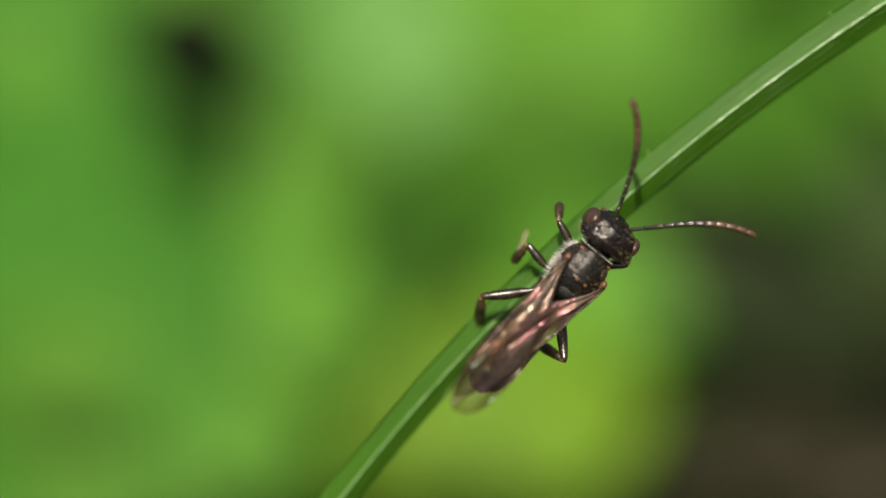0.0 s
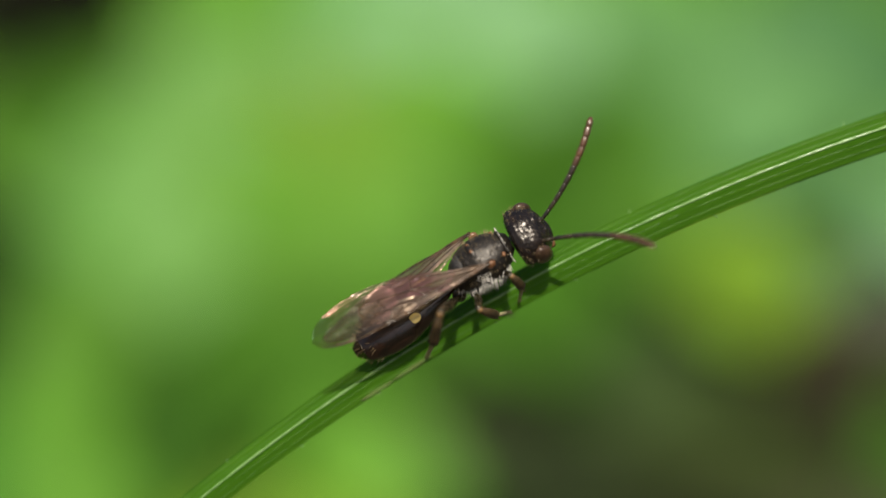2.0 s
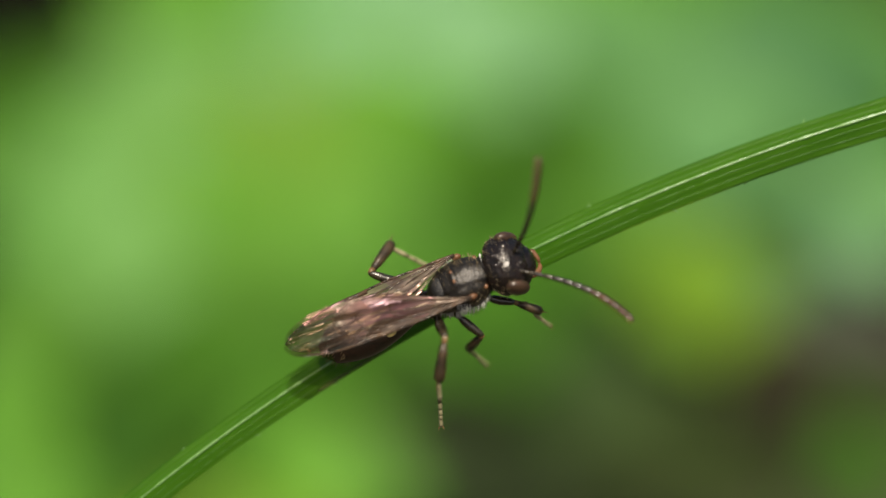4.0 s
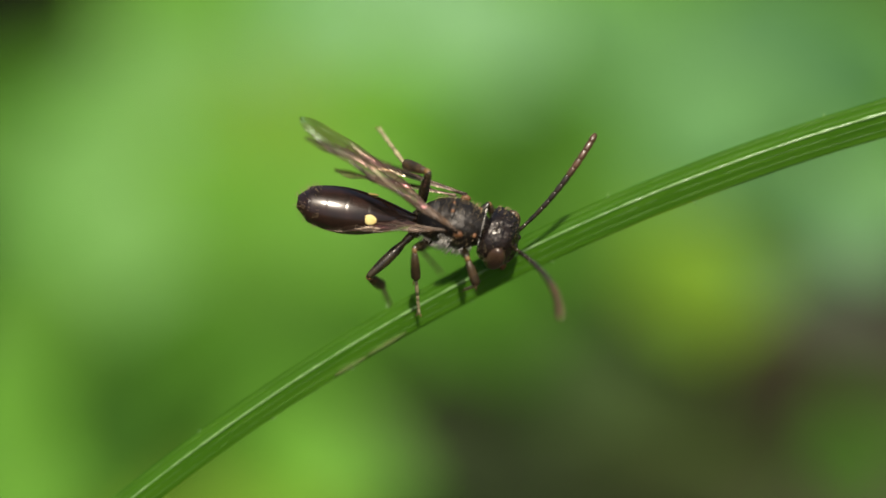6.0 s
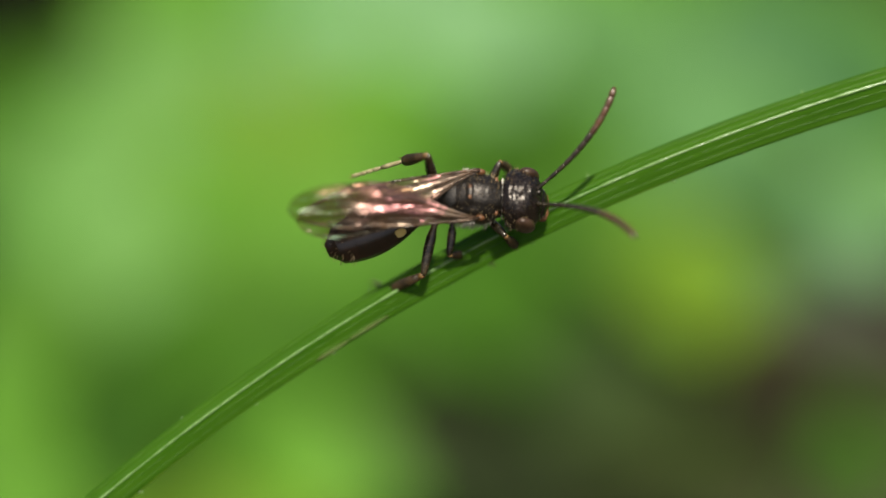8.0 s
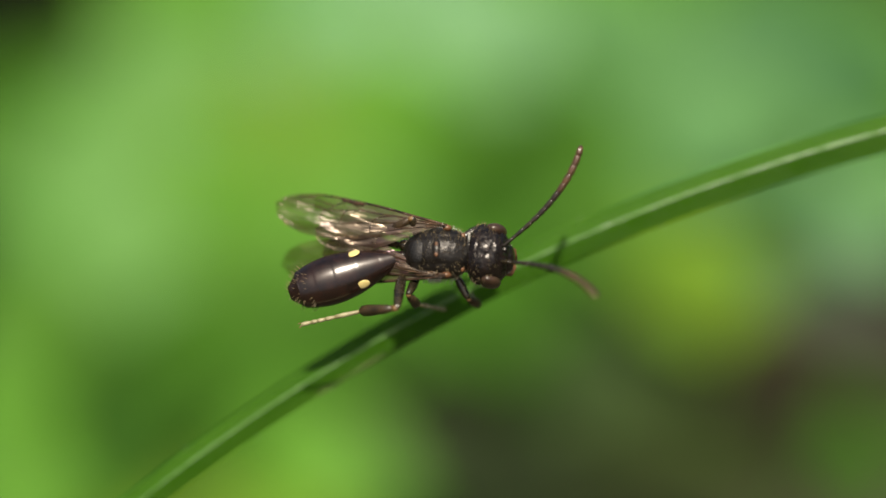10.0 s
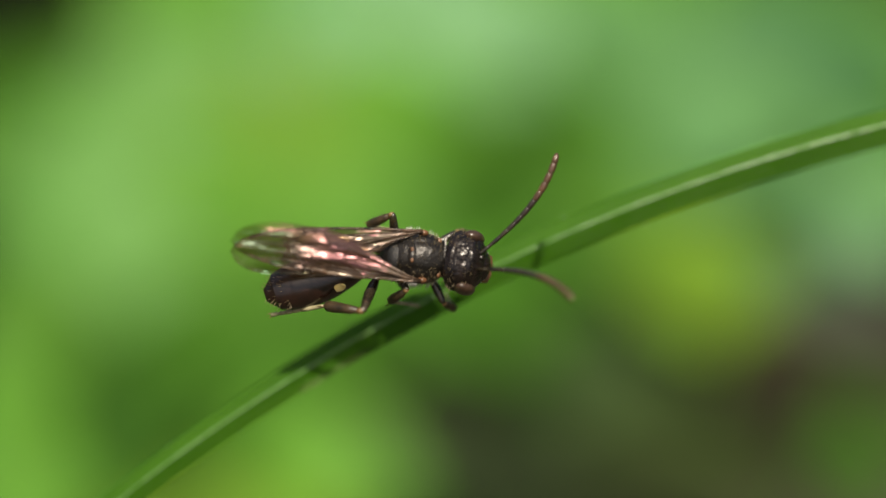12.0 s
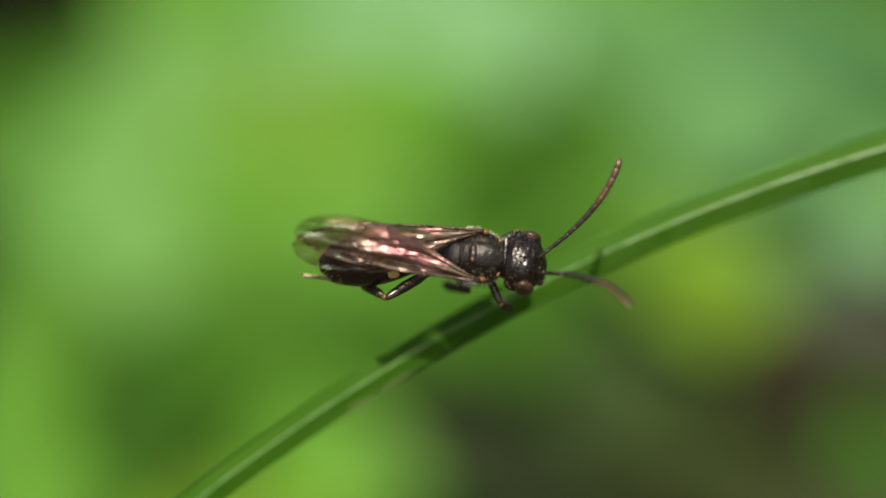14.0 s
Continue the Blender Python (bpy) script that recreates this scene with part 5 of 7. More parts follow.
    walk(part_of["legL2"], [
        (0, mm(-0.500, 0.380, -0.580, -140.2, 17.4, 79.5)),
        (0.25, mm(-0.500, 0.380, -0.580, -140.2, 15.7, 79.1)),
        (0.5, mm(-0.500, 0.380, -0.580, -142.2, 13.1, 73.3)),
        (0.75, mm(-0.500, 0.380, -0.580, -142.0, 12.7, 73.6)),
        (1, mm(-0.500, 0.380, -0.580, -134.7, -11.7, 73.9)),
        (1.2, mm(-0.500, 0.380, -0.580, -135.2, -10.5, 74.0)),
        (1.5, mm(-0.500, 0.380, -0.580, -160.7, 54.7, 45.0)),
        (2, mm(-0.500, 0.380, -0.580, -160.7, 54.7, 45.0)),
        (2.5, mm(-0.500, 0.380, -0.580, -160.7, 54.7, 45.0)),
        (2.7, mm(-0.500, 0.380, -0.580, -160.7, 54.7, 45.0)),
        (4.8, mm(-0.500, 0.380, -0.580, -160.7, 54.7, 45.0)),
        (5, mm(-0.500, 0.380, -0.580, -160.7, 54.7, 45.0)),
        (5.5, mm(-0.500, 0.380, -0.580, -160.7, 54.7, 45.0)),
        (6, mm(-0.500, 0.380, -0.580, -160.7, 54.7, 45.0)),
        (6.5, mm(-0.500, 0.380, -0.580, -160.7, 54.7, 45.0)),
        (6.8, mm(-0.500, 0.380, -0.580, -160.7, 54.7, 45.0)),
        (7, mm(-0.500, 0.380, -0.580, -160.7, 54.7, 45.0)),
        (7.2, mm(-0.500, 0.380, -0.580, -160.7, 54.7, 45.0)),
        (7.5, mm(-0.500, 0.380, -0.580, -160.7, 54.7, 45.0)),
        (7.6, mm(-0.500, 0.380, -0.580, -160.7, 54.7, 45.0)),
        (7.7, mm(-0.500, 0.380, -0.580, -160.7, 54.7, 45.0)),
        (7.8, mm(-0.500, 0.380, -0.580, -160.7, 54.7, 45.0)),
        (8, mm(-0.500, 0.380, -0.580, -160.7, 54.7, 45.0)),
        (9.15, mm(-0.500, 0.380, -0.580, -120.3, 1.3, 91.7)),
        (10.3, mm(-0.500, 0.380, -0.580, -120.2, -61.4, 116.5)),
        (10.5, mm(-0.500, 0.380, -0.580, -120.3, -61.4, 116.6)),
        (10.7, mm(-0.500, 0.380, -0.580, -120.5, -61.3, 116.8)),
        (11, mm(-0.500, 0.380, -0.580, -122.9, -9.4, 105.4)),
        (11.5, mm(-0.500, 0.380, -0.580, -126.3, -37.6, 106.7)),
        (12, mm(-0.500, 0.380, -0.580, -123.9, -37.7, 100.4)),
        (12.5, mm(-0.500, 0.380, -0.580, -103.7, 0.6, 85.9)),
        (13, mm(-0.500, 0.380, -0.580, -142.9, -7.1, 147.9)),
        (13.5, mm(-0.500, 0.380, -0.580, -137.6, -7.8, 133.1)),
        (14, mm(-0.500, 0.380, -0.580, -148.1, -5.5, 159.1))])
    walk(part_of["tibiaL2"], [
        (0, mm(1.150, 0.000, 0.000, 180.0, -82.6, 180.0)),
        (0.25, mm(1.150, 0.000, 0.000, -180.0, -81.0, 180.0)),
        (0.5, mm(1.150, -0.000, 0.000, 180.0, -75.5, 180.0)),
        (0.75, mm(1.150, -0.000, -0.000, 180.0, -75.3, -180.0)),
        (1, mm(1.150, -0.000, -0.000, -180.0, -57.2, -180.0)),
        (1.2, mm(1.150, -0.000, -0.000, 180.0, -58.1, 180.0)),
        (1.5, mm(1.150, -0.000, -0.000, -0.0, -79.2, 0.0)),
        (2, mm(1.150, -0.000, -0.000, -0.0, -79.2, 0.0)),
        (2.5, mm(1.150, -0.000, -0.000, -0.0, -79.2, 0.0)),
        (2.7, mm(1.150, -0.000, -0.000, -0.0, -79.2, 0.0)),
        (4.8, mm(1.150, -0.000, -0.000, -0.0, -79.2, 0.0)),
        (5, mm(1.150, -0.000, -0.000, -0.0, -79.2, 0.0)),
        (5.5, mm(1.150, -0.000, -0.000, -0.0, -79.2, 0.0)),
        (6, mm(1.150, -0.000, -0.000, -0.0, -79.2, 0.0)),
        (6.5, mm(1.150, -0.000, -0.000, -0.0, -79.2, 0.0)),
        (6.8, mm(1.150, -0.000, -0.000, -0.0, -79.2, 0.0)),
        (7, mm(1.150, -0.000, -0.000, -0.0, -79.2, 0.0)),
        (7.2, mm(1.150, -0.000, -0.000, -0.0, -79.2, 0.0)),
        (7.5, mm(1.150, -0.000, -0.000, -0.0, -79.2, 0.0)),
        (7.6, mm(1.150, -0.000, -0.000, -0.0, -79.2, 0.0)),
        (7.7, mm(1.150, -0.000, -0.000, -0.0, -79.2, 0.0)),
        (7.8, mm(1.150, -0.000, -0.000, -0.0, -79.2, 0.0)),
        (8, mm(1.150, -0.000, -0.000, -0.0, -79.2, 0.0)),
        (10.3, mm(1.150, -0.000, 0.000, 180.0, -56.2, 180.0)),
        (10.5, mm(1.150, 0.000, 0.000, -180.0, -56.3, 180.0)),
        (10.7, mm(1.150, 0.000, 0.000, 180.0, -56.4, 180.0)),
        (11, mm(1.150, -0.000, 0.000, -180.0, -51.9, 180.0)),
        (11.5, mm(1.150, 0.000, 0.000, 180.0, -64.1, 180.0)),
        (12, mm(1.150, 0.000, 0.000, 180.0, -59.9, -180.0)),
        (12.5, mm(1.150, 0.000, 0.000, -180.0, -40.4, 180.0)),
        (13, mm(1.150, 0.000, 0.000, -0.0, -68.1, 0.0)),
        (13.5, mm(1.150, -0.000, 0.000, 0.0, -78.1, 0.0)),
        (14, mm(1.150, -0.000, 0.000, 0.0, -60.5, -0.0))])
    walk(part_of["tarsusL2"], [
        (0, mm(1.009, 0.000, 1.091, -19.9, -7.6, 69.9)),
        (0.25, mm(0.978, 0.000, 1.087, -22.1, -8.1, 70.9)),
        (0.5, mm(0.874, 0.000, 1.065, -25.4, -10.5, 68.9)),
        (0.75, mm(0.871, -0.000, 1.064, -25.9, -10.5, 69.4)),
        (1, mm(0.554, -0.000, 0.924, -81.3, -6.7, 89.0)),
        (1.2, mm(0.568, -0.000, 0.934, -75.1, -7.1, 88.1)),
        (1.35, mm(0.962, -0.000, 1.007, -34.5, -12.2, 55.3)),
        (1.5, mm(1.356, 0.000, 1.081, 2.3, 4.6, 26.9)),
        (2, mm(1.356, 0.000, 1.081, 2.3, 4.6, 26.9)),
        (2.5, mm(1.356, 0.000, 1.081, 2.3, 4.6, 26.9)),
        (2.7, mm(1.356, 0.000, 1.081, 2.3, 4.6, 26.9)),
        (4.8, mm(1.356, 0.000, 1.081, 2.3, 4.6, 26.9)),
        (5, mm(1.356, 0.000, 1.081, 2.3, 4.6, 26.9)),
        (5.5, mm(1.356, 0.000, 1.081, 2.3, 4.6, 26.9)),
        (6, mm(1.356, 0.000, 1.081, 2.3, 4.6, 26.9)),
        (6.5, mm(1.356, 0.000, 1.081, 2.3, 4.6, 26.9)),
        (6.8, mm(1.356, 0.000, 1.081, 2.3, 4.6, 26.9)),
        (7, mm(1.356, 0.000, 1.081, 2.3, 4.6, 26.9)),
        (7.2, mm(1.356, 0.000, 1.081, 2.3, 4.6, 26.9)),
        (7.5, mm(1.356, 0.000, 1.081, 2.3, 4.6, 26.9)),
        (7.6, mm(1.356, 0.000, 1.081, 2.3, 4.6, 26.9)),
        (7.7, mm(1.356, 0.000, 1.081, 2.3, 4.6, 26.9)),
        (7.8, mm(1.356, 0.000, 1.081, 2.3, 4.6, 26.9)),
        (8, mm(1.356, 0.000, 1.081, 2.3, 4.6, 26.9)),
        (9.15, mm(0.947, -0.000, 0.997, 63.8, 63.0, 67.8)),
        (10.3, mm(0.539, -0.000, 0.914, 168.2, 25.9, 154.4)),
        (10.5, mm(0.539, -0.000, 0.915, 168.2, 25.8, 154.4)),
        (10.7, mm(0.541, -0.000, 0.916, 168.2, 25.7, 154.4)),
        (11, mm(0.472, 0.000, 0.866, 158.4, 7.0, 107.1)),
        (11.5, mm(0.669, 0.000, 0.989, 166.0, 11.6, 128.8)),
        (12, mm(0.598, 0.000, 0.952, 162.4, 12.9, 125.1)),
        (12.25, mm(0.456, 0.000, 0.833, 124.5, 25.9, 108.9)),
        (12.5, mm(0.313, 0.000, 0.713, 82.2, 26.0, 86.6)),
        (12.75, mm(0.936, 0.000, 0.867, 148.5, 15.0, 123.9)),
        (13, mm(1.559, 0.000, 1.021, -159.2, -20.4, 132.5)),
        (13.5, mm(1.378, -0.000, 1.076, -162.8, -11.8, 123.3)),
        (14, mm(1.691, -0.000, 0.958, -157.8, -28.6, 139.7))])
    walk(part_of["legL3"], [
        (0, mm(-0.980, 0.300, -0.450, -131.5, 5.4, 136.7)),
        (0.25, mm(-0.980, 0.300, -0.450, -133.5, 5.4, 136.2)),
        (0.5, mm(-0.980, 0.300, -0.450, -138.4, -3.0, 130.6)),
        (0.75, mm(-0.980, 0.300, -0.450, -138.3, -2.0, 130.8)),
        (1, mm(-0.980, 0.300, -0.450, -149.6, -10.7, 150.6)),
        (1.2, mm(-0.980, 0.300, -0.450, -148.6, -10.3, 150.8)),
        (1.35, mm(-0.980, 0.300, -0.450, 161.0, -23.6, 149.1)),
        (1.5, mm(-0.980, 0.300, -0.450, 104.9, -33.0, 160.1)),
        (1.75, mm(-0.980, 0.300, -0.450, 132.6, -3.9, 159.0)),
        (2, mm(-0.980, 0.300, -0.450, 162.0, 22.2, 172.0)),
        (2.5, mm(-0.980, 0.300, -0.450, 162.2, 11.7, -157.4)),
        (2.7, mm(-0.980, 0.300, -0.450, 161.9, 12.1, -157.9)),
        (3.4, mm(-0.980, 0.300, -0.450, 127.2, -2.5, 164.1)),
        (4.1, mm(-0.980, 0.300, -0.450, 104.8, -33.6, 136.5)),
        (4.8, mm(-0.980, 0.300, -0.450, 97.7, -70.9, 107.5)),
        (4.9, mm(-0.980, 0.300, -0.450, 163.7, -64.3, 107.5)),
        (5, mm(-0.980, 0.300, -0.450, -141.4, -61.0, 119.9)),
        (5.5, mm(-0.980, 0.300, -0.450, -126.8, -67.7, 84.7)),
        (6, mm(-0.980, 0.300, -0.450, -129.2, -84.7, 80.1)),
        (6.5, mm(-0.980, 0.300, -0.450, -117.2, -80.7, 73.2)),
        (6.8, mm(-0.980, 0.300, -0.450, 55.7, -81.8, -47.1)),
        (7, mm(-0.980, 0.300, -0.450, 56.2, -81.7, -47.6)),
        (7.2, mm(-0.980, 0.300, -0.450, 57.3, -81.7, -49.0)),
        (7.5, mm(-0.980, 0.300, -0.450, 117.4, -58.9, -109.1)),
        (7.6, mm(-0.980, 0.300, -0.450, 117.4, -58.9, -109.1)),
        (7.7, mm(-0.980, 0.300, -0.450, -148.8, -69.5, 117.1)),
        (7.8, mm(-0.980, 0.300, -0.450, -149.2, -69.6, 117.4)),
        (8, mm(-0.980, 0.300, -0.450, -148.5, -69.8, 116.9)),
        (9.15, mm(-0.980, 0.300, -0.450, 168.7, -26.9, 161.8)),
        (10.3, mm(-0.980, 0.300, -0.450, 162.0, 22.2, 172.0)),
        (10.5, mm(-0.980, 0.300, -0.450, 162.0, 22.2, 172.0)),
        (10.7, mm(-0.980, 0.300, -0.450, 162.0, 22.2, 172.0)),
        (11, mm(-0.980, 0.300, -0.450, 162.0, 22.2, 172.0)),
        (11.5, mm(-0.980, 0.300, -0.450, 162.0, 22.2, 172.0)),
        (12, mm(-0.980, 0.300, -0.450, 162.0, 22.2, 172.0)),
        (12.25, mm(-0.980, 0.300, -0.450, -164.5, 4.5, 158.5)),
        (12.5, mm(-0.980, 0.300, -0.450, -128.2, -2.5, 137.6)),
        (12.75, mm(-0.980, 0.300, -0.450, -164.5, 4.5, 158.5)),
        (13, mm(-0.980, 0.300, -0.450, 162.0, 22.2, 172.0)),
        (13.5, mm(-0.980, 0.300, -0.450, 162.0, 22.2, 172.0)),
        (14, mm(-0.980, 0.300, -0.450, 162.0, 22.2, 172.0))])
    walk(part_of["tibiaL3"], [
        (0, mm(1.900, -0.000, 0.000, 0.0, -84.2, -0.0)),
        (0.25, mm(1.900, 0.000, 0.000, 0.0, -84.3, -0.0)),
        (0.5, mm(1.900, 0.000, 0.000, -0.0, -83.6, 0.0)),
        (0.75, mm(1.900, 0.000, 0.000, -0.0, -82.0, 0.0)),
        (1, mm(1.900, 0.000, -0.000, 0.0, -80.9, -0.0)),
        (1.2, mm(1.900, 0.000, -0.000, 0.0, -80.9, 0.0)),
        (1.5, mm(1.900, 0.000, 0.000, 180.0, -25.8, -180.0)),
        (2, mm(1.900, 0.000, -0.000, -180.0, -60.7, -180.0)),
        (2.5, mm(1.900, 0.000, 0.000, 0.0, -59.1, 0.0)),
        (2.7, mm(1.900, -0.000, -0.000, 0.0, -58.1, -0.0)),
        (4.8, mm(1.900, -0.000, 0.000, -180.0, -54.5, 180.0)),
        (5, mm(1.900, -0.000, -0.000, 180.0, -62.8, -180.0)),
        (5.5, mm(1.900, -0.000, -0.000, 180.0, -59.3, 180.0)),
        (6, mm(1.900, 0.000, 0.000, 180.0, -57.0, 180.0)),
        (6.5, mm(1.900, 0.000, 0.000, 180.0, -39.0, -180.0)),
        (6.8, mm(1.900, 0.000, -0.000, -180.0, -18.2, 180.0)),
        (7, mm(1.900, 0.000, -0.000, 180.0, -18.2, 180.0)),
        (7.2, mm(1.900, 0.000, 0.000, 180.0, -18.1, -180.0)),
        (7.5, mm(1.900, -0.000, 0.000, 180.0, -55.3, 180.0)),
        (7.6, mm(1.900, -0.000, 0.000, 180.0, -55.3, 180.0)),
        (7.7, mm(1.900, 0.000, 0.000, 180.0, -47.5, 180.0)),
        (7.8, mm(1.900, 0.000, 0.000, -180.0, -47.5, 180.0)),
        (8, mm(1.900, 0.000, -0.000, 180.0, -47.7, -180.0)),
        (10.3, mm(1.900, 0.000, -0.000, -180.0, -60.7, -180.0)),
        (10.5, mm(1.900, 0.000, -0.000, -180.0, -60.7, -180.0)),
        (10.7, mm(1.900, 0.000, -0.000, -180.0, -60.7, -180.0)),
        (11, mm(1.900, 0.000, -0.000, -180.0, -60.7, -180.0)),
        (11.5, mm(1.900, 0.000, -0.000, -180.0, -60.7, -180.0)),
        (12, mm(1.900, 0.000, -0.000, -180.0, -60.7, -180.0)),
        (12.5, mm(1.900, -0.000, -0.000, -180.0, -88.2, -180.0)),
        (13, mm(1.900, 0.000, -0.000, -180.0, -60.7, -180.0)),
        (13.5, mm(1.900, 0.000, -0.000, -180.0, -60.7, -180.0)),
        (14, mm(1.900, 0.000, -0.000, -180.0, -60.7, -180.0))])
    walk(part_of["tarsusL3"], [
        (0, mm(2.042, -0.000, 1.393, -46.7, -70.0, 48.5)),
        (0.25, mm(2.038, -0.000, 1.393, -46.7, -70.2, 48.5)),
        (0.5, mm(2.055, 0.000, 1.391, -11.2, -69.3, 11.9)),
        (0.75, mm(2.095, 0.000, 1.386, -9.8, -67.7, 10.5)),
        (1, mm(2.121, -0.000, 1.382, -3.5, -47.4, 4.8)),
        (1.2, mm(2.122, 0.000, 1.382, -4.4, -46.8, 6.0)),
        (1.35, mm(1.381, 0.000, 0.996, 9.4, -26.0, -34.5)),
        (1.5, mm(0.639, 0.000, 0.609, 6.2, -2.8, -65.8)),
        (2, mm(1.215, -0.000, 1.221, 0.6, -8.9, -3.7)),
        (2.5, mm(2.618, 0.000, 1.202, -63.0, -68.0, 64.7)),
        (2.7, mm(2.640, -0.000, 1.188, -60.3, -67.1, 62.3)),
        (3.4, mm(2.123, -0.000, 1.172, -153.2, -47.3, 172.7)),
        (4.1, mm(1.605, -0.000, 1.156, -156.7, 1.0, -159.2)),
        (4.8, mm(1.088, 0.000, 1.140, -132.1, 44.3, -122.2)),
        (4.867, mm(1.145, -0.000, 1.175, -159.5, 0.8, -157.1)),
        (4.933, mm(1.202, -0.000, 1.210, -162.0, -49.0, -179.3)),
        (5, mm(1.259, -0.000, 1.245, -47.8, -73.3, 49.0)),
        (5.5, mm(1.185, -0.000, 1.204, -139.9, -58.0, 135.2)),
        (6, mm(1.137, 0.000, 1.174, -143.1, -80.6, 142.7)),
        (6.5, mm(0.812, -0.000, 0.881, -165.6, -35.6, 156.2)),
        (6.8, mm(0.570, 0.000, 0.437, -172.4, -12.2, 147.6)),
        (7, mm(0.570, 0.000, 0.437, -172.3, -12.3, 147.6)),
        (7.2, mm(0.569, 0.000, 0.436, -172.3, -12.3, 147.6)),
        (7.5, mm(1.104, -0.000, 1.151, -173.5, -30.4, 167.2)),
        (7.6, mm(1.104, -0.000, 1.151, -173.5, -30.4, 167.2)),
        (7.7, mm(0.955, 0.000, 1.033, 135.3, -53.1, -129.0)),
        (7.8, mm(0.955, 0.000, 1.033, 135.3, -53.1, -129.0)),
        (8, mm(0.957, -0.000, 1.035, 135.2, -53.1, -128.9)),
        (9.15, mm(1.086, -0.000, 1.128, 31.7, -56.8, -29.6)),
        (10.3, mm(1.215, -0.000, 1.221, 0.6, -8.9, -3.7)),
        (10.5, mm(1.215, -0.000, 1.221, 0.6, -8.9, -3.7)),
        (10.7, mm(1.215, -0.000, 1.221, 0.6, -8.9, -3.7)),
        (11, mm(1.215, -0.000, 1.221, 0.6, -8.9, -3.7)),
        (11.5, mm(1.215, -0.000, 1.221, 0.6, -8.9, -3.7)),
        (12, mm(1.215, -0.000, 1.221, 0.6, -8.9, -3.7)),
        (12.5, mm(1.856, -0.000, 1.399, -8.3, -46.8, 11.3)),
        (13, mm(1.215, -0.000, 1.221, 0.6, -8.9, -3.7)),
        (13.5, mm(1.215, -0.000, 1.221, 0.6, -8.9, -3.7)),
        (14, mm(1.215, -0.000, 1.221, 0.6, -8.9, -3.7))])
    walk(part_of["forewingR"], [
        (0, mm(0.250, -0.700, 0.500, -16.7, -20.6, 162.0)),
        (0.25, mm(0.250, -0.700, 0.500, -16.7, -20.7, 160.6)),
        (0.5, mm(0.250, -0.700, 0.500, -17.2, -22.0, 163.4)),
        (0.75, mm(0.250, -0.700, 0.500, -17.2, -22.1, 164.4)),
        (1, mm(0.250, -0.700, 0.500, 3.6, -23.8, -178.1)),
        (1.2, mm(0.250, -0.700, 0.500, 3.8, -24.2, -178.6)),
        (1.5, mm(0.250, -0.700, 0.500, -21.1, -2.3, 178.2)),
        (2, mm(0.250, -0.700, 0.500, -24.9, -3.5, 179.4)),
        (2.5, mm(0.250, -0.700, 0.500, -30.1, -2.8, -177.9)),
        (2.7, mm(0.250, -0.700, 0.500, -30.3, -3.2, -177.2)),
        (4.8, mm(0.250, -0.700, 0.500, -16.8, -6.4, 177.2)),
        (5, mm(0.250, -0.700, 0.500, 7.7, -6.1, 178.7)),
        (5.5, mm(0.250, -0.700, 0.500, -16.0, 4.5, 161.6)),
        (6, mm(0.250, -0.700, 0.500, 24.1, -17.9, 167.6)),
        (6.5, mm(0.250, -0.700, 0.500, -44.1, -14.0, 178.3)),
        (6.8, mm(0.250, -0.700, 0.500, -9.6, -17.7, -179.3)),
        (7, mm(0.250, -0.700, 0.500, 4.6, -2.2, -153.2)),
        (7.2, mm(0.250, -0.700, 0.500, 2.7, -12.4, -141.5)),
        (7.5, mm(0.250, -0.700, 0.500, 43.9, -5.1, -171.2)),
        (7.6, mm(0.250, -0.700, 0.500, -17.7, -7.8, -158.8)),
        (7.7, mm(0.250, -0.700, 0.500, -52.2, -7.4, -161.0)),
        (7.8, mm(0.250, -0.700, 0.500, -40.4, -7.9, -162.8)),
        (8, mm(0.250, -0.700, 0.500, -35.0, -10.5, -172.9)),
        (10.3, mm(0.250, -0.700, 0.500, -18.4, 29.2, 177.7)),
        (10.5, mm(0.250, -0.700, 0.500, -16.7, -3.6, 174.0)),
        (10.7, mm(0.250, -0.700, 0.500, -17.9, 24.7, 176.2)),
        (11, mm(0.250, -0.700, 0.500, -26.7, -9.7, 175.6)),
        (11.5, mm(0.250, -0.700, 0.500, -26.7, -9.5, 175.6)),
        (12, mm(0.250, -0.700, 0.500, -26.7, -9.6, 176.1)),
        (12.5, mm(0.250, -0.700, 0.500, -26.6, -8.8, 174.6)),
        (13, mm(0.250, -0.700, 0.500, -26.8, -9.4, 177.7)),
        (13.5, mm(0.250, -0.700, 0.500, -26.8, -9.5, 177.3)),
        (14, mm(0.250, -0.700, 0.500, -26.7, -9.7, 175.4))])
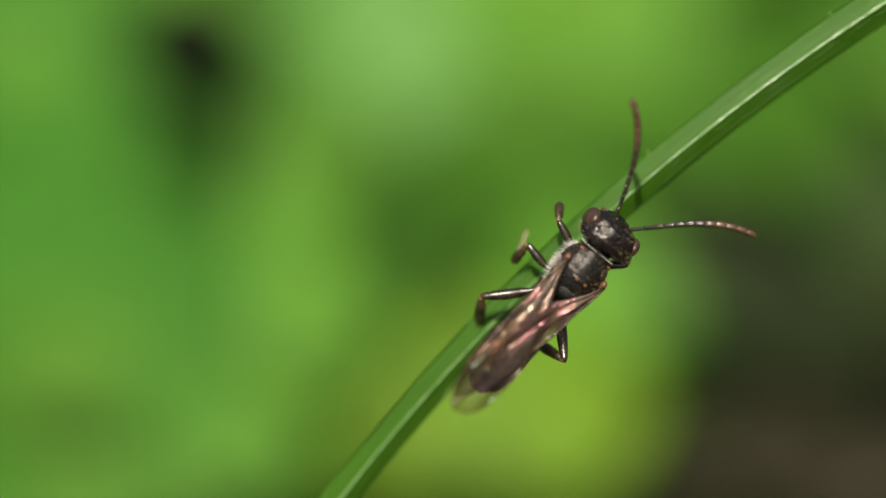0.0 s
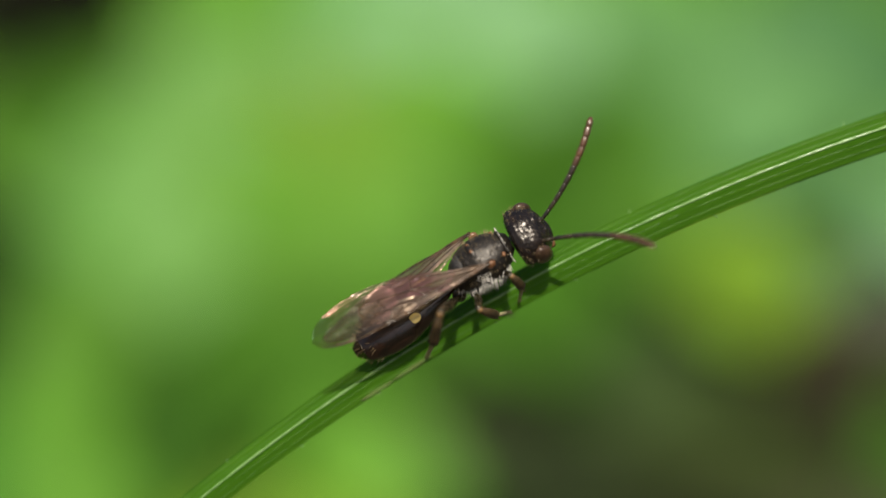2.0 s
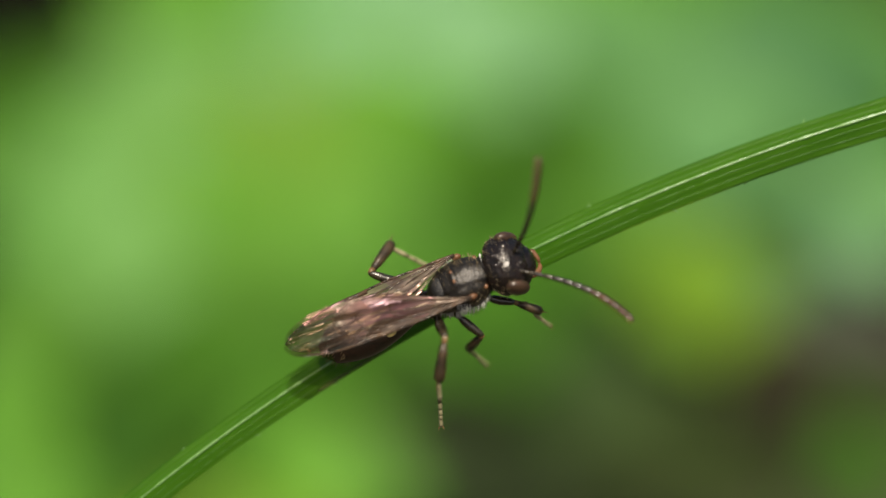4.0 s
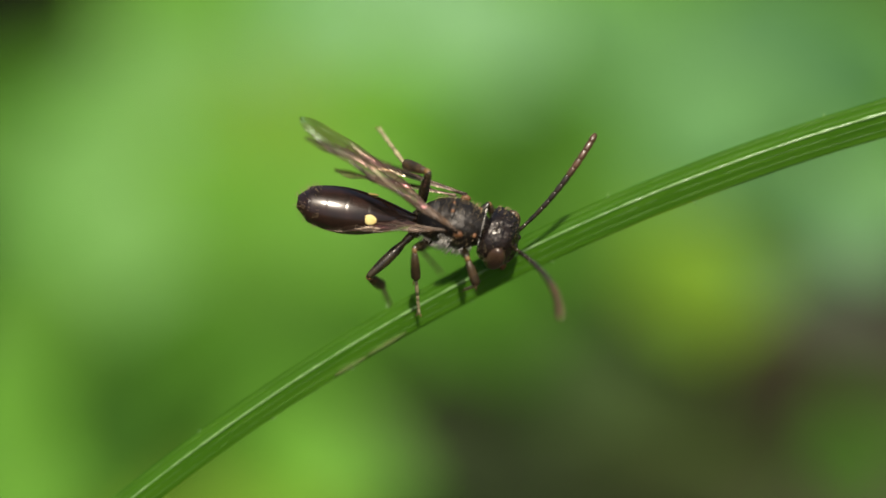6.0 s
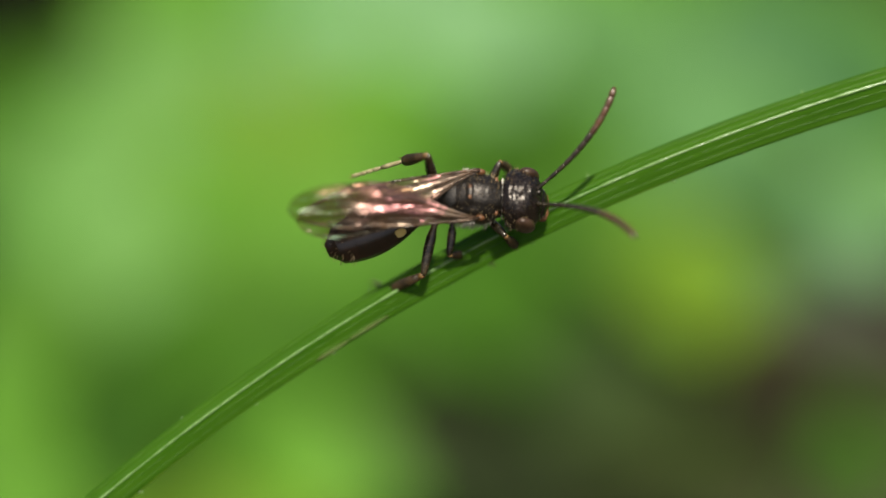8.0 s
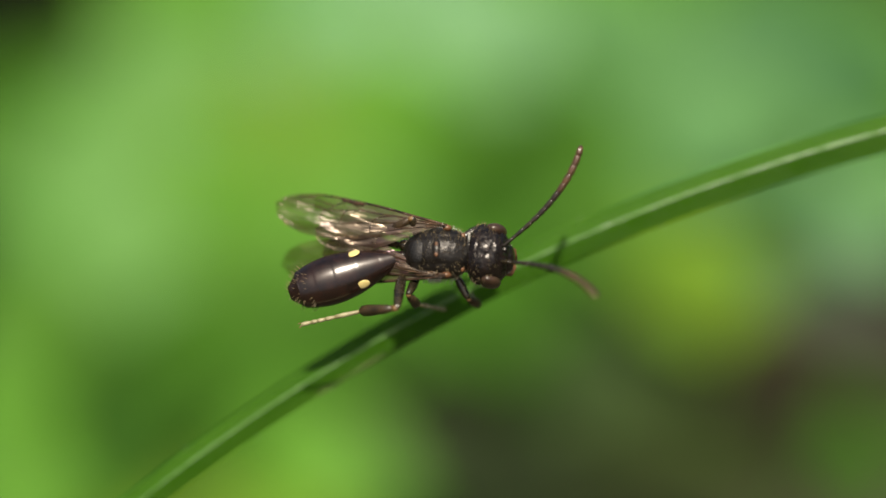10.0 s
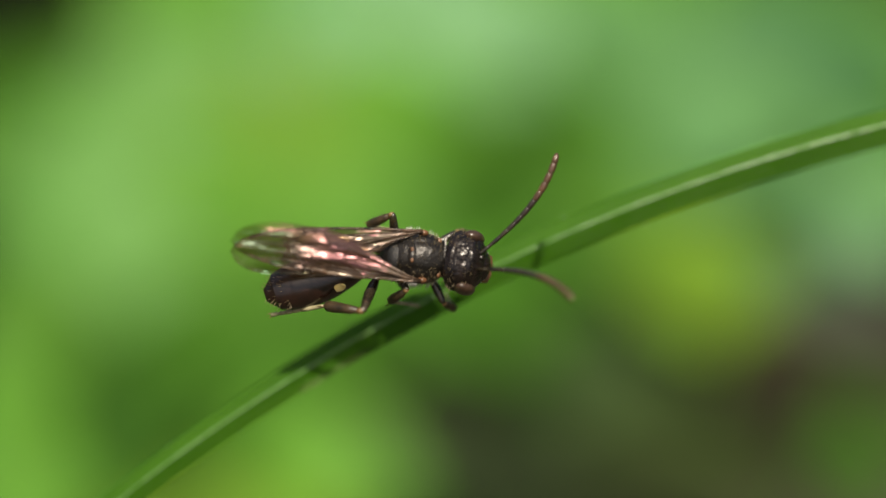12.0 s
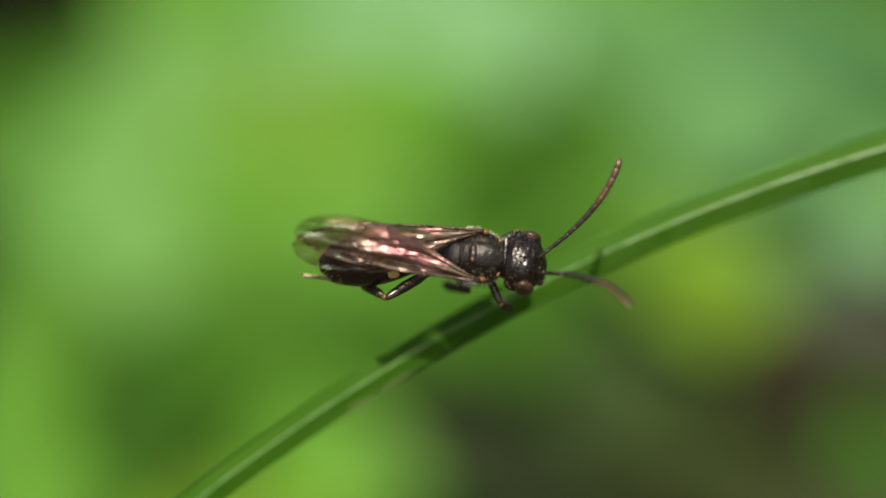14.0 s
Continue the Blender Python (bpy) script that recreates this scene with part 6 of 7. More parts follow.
    walk(part_of["hindwingR"], [
        (0, mm(-0.050, -0.660, 0.420, -15.6, -14.6, 158.6)),
        (0.25, mm(-0.050, -0.660, 0.420, -15.6, -14.7, 157.2)),
        (0.5, mm(-0.050, -0.660, 0.420, -15.8, -16.0, 159.4)),
        (0.75, mm(-0.050, -0.660, 0.420, -15.8, -16.0, 160.5)),
        (1, mm(-0.050, -0.660, 0.420, 5.9, -17.8, 176.2)),
        (1.2, mm(-0.050, -0.660, 0.420, 6.1, -18.2, 175.7)),
        (1.5, mm(-0.050, -0.660, 0.420, -20.5, 2.1, 173.3)),
        (2, mm(-0.050, -0.660, 0.420, -24.2, 1.0, 174.3)),
        (2.5, mm(-0.050, -0.660, 0.420, -29.4, 1.6, 176.7)),
        (2.7, mm(-0.050, -0.660, 0.420, -29.5, 1.2, 177.4)),
        (4.8, mm(-0.050, -0.660, 0.420, -16.2, -2.1, 172.4)),
        (5, mm(-0.050, -0.660, 0.420, 8.2, -1.9, 173.7)),
        (5.5, mm(-0.050, -0.660, 0.420, -16.3, 7.4, 158.7)),
        (6, mm(-0.050, -0.660, 0.420, 20.7, 11.1, -173.2)),
        (6.5, mm(-0.050, -0.660, 0.420, -45.9, 10.0, -161.0)),
        (6.8, mm(-0.050, -0.660, 0.420, -7.4, -11.7, 175.1)),
        (7, mm(-0.050, -0.660, 0.420, 5.7, 2.1, -160.9)),
        (7.2, mm(-0.050, -0.660, 0.420, 5.4, -7.9, -150.4)),
        (7.5, mm(-0.050, -0.660, 0.420, 44.1, -1.0, -177.3)),
        (7.6, mm(-0.050, -0.660, 0.420, -16.6, -3.5, -166.1)),
        (7.7, mm(-0.050, -0.660, 0.420, -51.3, -3.1, -168.1)),
        (7.8, mm(-0.050, -0.660, 0.420, -39.4, -3.5, -169.8)),
        (8, mm(-0.050, -0.660, 0.420, -33.9, -5.9, -178.9)),
        (10.3, mm(-0.050, -0.660, 0.420, -20.6, 29.6, 172.4)),
        (10.5, mm(-0.050, -0.660, 0.420, -16.1, 0.9, 169.6)),
        (10.7, mm(-0.050, -0.660, 0.420, -19.6, 25.7, 171.3)),
        (11, mm(-0.050, -0.660, 0.420, -26.0, -5.0, 170.9)),
        (11.5, mm(-0.050, -0.660, 0.420, -26.0, -4.9, 170.9)),
        (12, mm(-0.050, -0.660, 0.420, -26.0, -5.0, 171.4)),
        (12.5, mm(-0.050, -0.660, 0.420, -25.9, -4.3, 170.1)),
        (13, mm(-0.050, -0.660, 0.420, -26.0, -4.8, 172.8)),
        (13.5, mm(-0.050, -0.660, 0.420, -26.0, -4.8, 172.4)),
        (14, mm(-0.050, -0.660, 0.420, -26.0, -5.1, 170.8))])
    walk(part_of["antennaR"], [
        (0, mm(1.864, -0.158, 0.082, 19.6, -17.4, -49.9)),
        (0.25, mm(1.864, -0.161, 0.095, 19.6, -17.0, -50.5)),
        (0.5, mm(1.873, -0.097, 0.097, 19.4, -16.7, -50.8)),
        (0.75, mm(1.873, -0.101, 0.094, 18.5, -15.8, -50.8)),
        (1, mm(1.825, -0.317, 0.096, -2.3, 2.5, -42.1)),
        (1.2, mm(1.826, -0.314, 0.097, -1.8, 2.0, -42.0)),
        (1.5, mm(1.718, -0.536, 0.062, 7.3, -6.5, -48.6)),
        (2, mm(1.703, -0.555, 0.080, 2.2, -2.1, -46.4)),
        (2.5, mm(1.696, -0.570, 0.034, -10.3, 7.5, -54.3)),
        (2.7, mm(1.697, -0.564, 0.029, -11.1, 8.3, -53.5)),
        (4.8, mm(1.632, -0.327, 0.676, 10.8, -9.5, -49.3)),
        (5, mm(1.809, -0.302, 0.314, 23.5, -18.5, -53.9)),
        (5.5, mm(1.843, -0.257, 0.090, 31.9, -18.6, -62.9)),
        (6, mm(1.816, -0.326, 0.022, 32.5, -19.8, -62.1)),
        (6.5, mm(1.849, -0.236, 0.112, 25.5, -17.6, -57.6)),
        (6.8, mm(1.845, -0.250, 0.125, 12.7, -33.1, -22.4)),
        (7, mm(1.845, -0.250, 0.125, 12.8, -33.1, -22.6)),
        (7.2, mm(1.845, -0.251, 0.126, 12.9, -33.1, -22.8)),
        (7.5, mm(1.847, -0.243, 0.114, 2.8, -42.3, -4.1)),
        (7.6, mm(1.847, -0.243, 0.114, 2.8, -42.3, -4.1)),
        (7.7, mm(1.795, -0.247, 0.426, 18.9, -36.0, -30.1)),
        (7.8, mm(1.794, -0.248, 0.427, 19.0, -36.0, -30.3)),
        (8, mm(1.796, -0.248, 0.421, 18.5, -35.4, -30.0)),
        (10.3, mm(1.774, -0.277, 0.459, 18.1, -39.1, -27.5)),
        (10.5, mm(1.773, -0.278, 0.460, 18.3, -39.2, -27.6)),
        (10.7, mm(1.771, -0.278, 0.466, 18.7, -39.8, -27.8)),
        (11, mm(1.738, -0.301, 0.520, 16.8, -41.1, -24.7)),
        (11.5, mm(1.752, -0.276, 0.511, 12.5, -38.9, -19.4)),
        (12, mm(1.770, -0.321, 0.428, 14.4, -40.6, -21.5)),
        (12.5, mm(1.751, -0.174, 0.567, 8.7, -44.0, -12.3)),
        (13, mm(1.749, -0.348, 0.456, 14.8, -40.3, -22.3)),
        (13.5, mm(1.746, -0.349, 0.462, 17.4, -41.0, -25.6)),
        (14, mm(1.741, -0.371, 0.451, 16.2, -42.5, -23.2))])
    walk(part_of["legR1"], [
        (0, mm(0.450, -0.360, -0.520, -166.2, -12.7, -48.6)),
        (0.25, mm(0.450, -0.360, -0.520, -166.4, -12.1, -48.0)),
        (0.5, mm(0.450, -0.360, -0.520, -167.8, -22.1, -43.3)),
        (0.75, mm(0.450, -0.360, -0.520, -167.9, -22.9, -43.1)),
        (1, mm(0.450, -0.360, -0.520, -142.0, -52.9, -73.9)),
        (1.2, mm(0.450, -0.360, -0.520, -142.4, -53.5, -73.4)),
        (1.5, mm(0.450, -0.360, -0.520, -166.2, -15.4, -59.6)),
        (2, mm(0.450, -0.360, -0.520, -165.7, -34.5, -80.4)),
        (2.25, mm(0.450, -0.360, -0.520, 147.9, -14.0, -40.6)),
        (2.5, mm(0.450, -0.360, -0.520, 120.3, 23.8, -23.6)),
        (2.7, mm(0.450, -0.360, -0.520, 120.4, 24.4, -22.9)),
        (3.75, mm(0.450, -0.360, -0.520, 156.2, 16.2, -27.6)),
        (4.8, mm(0.450, -0.360, -0.520, -168.4, 12.1, -36.3)),
        (5, mm(0.450, -0.360, -0.520, -167.1, -15.8, -45.6)),
        (5.5, mm(0.450, -0.360, -0.520, -166.1, -32.0, -71.7)),
        (6, mm(0.450, -0.360, -0.520, -158.7, -34.3, -74.4)),
        (6.5, mm(0.450, -0.360, -0.520, 178.7, -45.5, -57.9)),
        (6.8, mm(0.450, -0.360, -0.520, 170.5, 8.4, -31.1)),
        (7, mm(0.450, -0.360, -0.520, 170.6, 8.4, -31.1)),
        (7.2, mm(0.450, -0.360, -0.520, 170.9, 8.4, -31.0)),
        (7.5, mm(0.450, -0.360, -0.520, -165.5, -15.9, -66.0)),
        (7.6, mm(0.450, -0.360, -0.520, -165.5, -15.9, -66.0)),
        (7.7, mm(0.450, -0.360, -0.520, -165.7, -21.3, -50.3)),
        (7.8, mm(0.450, -0.360, -0.520, -165.7, -21.3, -50.3)),
        (8, mm(0.450, -0.360, -0.520, -165.8, -21.2, -50.3)),
        (10.3, mm(0.450, -0.360, -0.520, -161.9, 6.8, -61.4)),
        (10.5, mm(0.450, -0.360, -0.520, -162.0, 6.7, -61.3)),
        (10.7, mm(0.450, -0.360, -0.520, -162.0, 6.4, -61.2)),
        (11, mm(0.450, -0.360, -0.520, -161.0, 5.3, -67.2)),
        (11.5, mm(0.450, -0.360, -0.520, -161.9, 4.0, -62.6)),
        (12, mm(0.450, -0.360, -0.520, -162.1, 5.3, -61.4)),
        (12.5, mm(0.450, -0.360, -0.520, -162.4, -3.8, -63.2)),
        (13, mm(0.450, -0.360, -0.520, -161.7, 5.0, -63.6)),
        (13.5, mm(0.450, -0.360, -0.520, -161.5, 4.7, -64.6)),
        (14, mm(0.450, -0.360, -0.520, -161.8, 4.3, -63.0))])
    walk(part_of["tibiaR1"], [
        (0, mm(1.000, 0.000, 0.000, -0.0, -86.2, 0.0)),
        (0.25, mm(1.000, -0.000, 0.000, 0.0, -85.5, 0.0)),
        (0.5, mm(1.000, -0.000, 0.000, -180.0, -85.8, 180.0)),
        (0.75, mm(1.000, -0.000, 0.000, -180.0, -85.1, 180.0)),
        (1, mm(1.000, 0.000, 0.000, -0.0, -65.9, -0.0)),
        (1.2, mm(1.000, -0.000, 0.000, -0.0, -65.7, 0.0)),
        (1.5, mm(1.000, 0.000, 0.000, -0.0, -80.1, 0.0)),
        (2, mm(1.000, -0.000, -0.000, -180.0, -44.9, 180.0)),
        (2.25, mm(1.000, 0.000, 0.000, 0.0, -69.3, -0.0)),
        (2.5, mm(1.000, 0.000, 0.000, 0.0, -3.4, 0.0)),
        (2.7, mm(1.000, -0.000, -0.000, -0.0, -3.4, -0.0)),
        (4.8, mm(1.000, -0.000, 0.000, 0.0, -59.3, 0.0)),
        (5, mm(1.000, -0.000, 0.000, 0.0, -88.5, -0.0)),
        (5.5, mm(1.000, 0.000, 0.000, -180.0, -68.5, 180.0)),
        (6, mm(1.000, -0.000, 0.000, 0.0, -83.7, 0.0)),
        (6.5, mm(1.000, 0.000, 0.000, -180.0, -84.3, -180.0)),
        (6.8, mm(1.000, -0.000, 0.000, 0.0, -85.0, -0.0)),
        (7, mm(1.000, 0.000, 0.000, -0.0, -85.0, 0.0)),
        (7.2, mm(1.000, -0.000, 0.000, 0.0, -85.0, -0.0)),
        (7.5, mm(1.000, 0.000, 0.000, -180.0, -82.3, 180.0)),
        (7.6, mm(1.000, 0.000, 0.000, -180.0, -82.3, 180.0)),
        (7.7, mm(1.000, 0.000, 0.000, 180.0, -85.1, 180.0)),
        (7.8, mm(1.000, -0.000, 0.000, -180.0, -85.1, 180.0)),
        (8, mm(1.000, 0.000, -0.000, 180.0, -85.2, 180.0)),
        (10.3, mm(1.000, 0.000, 0.000, 0.0, -70.9, -0.0)),
        (10.5, mm(1.000, 0.000, 0.000, 0.0, -70.9, -0.0)),
        (10.7, mm(1.000, -0.000, -0.000, -0.0, -71.2, 0.0)),
        (11, mm(1.000, 0.000, 0.000, -0.0, -74.1, 0.0)),
        (11.5, mm(1.000, -0.000, -0.000, 0.0, -73.9, 0.0)),
        (12, mm(1.000, 0.000, 0.000, 0.0, -72.4, -0.0)),
        (12.5, mm(1.000, -0.000, 0.000, 0.0, -81.6, 0.0)),
        (13, mm(1.000, -0.000, 0.000, -0.0, -73.3, 0.0)),
        (13.5, mm(1.000, 0.000, 0.000, -0.0, -73.9, -0.0)),
        (14, mm(1.000, 0.000, 0.000, 0.0, -73.8, -0.0))])
    walk(part_of["tarsusR1"], [
        (0, mm(1.060, 0.000, 0.898, -175.0, -47.8, 173.3)),
        (0.25, mm(1.071, 0.000, 0.897, -175.3, -48.5, 173.7)),
        (0.5, mm(0.934, -0.000, 0.898, 179.5, -39.8, -179.2)),
        (0.75, mm(0.923, 0.000, 0.897, 179.3, -39.1, -178.9)),
        (1, mm(1.368, 0.000, 0.821, -179.6, -2.0, 169.8)),
        (1.2, mm(1.370, -0.000, 0.820, -179.7, -1.7, 170.4)),
        (1.5, mm(1.155, 0.000, 0.886, -171.1, -43.1, 167.2)),
        (2, mm(0.362, -0.000, 0.635, -172.9, -23.1, 162.4)),
        (2.167, mm(0.874, -0.000, 0.441, 173.8, -81.2, 162.5)),
        (2.333, mm(1.386, -0.000, 0.247, -3.4, -40.6, -32.4)),
        (2.5, mm(1.898, 0.000, 0.053, -14.5, 16.8, -41.7)),
        (2.7, mm(1.898, 0.000, 0.053, -14.4, 16.8, -41.5)),
        (3.75, mm(1.679, 0.000, 0.413, 6.2, -42.7, -27.0)),
        (4.8, mm(1.460, -0.000, 0.774, 177.9, -74.7, -177.9)),
        (5, mm(1.023, -0.000, 0.900, -178.1, -45.5, 177.3)),
        (5.5, mm(0.671, 0.000, 0.838, 171.2, -20.1, -155.8)),
        (6, mm(1.099, -0.000, 0.894, -173.5, -21.6, 162.8)),
        (6.5, mm(0.911, 0.000, 0.896, 179.6, -14.6, -178.4)),
        (6.8, mm(1.079, -0.000, 0.897, 131.9, -60.2, -127.9)),
        (7, mm(1.079, -0.000, 0.897, 131.9, -60.3, -128.0)),
        (7.2, mm(1.078, -0.000, 0.897, 132.1, -60.5, -128.2)),
        (7.5, mm(0.880, 0.000, 0.892, -168.3, -41.6, 162.7)),
        (7.6, mm(0.880, 0.000, 0.892, -168.3, -41.6, 162.7)),
        (7.7, mm(0.923, 0.000, 0.897, -176.7, -39.1, 174.7)),
        (7.8, mm(0.923, -0.000, 0.897, -176.7, -39.1, 174.7)),
        (8, mm(0.925, 0.000, 0.897, -176.7, -39.2, 174.7)),
        (10.3, mm(1.295, -0.000, 0.850, -146.9, -60.6, 143.2)),
        (10.5, mm(1.294, -0.000, 0.851, -147.0, -60.6, 143.3)),
        (10.7, mm(1.290, 0.000, 0.852, -147.7, -60.4, 144.0)),
        (11, mm(1.246, 0.000, 0.866, -144.3, -57.1, 139.4)),
        (11.5, mm(1.249, -0.000, 0.865, -149.9, -58.1, 145.6)),
        (12, mm(1.273, 0.000, 0.858, -149.1, -59.5, 145.2)),
        (12.5, mm(1.132, -0.000, 0.890, -158.6, -51.7, 153.5)),
        (13, mm(1.259, -0.000, 0.862, -147.7, -58.4, 143.4)),
        (13.5, mm(1.249, 0.000, 0.865, -147.4, -57.7, 142.8)),
        (14, mm(1.252, 0.000, 0.864, -149.1, -58.1, 144.8))])
    walk(part_of["legR2"], [
        (0, mm(-0.500, -0.380, -0.580, 160.7, 54.7, -45.0)),
        (0.25, mm(-0.500, -0.380, -0.580, 160.7, 54.7, -45.0)),
        (0.5, mm(-0.500, -0.380, -0.580, 160.7, 54.7, -45.0)),
        (0.75, mm(-0.500, -0.380, -0.580, 160.7, 54.7, -45.0)),
        (0.875, mm(-0.500, -0.380, -0.580, 134.0, 32.6, -99.8)),
        (1, mm(-0.500, -0.380, -0.580, 135.8, 3.6, -135.1)),
        (1.2, mm(-0.500, -0.380, -0.580, 136.0, 2.7, -134.8)),
        (1.5, mm(-0.500, -0.380, -0.580, 175.7, -21.0, -131.8)),
        (2, mm(-0.500, -0.380, -0.580, -159.8, -20.8, -101.9)),
        (2.5, mm(-0.500, -0.380, -0.580, 170.2, -24.3, -84.5)),
        (2.7, mm(-0.500, -0.380, -0.580, 169.7, -23.9, -83.6)),
        (3.75, mm(-0.500, -0.380, -0.580, 158.4, 14.7, -64.5)),
        (4.8, mm(-0.500, -0.380, -0.580, 160.7, 54.7, -45.0)),
        (4.9, mm(-0.500, -0.380, -0.580, 163.9, 7.1, -72.1)),
        (5, mm(-0.500, -0.380, -0.580, -168.8, -32.8, -107.6)),
        (5.5, mm(-0.500, -0.380, -0.580, -168.0, -26.6, -101.8)),
        (6, mm(-0.500, -0.380, -0.580, -160.5, -32.3, -112.2)),
        (6.5, mm(-0.500, -0.380, -0.580, -160.8, -45.5, -109.8)),
        (6.8, mm(-0.500, -0.380, -0.580, 163.6, -18.3, -83.6)),
        (7, mm(-0.500, -0.380, -0.580, 163.6, -18.3, -83.6)),
        (7.2, mm(-0.500, -0.380, -0.580, 163.8, -18.2, -83.6)),
        (7.5, mm(-0.500, -0.380, -0.580, 176.3, -10.7, -73.6)),
        (7.6, mm(-0.500, -0.380, -0.580, 176.3, -10.7, -73.6)),
        (7.7, mm(-0.500, -0.380, -0.580, -151.9, 14.4, -95.0)),
        (7.8, mm(-0.500, -0.380, -0.580, -151.8, 14.6, -95.0)),
        (8, mm(-0.500, -0.380, -0.580, -152.4, 14.7, -95.2)),
        (10.3, mm(-0.500, -0.380, -0.580, -162.3, -38.4, -112.1)),
        (10.5, mm(-0.500, -0.380, -0.580, -162.1, -38.4, -112.2)),
        (10.7, mm(-0.500, -0.380, -0.580, -161.5, -38.3, -112.4)),
        (11, mm(-0.500, -0.380, -0.580, 153.1, -58.3, -81.4)),
        (11.5, mm(-0.500, -0.380, -0.580, 131.7, -54.9, -54.9)),
        (12, mm(-0.500, -0.380, -0.580, 133.6, -52.8, -60.5)),
        (12.5, mm(-0.500, -0.380, -0.580, 145.3, -58.1, -78.2)),
        (12.75, mm(-0.500, -0.380, -0.580, 144.1, -0.9, -65.5)),
        (13, mm(-0.500, -0.380, -0.580, 160.7, 54.7, -45.0)),
        (13.5, mm(-0.500, -0.380, -0.580, 160.7, 54.7, -45.0)),
        (14, mm(-0.500, -0.380, -0.580, 160.7, 54.7, -45.0))])
    walk(part_of["tibiaR2"], [
        (0, mm(1.150, 0.000, -0.000, 0.0, -79.2, -0.0)),
        (0.25, mm(1.150, 0.000, -0.000, 0.0, -79.2, -0.0)),
        (0.5, mm(1.150, 0.000, -0.000, 0.0, -79.2, -0.0)),
        (0.75, mm(1.150, 0.000, -0.000, 0.0, -79.2, -0.0)),
        (1, mm(1.150, 0.000, -0.000, 0.0, -68.4, -0.0)),
        (1.2, mm(1.150, 0.000, 0.000, -0.0, -69.3, -0.0)),
        (1.5, mm(1.150, 0.000, 0.000, -0.0, -85.0, -0.0)),
        (2, mm(1.150, -0.000, -0.000, -180.0, -48.1, 180.0)),
        (2.5, mm(1.150, 0.000, 0.000, 180.0, -70.2, -180.0)),
        (2.7, mm(1.150, 0.000, 0.000, 180.0, -70.2, -180.0)),
        (4.8, mm(1.150, 0.000, -0.000, 0.0, -79.2, -0.0)),
        (5, mm(1.150, -0.000, 0.000, 180.0, -52.1, 180.0)),
        (5.5, mm(1.150, -0.000, -0.000, 180.0, -64.3, 180.0)),
        (6, mm(1.150, 0.000, 0.000, 180.0, -69.8, -180.0)),
        (6.5, mm(1.150, 0.000, 0.000, 180.0, -58.3, -180.0)),
        (6.8, mm(1.150, 0.000, 0.000, -180.0, -71.2, 180.0)),
        (7, mm(1.150, 0.000, 0.000, -180.0, -71.1, 180.0)),
        (7.2, mm(1.150, 0.000, -0.000, -180.0, -70.9, 180.0)),
        (7.5, mm(1.150, 0.000, -0.000, 180.0, -86.8, 180.0)),
        (7.6, mm(1.150, 0.000, -0.000, 180.0, -86.8, 180.0)),
        (7.7, mm(1.150, 0.000, -0.000, 180.0, -88.1, -180.0)),
        (7.8, mm(1.150, -0.000, 0.000, -180.0, -88.0, 180.0)),
        (8, mm(1.150, 0.000, -0.000, 180.0, -87.8, -180.0)),
        (10.3, mm(1.150, 0.000, 0.000, -180.0, -55.4, 180.0)),
        (10.5, mm(1.150, 0.000, 0.000, -180.0, -55.3, -180.0)),
        (10.7, mm(1.150, 0.000, -0.000, 180.0, -55.4, -180.0)),
        (11, mm(1.150, 0.000, 0.000, -180.0, -51.5, 180.0)),
        (11.5, mm(1.150, 0.000, -0.000, 180.0, -49.6, 180.0)),
        (12, mm(1.150, -0.000, 0.000, 180.0, -45.4, -180.0)),
        (12.5, mm(1.150, 0.000, -0.000, 180.0, -51.2, 180.0)),
        (13, mm(1.150, 0.000, -0.000, 0.0, -79.2, -0.0)),
        (13.5, mm(1.150, 0.000, -0.000, 0.0, -79.2, -0.0)),
        (14, mm(1.150, 0.000, -0.000, 0.0, -79.2, -0.0))])
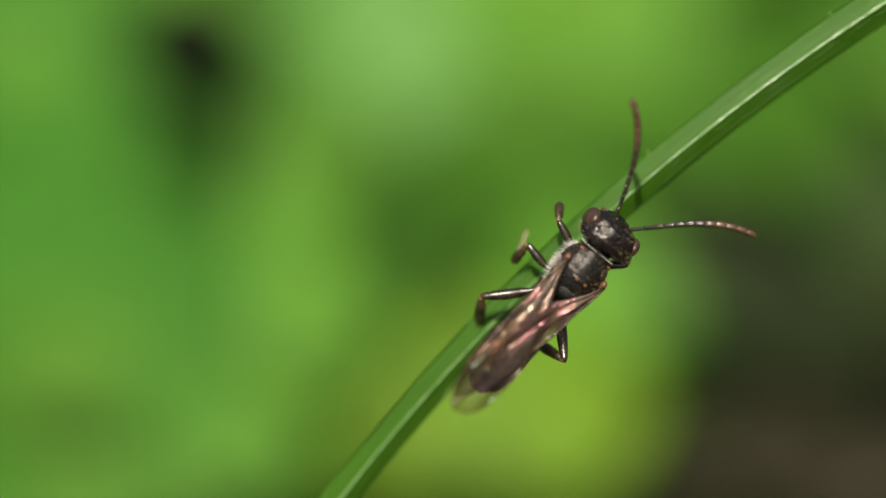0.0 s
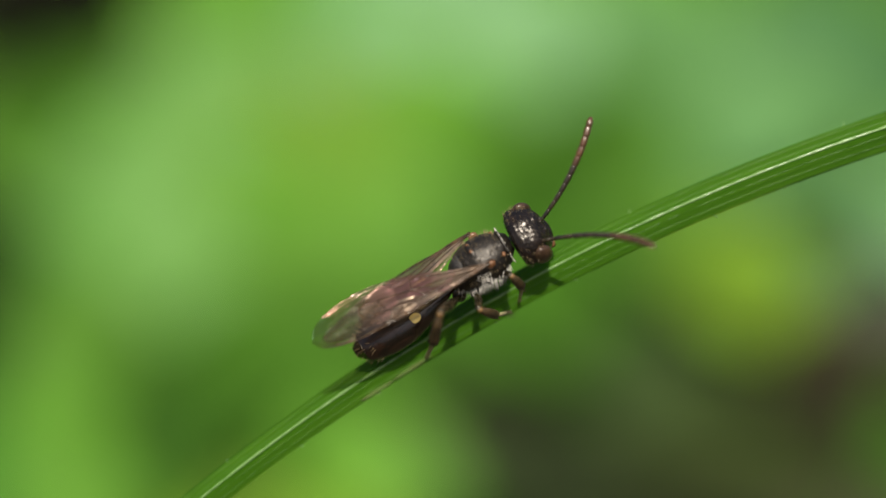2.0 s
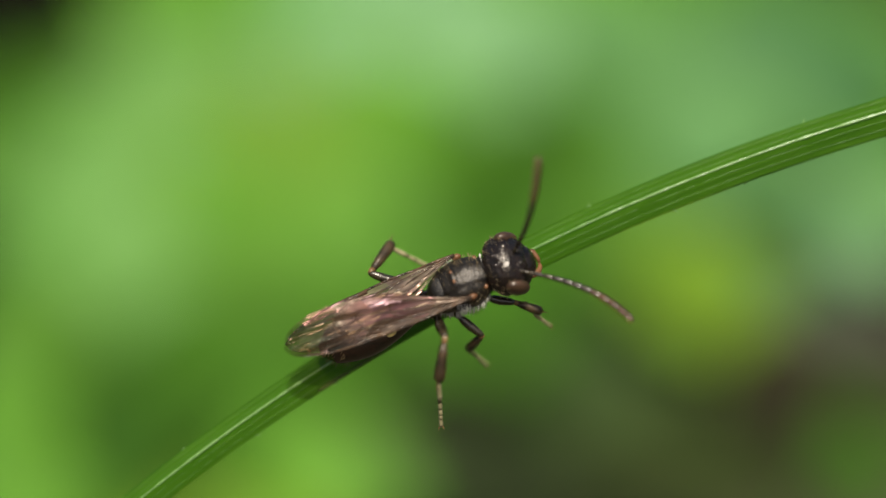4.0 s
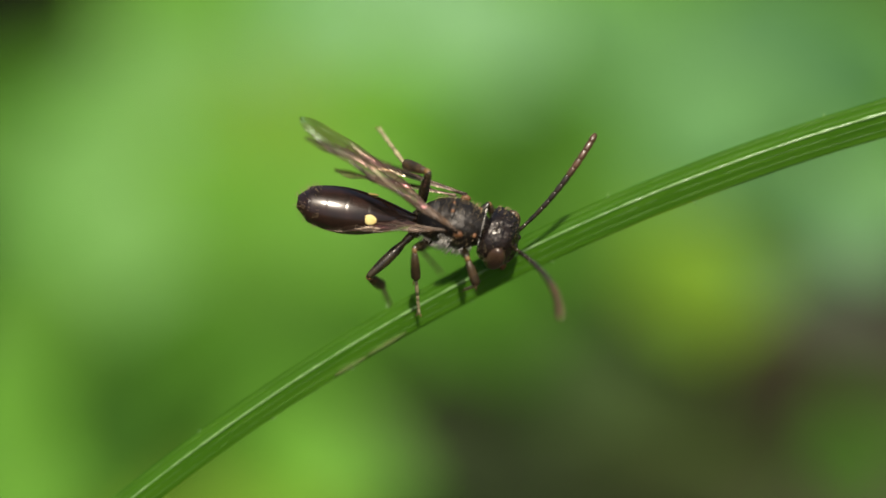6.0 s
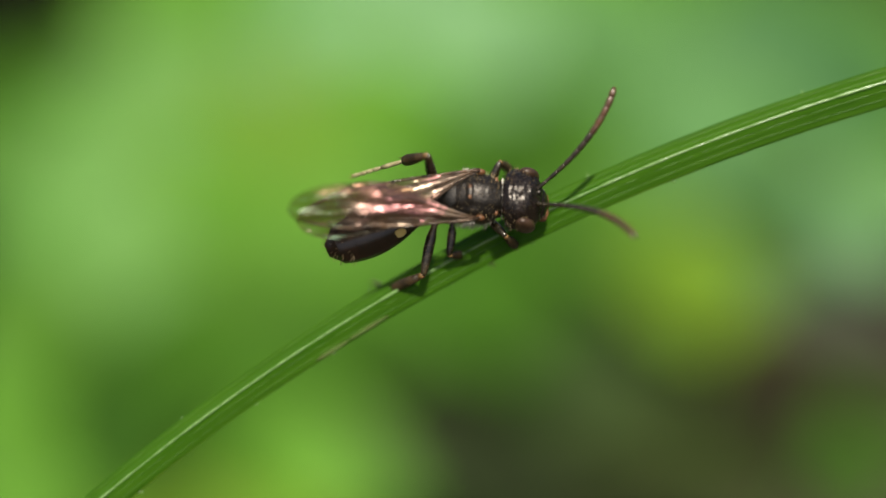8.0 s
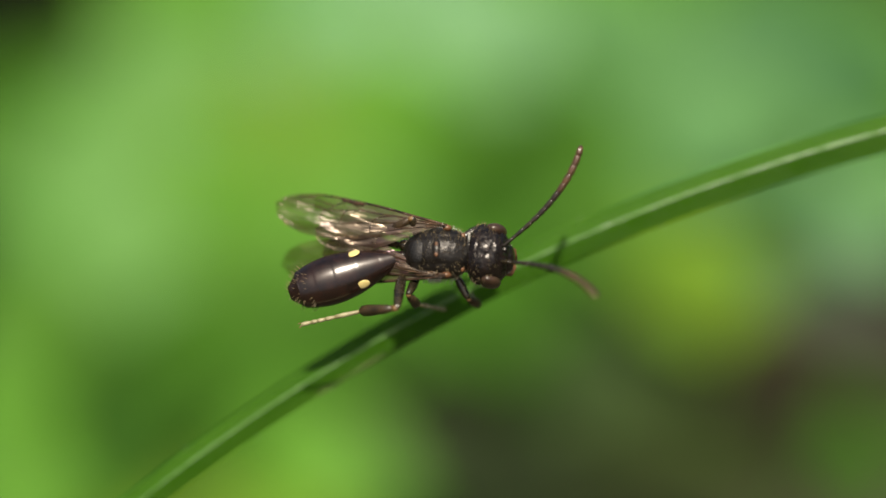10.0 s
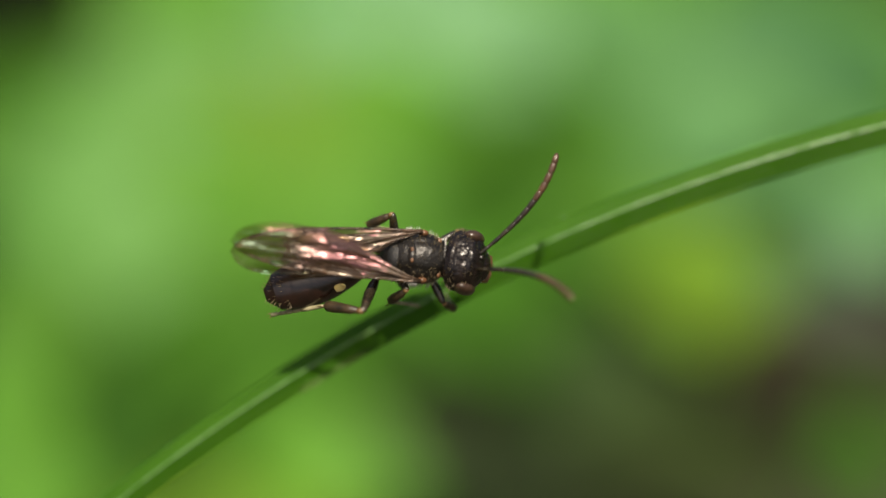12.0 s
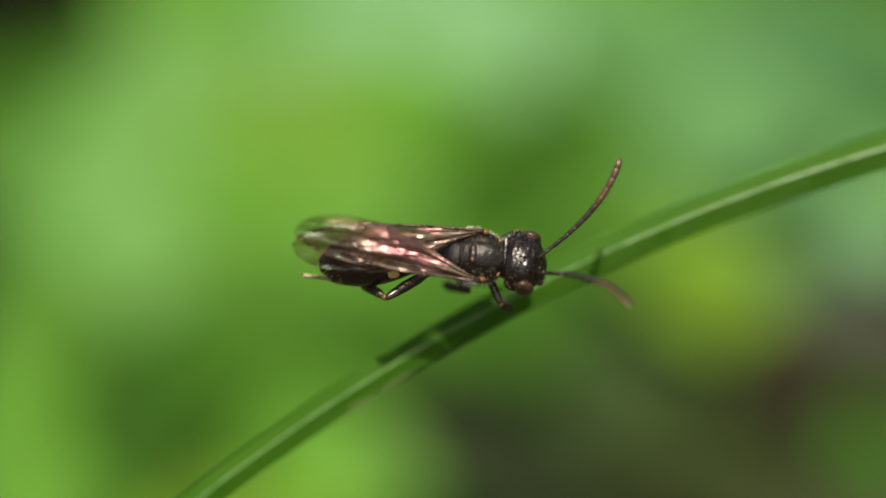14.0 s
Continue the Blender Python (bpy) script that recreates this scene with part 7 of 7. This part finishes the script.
    walk(part_of["tarsusR2"], [
        (0, mm(1.356, -0.000, 1.081, -2.3, 4.6, -26.9)),
        (0.25, mm(1.356, -0.000, 1.081, -2.3, 4.6, -26.9)),
        (0.5, mm(1.356, -0.000, 1.081, -2.3, 4.6, -26.9)),
        (0.75, mm(1.356, -0.000, 1.081, -2.3, 4.6, -26.9)),
        (0.833, mm(1.422, -0.000, 1.061, 37.9, -28.9, -41.6)),
        (0.917, mm(1.489, 0.000, 1.042, 99.5, -39.2, -84.0)),
        (1, mm(1.555, 0.000, 1.023, 151.0, -14.8, -114.7)),
        (1.2, mm(1.539, 0.000, 1.029, 152.1, -14.5, -115.3)),
        (1.5, mm(1.247, -0.000, 1.096, -177.8, -22.3, 174.2)),
        (2, mm(0.415, 0.000, 0.819, 177.7, -33.0, -175.8)),
        (2.5, mm(0.778, -0.000, 1.035, 173.6, -39.1, -169.9)),
        (2.7, mm(0.778, -0.000, 1.035, 173.6, -39.1, -169.9)),
        (3.75, mm(1.067, -0.000, 1.058, 31.5, -63.7, -41.9)),
        (4.8, mm(1.356, -0.000, 1.081, -2.3, 4.6, -26.9)),
        (4.9, mm(0.915, -0.000, 0.974, 43.7, -51.6, -49.6)),
        (5, mm(0.474, 0.000, 0.868, 151.1, -40.4, -139.6)),
        (5.5, mm(0.673, -0.000, 0.991, -171.6, -67.4, 170.9)),
        (6, mm(0.770, 0.000, 1.032, -179.0, -65.8, 178.9)),
        (6.5, mm(0.571, 0.000, 0.935, -179.2, -54.4, 179.0)),
        (6.8, mm(0.795, 0.000, 1.041, 93.1, -73.8, -93.0)),
        (7, mm(0.793, 0.000, 1.041, 93.4, -73.8, -93.2)),
        (7.2, mm(0.791, 0.000, 1.040, 93.8, -73.8, -93.7)),
        (7.5, mm(1.088, 0.000, 1.098, 85.9, -48.4, -86.9)),
        (7.6, mm(1.088, 0.000, 1.098, 85.9, -48.4, -86.9)),
        (7.7, mm(1.113, -0.000, 1.099, 55.4, -75.7, -56.3)),
        (7.8, mm(1.112, 0.000, 1.099, 54.8, -75.6, -55.7)),
        (8, mm(1.109, 0.000, 1.099, 55.9, -75.2, -56.8)),
        (10.3, mm(0.525, 0.000, 0.905, 158.6, -37.7, -147.3)),
        (10.5, mm(0.524, 0.000, 0.905, 158.7, -37.7, -147.5)),
        (10.7, mm(0.525, 0.000, 0.905, 158.9, -38.0, -148.0)),
        (11, mm(0.465, 0.000, 0.861, 169.3, -8.4, -127.6)),
        (11.5, mm(0.438, 0.000, 0.838, 167.3, -5.9, -114.8)),
        (12, mm(0.378, -0.000, 0.783, 169.1, -5.2, -115.0)),
        (12.5, mm(0.461, 0.000, 0.857, 174.6, -3.9, -125.8)),
        (12.667, mm(0.759, 0.000, 0.932, 123.7, -42.7, -101.6)),
        (12.833, mm(1.058, -0.000, 1.006, 43.2, -37.2, -42.9)),
        (13, mm(1.356, -0.000, 1.081, -2.3, 4.6, -26.9)),
        (13.5, mm(1.356, -0.000, 1.081, -2.3, 4.6, -26.9)),
        (14, mm(1.356, -0.000, 1.081, -2.3, 4.6, -26.9))])
    walk(part_of["legR3"], [
        (0, mm(-0.980, -0.300, -0.450, 156.2, -40.8, -143.1)),
        (0.25, mm(-0.980, -0.300, -0.450, 155.0, -40.4, -142.9)),
        (0.5, mm(-0.980, -0.300, -0.450, 156.4, -43.5, -137.1)),
        (0.75, mm(-0.980, -0.300, -0.450, 155.0, -43.5, -136.9)),
        (1, mm(-0.980, -0.300, -0.450, 152.3, 3.5, -131.2)),
        (1.2, mm(-0.980, -0.300, -0.450, 152.9, 2.5, -131.0)),
        (1.5, mm(-0.980, -0.300, -0.450, 157.9, -28.3, -116.0)),
        (2, mm(-0.980, -0.300, -0.450, 144.5, -38.9, -118.7)),
        (2.5, mm(-0.980, -0.300, -0.450, 142.1, -25.5, -118.9)),
        (2.7, mm(-0.980, -0.300, -0.450, 141.3, -25.4, -117.9)),
        (4.8, mm(-0.980, -0.300, -0.450, 145.1, -49.7, -70.1)),
        (5, mm(-0.980, -0.300, -0.450, 174.7, -28.7, -112.6)),
        (5.5, mm(-0.980, -0.300, -0.450, -167.5, 5.7, -125.9)),
        (6, mm(-0.980, -0.300, -0.450, 176.4, 28.4, -128.4)),
        (6.5, mm(-0.980, -0.300, -0.450, 178.2, -8.3, -127.7)),
        (6.8, mm(-0.980, -0.300, -0.450, 149.9, -27.4, -101.4)),
        (7, mm(-0.980, -0.300, -0.450, 150.0, -27.3, -101.4)),
        (7.2, mm(-0.980, -0.300, -0.450, 150.0, -27.1, -101.5)),
        (7.5, mm(-0.980, -0.300, -0.450, 176.4, -11.9, -94.7)),
        (7.6, mm(-0.980, -0.300, -0.450, 176.4, -11.9, -94.7)),
        (7.7, mm(-0.980, -0.300, -0.450, 136.5, 13.0, -101.6)),
        (7.8, mm(-0.980, -0.300, -0.450, 136.6, 13.2, -101.6)),
        (8, mm(-0.980, -0.300, -0.450, 136.1, 13.3, -101.7)),
        (10.3, mm(-0.980, -0.300, -0.450, 123.3, -42.2, -95.3)),
        (10.5, mm(-0.980, -0.300, -0.450, 123.4, -42.2, -95.4)),
        (10.7, mm(-0.980, -0.300, -0.450, 124.1, -42.3, -95.9)),
        (11, mm(-0.980, -0.300, -0.450, 115.4, -33.1, -104.4)),
        (11.5, mm(-0.980, -0.300, -0.450, 117.1, -38.7, -104.6)),
        (12, mm(-0.980, -0.300, -0.450, 120.1, -39.6, -106.6)),
        (12.5, mm(-0.980, -0.300, -0.450, 119.2, -43.4, -104.7)),
        (13, mm(-0.980, -0.300, -0.450, 134.0, -13.9, -129.5)),
        (13.5, mm(-0.980, -0.300, -0.450, 80.0, 0.2, -150.4)),
        (14, mm(-0.980, -0.300, -0.450, 140.9, -13.8, -144.0))])
    walk(part_of["tibiaR3"], [
        (0, mm(1.900, -0.000, 0.000, 180.0, -51.9, 180.0)),
        (0.25, mm(1.900, -0.000, 0.000, -180.0, -50.6, 180.0)),
        (0.5, mm(1.900, -0.000, 0.000, -180.0, -34.3, 180.0)),
        (0.75, mm(1.900, -0.000, 0.000, 180.0, -34.5, 180.0)),
        (1, mm(1.900, -0.000, 0.000, -180.0, -82.9, 180.0)),
        (1.2, mm(1.900, -0.000, 0.000, -180.0, -83.2, 180.0)),
        (1.5, mm(1.900, 0.000, 0.000, -180.0, -69.7, 180.0)),
        (2, mm(1.900, -0.000, -0.000, 180.0, -63.4, 180.0)),
        (2.5, mm(1.900, -0.000, 0.000, 0.0, -88.0, -0.0)),
        (2.7, mm(1.900, -0.000, 0.000, -0.0, -88.1, 0.0)),
        (4.8, mm(1.900, 0.000, 0.000, 0.0, -89.7, -0.0)),
        (5, mm(1.900, -0.000, 0.000, 180.0, -71.6, 180.0)),
        (5.5, mm(1.900, -0.000, 0.000, 180.0, -72.5, 180.0)),
        (6, mm(1.900, -0.000, -0.000, 180.0, -84.9, 180.0)),
        (6.5, mm(1.900, -0.000, 0.000, 180.0, -60.6, -180.0)),
        (6.8, mm(1.900, -0.000, -0.000, 180.0, -68.2, -180.0)),
        (7, mm(1.900, 0.000, -0.000, 180.0, -68.2, -180.0)),
        (7.2, mm(1.900, 0.000, 0.000, -180.0, -68.1, -180.0)),
        (7.5, mm(1.900, 0.000, -0.000, -180.0, -72.6, 180.0)),
        (7.6, mm(1.900, 0.000, -0.000, -180.0, -72.6, 180.0)),
        (7.7, mm(1.900, 0.000, -0.000, 0.0, -63.9, -0.0)),
        (7.8, mm(1.900, 0.000, -0.000, -0.0, -63.9, 0.0)),
        (8, mm(1.900, 0.000, -0.000, 0.0, -63.9, 0.0)),
        (10.3, mm(1.900, -0.000, 0.000, -180.0, -67.5, 180.0)),
        (10.5, mm(1.900, -0.000, 0.000, 180.0, -67.5, -180.0)),
        (10.7, mm(1.900, -0.000, 0.000, -180.0, -67.4, 180.0)),
        (11, mm(1.900, 0.000, 0.000, 180.0, -75.5, -180.0)),
        (11.5, mm(1.900, 0.000, 0.000, -180.0, -76.9, -180.0)),
        (12, mm(1.900, 0.000, -0.000, 180.0, -74.1, -180.0)),
        (12.5, mm(1.900, -0.000, 0.000, 180.0, -69.1, 180.0)),
        (13, mm(1.900, -0.000, -0.000, 0.0, -67.8, 0.0)),
        (13.5, mm(1.900, 0.000, -0.000, 0.0, -28.0, 0.0)),
        (14, mm(1.900, -0.000, -0.000, -0.0, -87.3, -0.0))])
    walk(part_of["tarsusR3"], [
        (0, mm(1.036, 0.000, 1.101, -8.0, -77.6, 8.2)),
        (0.25, mm(1.011, -0.000, 1.082, -3.3, -77.3, 3.4)),
        (0.5, mm(0.744, -0.000, 0.789, -38.5, -79.8, 38.9)),
        (0.75, mm(0.746, -0.000, 0.792, -33.2, -80.6, 33.6)),
        (1, mm(1.728, -0.000, 1.389, -15.9, -43.9, 22.3)),
        (1.2, mm(1.734, -0.000, 1.390, -16.6, -44.6, 23.0)),
        (1.35, mm(1.574, -0.000, 1.352, -137.9, -68.0, 136.5)),
        (1.5, mm(1.414, 0.000, 1.313, -176.4, -14.4, 165.8)),
        (2, mm(1.274, 0.000, 1.252, -172.7, -35.7, 167.6)),
        (2.5, mm(1.949, -0.000, 1.399, 175.3, -67.8, -174.9)),
        (2.7, mm(1.946, 0.000, 1.399, 175.3, -67.8, -175.0)),
        (4.8, mm(1.907, 0.000, 1.400, 138.0, -65.5, -135.3)),
        (5, mm(1.458, -0.000, 1.328, -11.9, -47.2, 16.0)),
        (5.5, mm(1.479, 0.000, 1.335, -141.9, -67.3, 139.6)),
        (6, mm(1.774, -0.000, 1.394, 30.5, -78.9, -30.9)),
        (6.5, mm(1.213, -0.000, 1.220, -160.6, -65.2, 158.8)),
        (6.8, mm(1.380, -0.000, 1.300, -90.4, -66.4, 90.4)),
        (7, mm(1.379, -0.000, 1.300, -90.2, -66.4, 90.2)),
        (7.2, mm(1.378, 0.000, 1.299, -89.8, -66.3, 89.8)),
        (7.5, mm(1.481, 0.000, 1.336, -162.6, -66.1, 161.1)),
        (7.6, mm(1.481, 0.000, 1.336, -162.6, -66.1, 161.1)),
        (7.7, mm(2.517, -0.000, 1.257, 97.0, -71.5, -96.7)),
        (7.8, mm(2.516, 0.000, 1.257, 97.0, -71.5, -96.7)),
        (8, mm(2.517, 0.000, 1.257, 97.0, -71.5, -96.6)),
        (10.3, mm(1.364, 0.000, 1.293, -51.0, -62.4, 54.3)),
        (10.5, mm(1.363, -0.000, 1.293, -51.0, -62.4, 54.3)),
        (10.7, mm(1.362, -0.000, 1.293, -51.2, -62.5, 54.5)),
        (11, mm(1.550, 0.000, 1.356, -19.3, -61.1, 21.8)),
        (11.5, mm(1.582, -0.000, 1.364, 91.1, -81.2, -91.1)),
        (12, mm(1.516, 0.000, 1.346, 49.8, -85.2, -49.9)),
        (12.5, mm(1.401, -0.000, 1.308, 129.1, -78.0, -128.5)),
        (13, mm(2.428, -0.000, 1.297, -1.8, -60.9, 2.0)),
        (13.5, mm(3.136, 0.000, 0.657, -1.2, -27.6, 2.5)),
        (14, mm(1.965, -0.000, 1.398, -14.3, -27.9, 28.5))])
    walk(grass_blade, [
        (0, mm(-2.642, -3.122, 230.154, 61.6, -34.3, 37.4)),
        (0.25, mm(-1.674, -2.070, 231.279, 53.6, -34.2, 37.8)),
        (0.5, mm(0.852, 0.291, 234.004, 51.3, -30.1, 33.7)),
        (0.75, mm(0.048, 0.224, 233.385, 49.2, -31.2, 30.3)),
        (1, mm(-3.399, -1.844, 231.045, 59.0, -30.9, 25.8)),
        (1.2, mm(-2.716, -1.494, 231.306, 55.5, -29.5, 25.8)),
        (1.5, mm(-2.090, -0.762, 233.040, 53.8, -24.4, 23.2)),
        (2, mm(-2.286, -1.199, 232.250, 48.2, -26.2, 18.7)),
        (2.5, mm(-2.721, -1.556, 231.669, 48.6, -27.0, 17.7)),
        (2.7, mm(-3.032, -1.464, 231.840, 48.5, -27.0, 17.6)),
        (4.8, mm(-2.779, -0.820, 232.540, 47.7, -27.2, 17.3)),
        (5, mm(-2.440, -0.958, 232.304, 47.8, -27.1, 17.2)),
        (5.5, mm(-2.105, -0.529, 233.054, 48.0, -25.8, 16.3)),
        (6, mm(-2.442, -0.705, 232.760, 47.8, -26.3, 16.8)),
        (6.5, mm(-1.605, -0.832, 232.549, 47.5, -26.9, 17.3)),
        (6.8, mm(-2.281, -0.817, 232.572, 47.6, -27.1, 17.4)),
        (7, mm(-2.280, -0.700, 232.768, 47.6, -27.1, 17.4)),
        (7.2, mm(-2.285, -0.591, 232.953, 47.7, -27.0, 17.3)),
        (7.5, mm(-2.461, -0.628, 232.884, 47.7, -26.8, 17.1)),
        (7.6, mm(-2.457, -0.627, 232.886, 47.7, -26.8, 17.1)),
        (7.7, mm(-2.793, -0.534, 233.044, 47.7, -27.1, 17.2)),
        (7.8, mm(-2.789, -0.515, 233.075, 47.7, -27.1, 17.3)),
        (8, mm(-2.953, -0.443, 233.195, 47.6, -27.2, 17.2)),
        (10.3, mm(-3.140, 0.421, 231.129, 55.9, -26.5, 17.0)),
        (10.5, mm(-3.149, 0.413, 231.119, 55.9, -26.5, 17.1)),
        (10.7, mm(-2.444, 0.290, 230.907, 55.8, -26.6, 17.1)),
        (11, mm(-3.146, 0.482, 231.247, 55.8, -26.4, 17.0)),
        (11.5, mm(-4.380, 0.559, 231.387, 55.8, -26.5, 17.1)),
        (12, mm(-3.678, 0.500, 231.283, 55.9, -26.3, 17.0)),
        (12.5, mm(-3.423, 0.403, 231.114, 55.9, -26.1, 16.8)),
        (13, mm(-3.382, 0.383, 231.088, 56.0, -26.1, 16.9)),
        (13.5, mm(-2.878, 0.248, 230.856, 55.8, -26.8, 17.6)),
        (14, mm(-2.411, 0.178, 230.733, 55.7, -27.0, 17.8))])


motions()
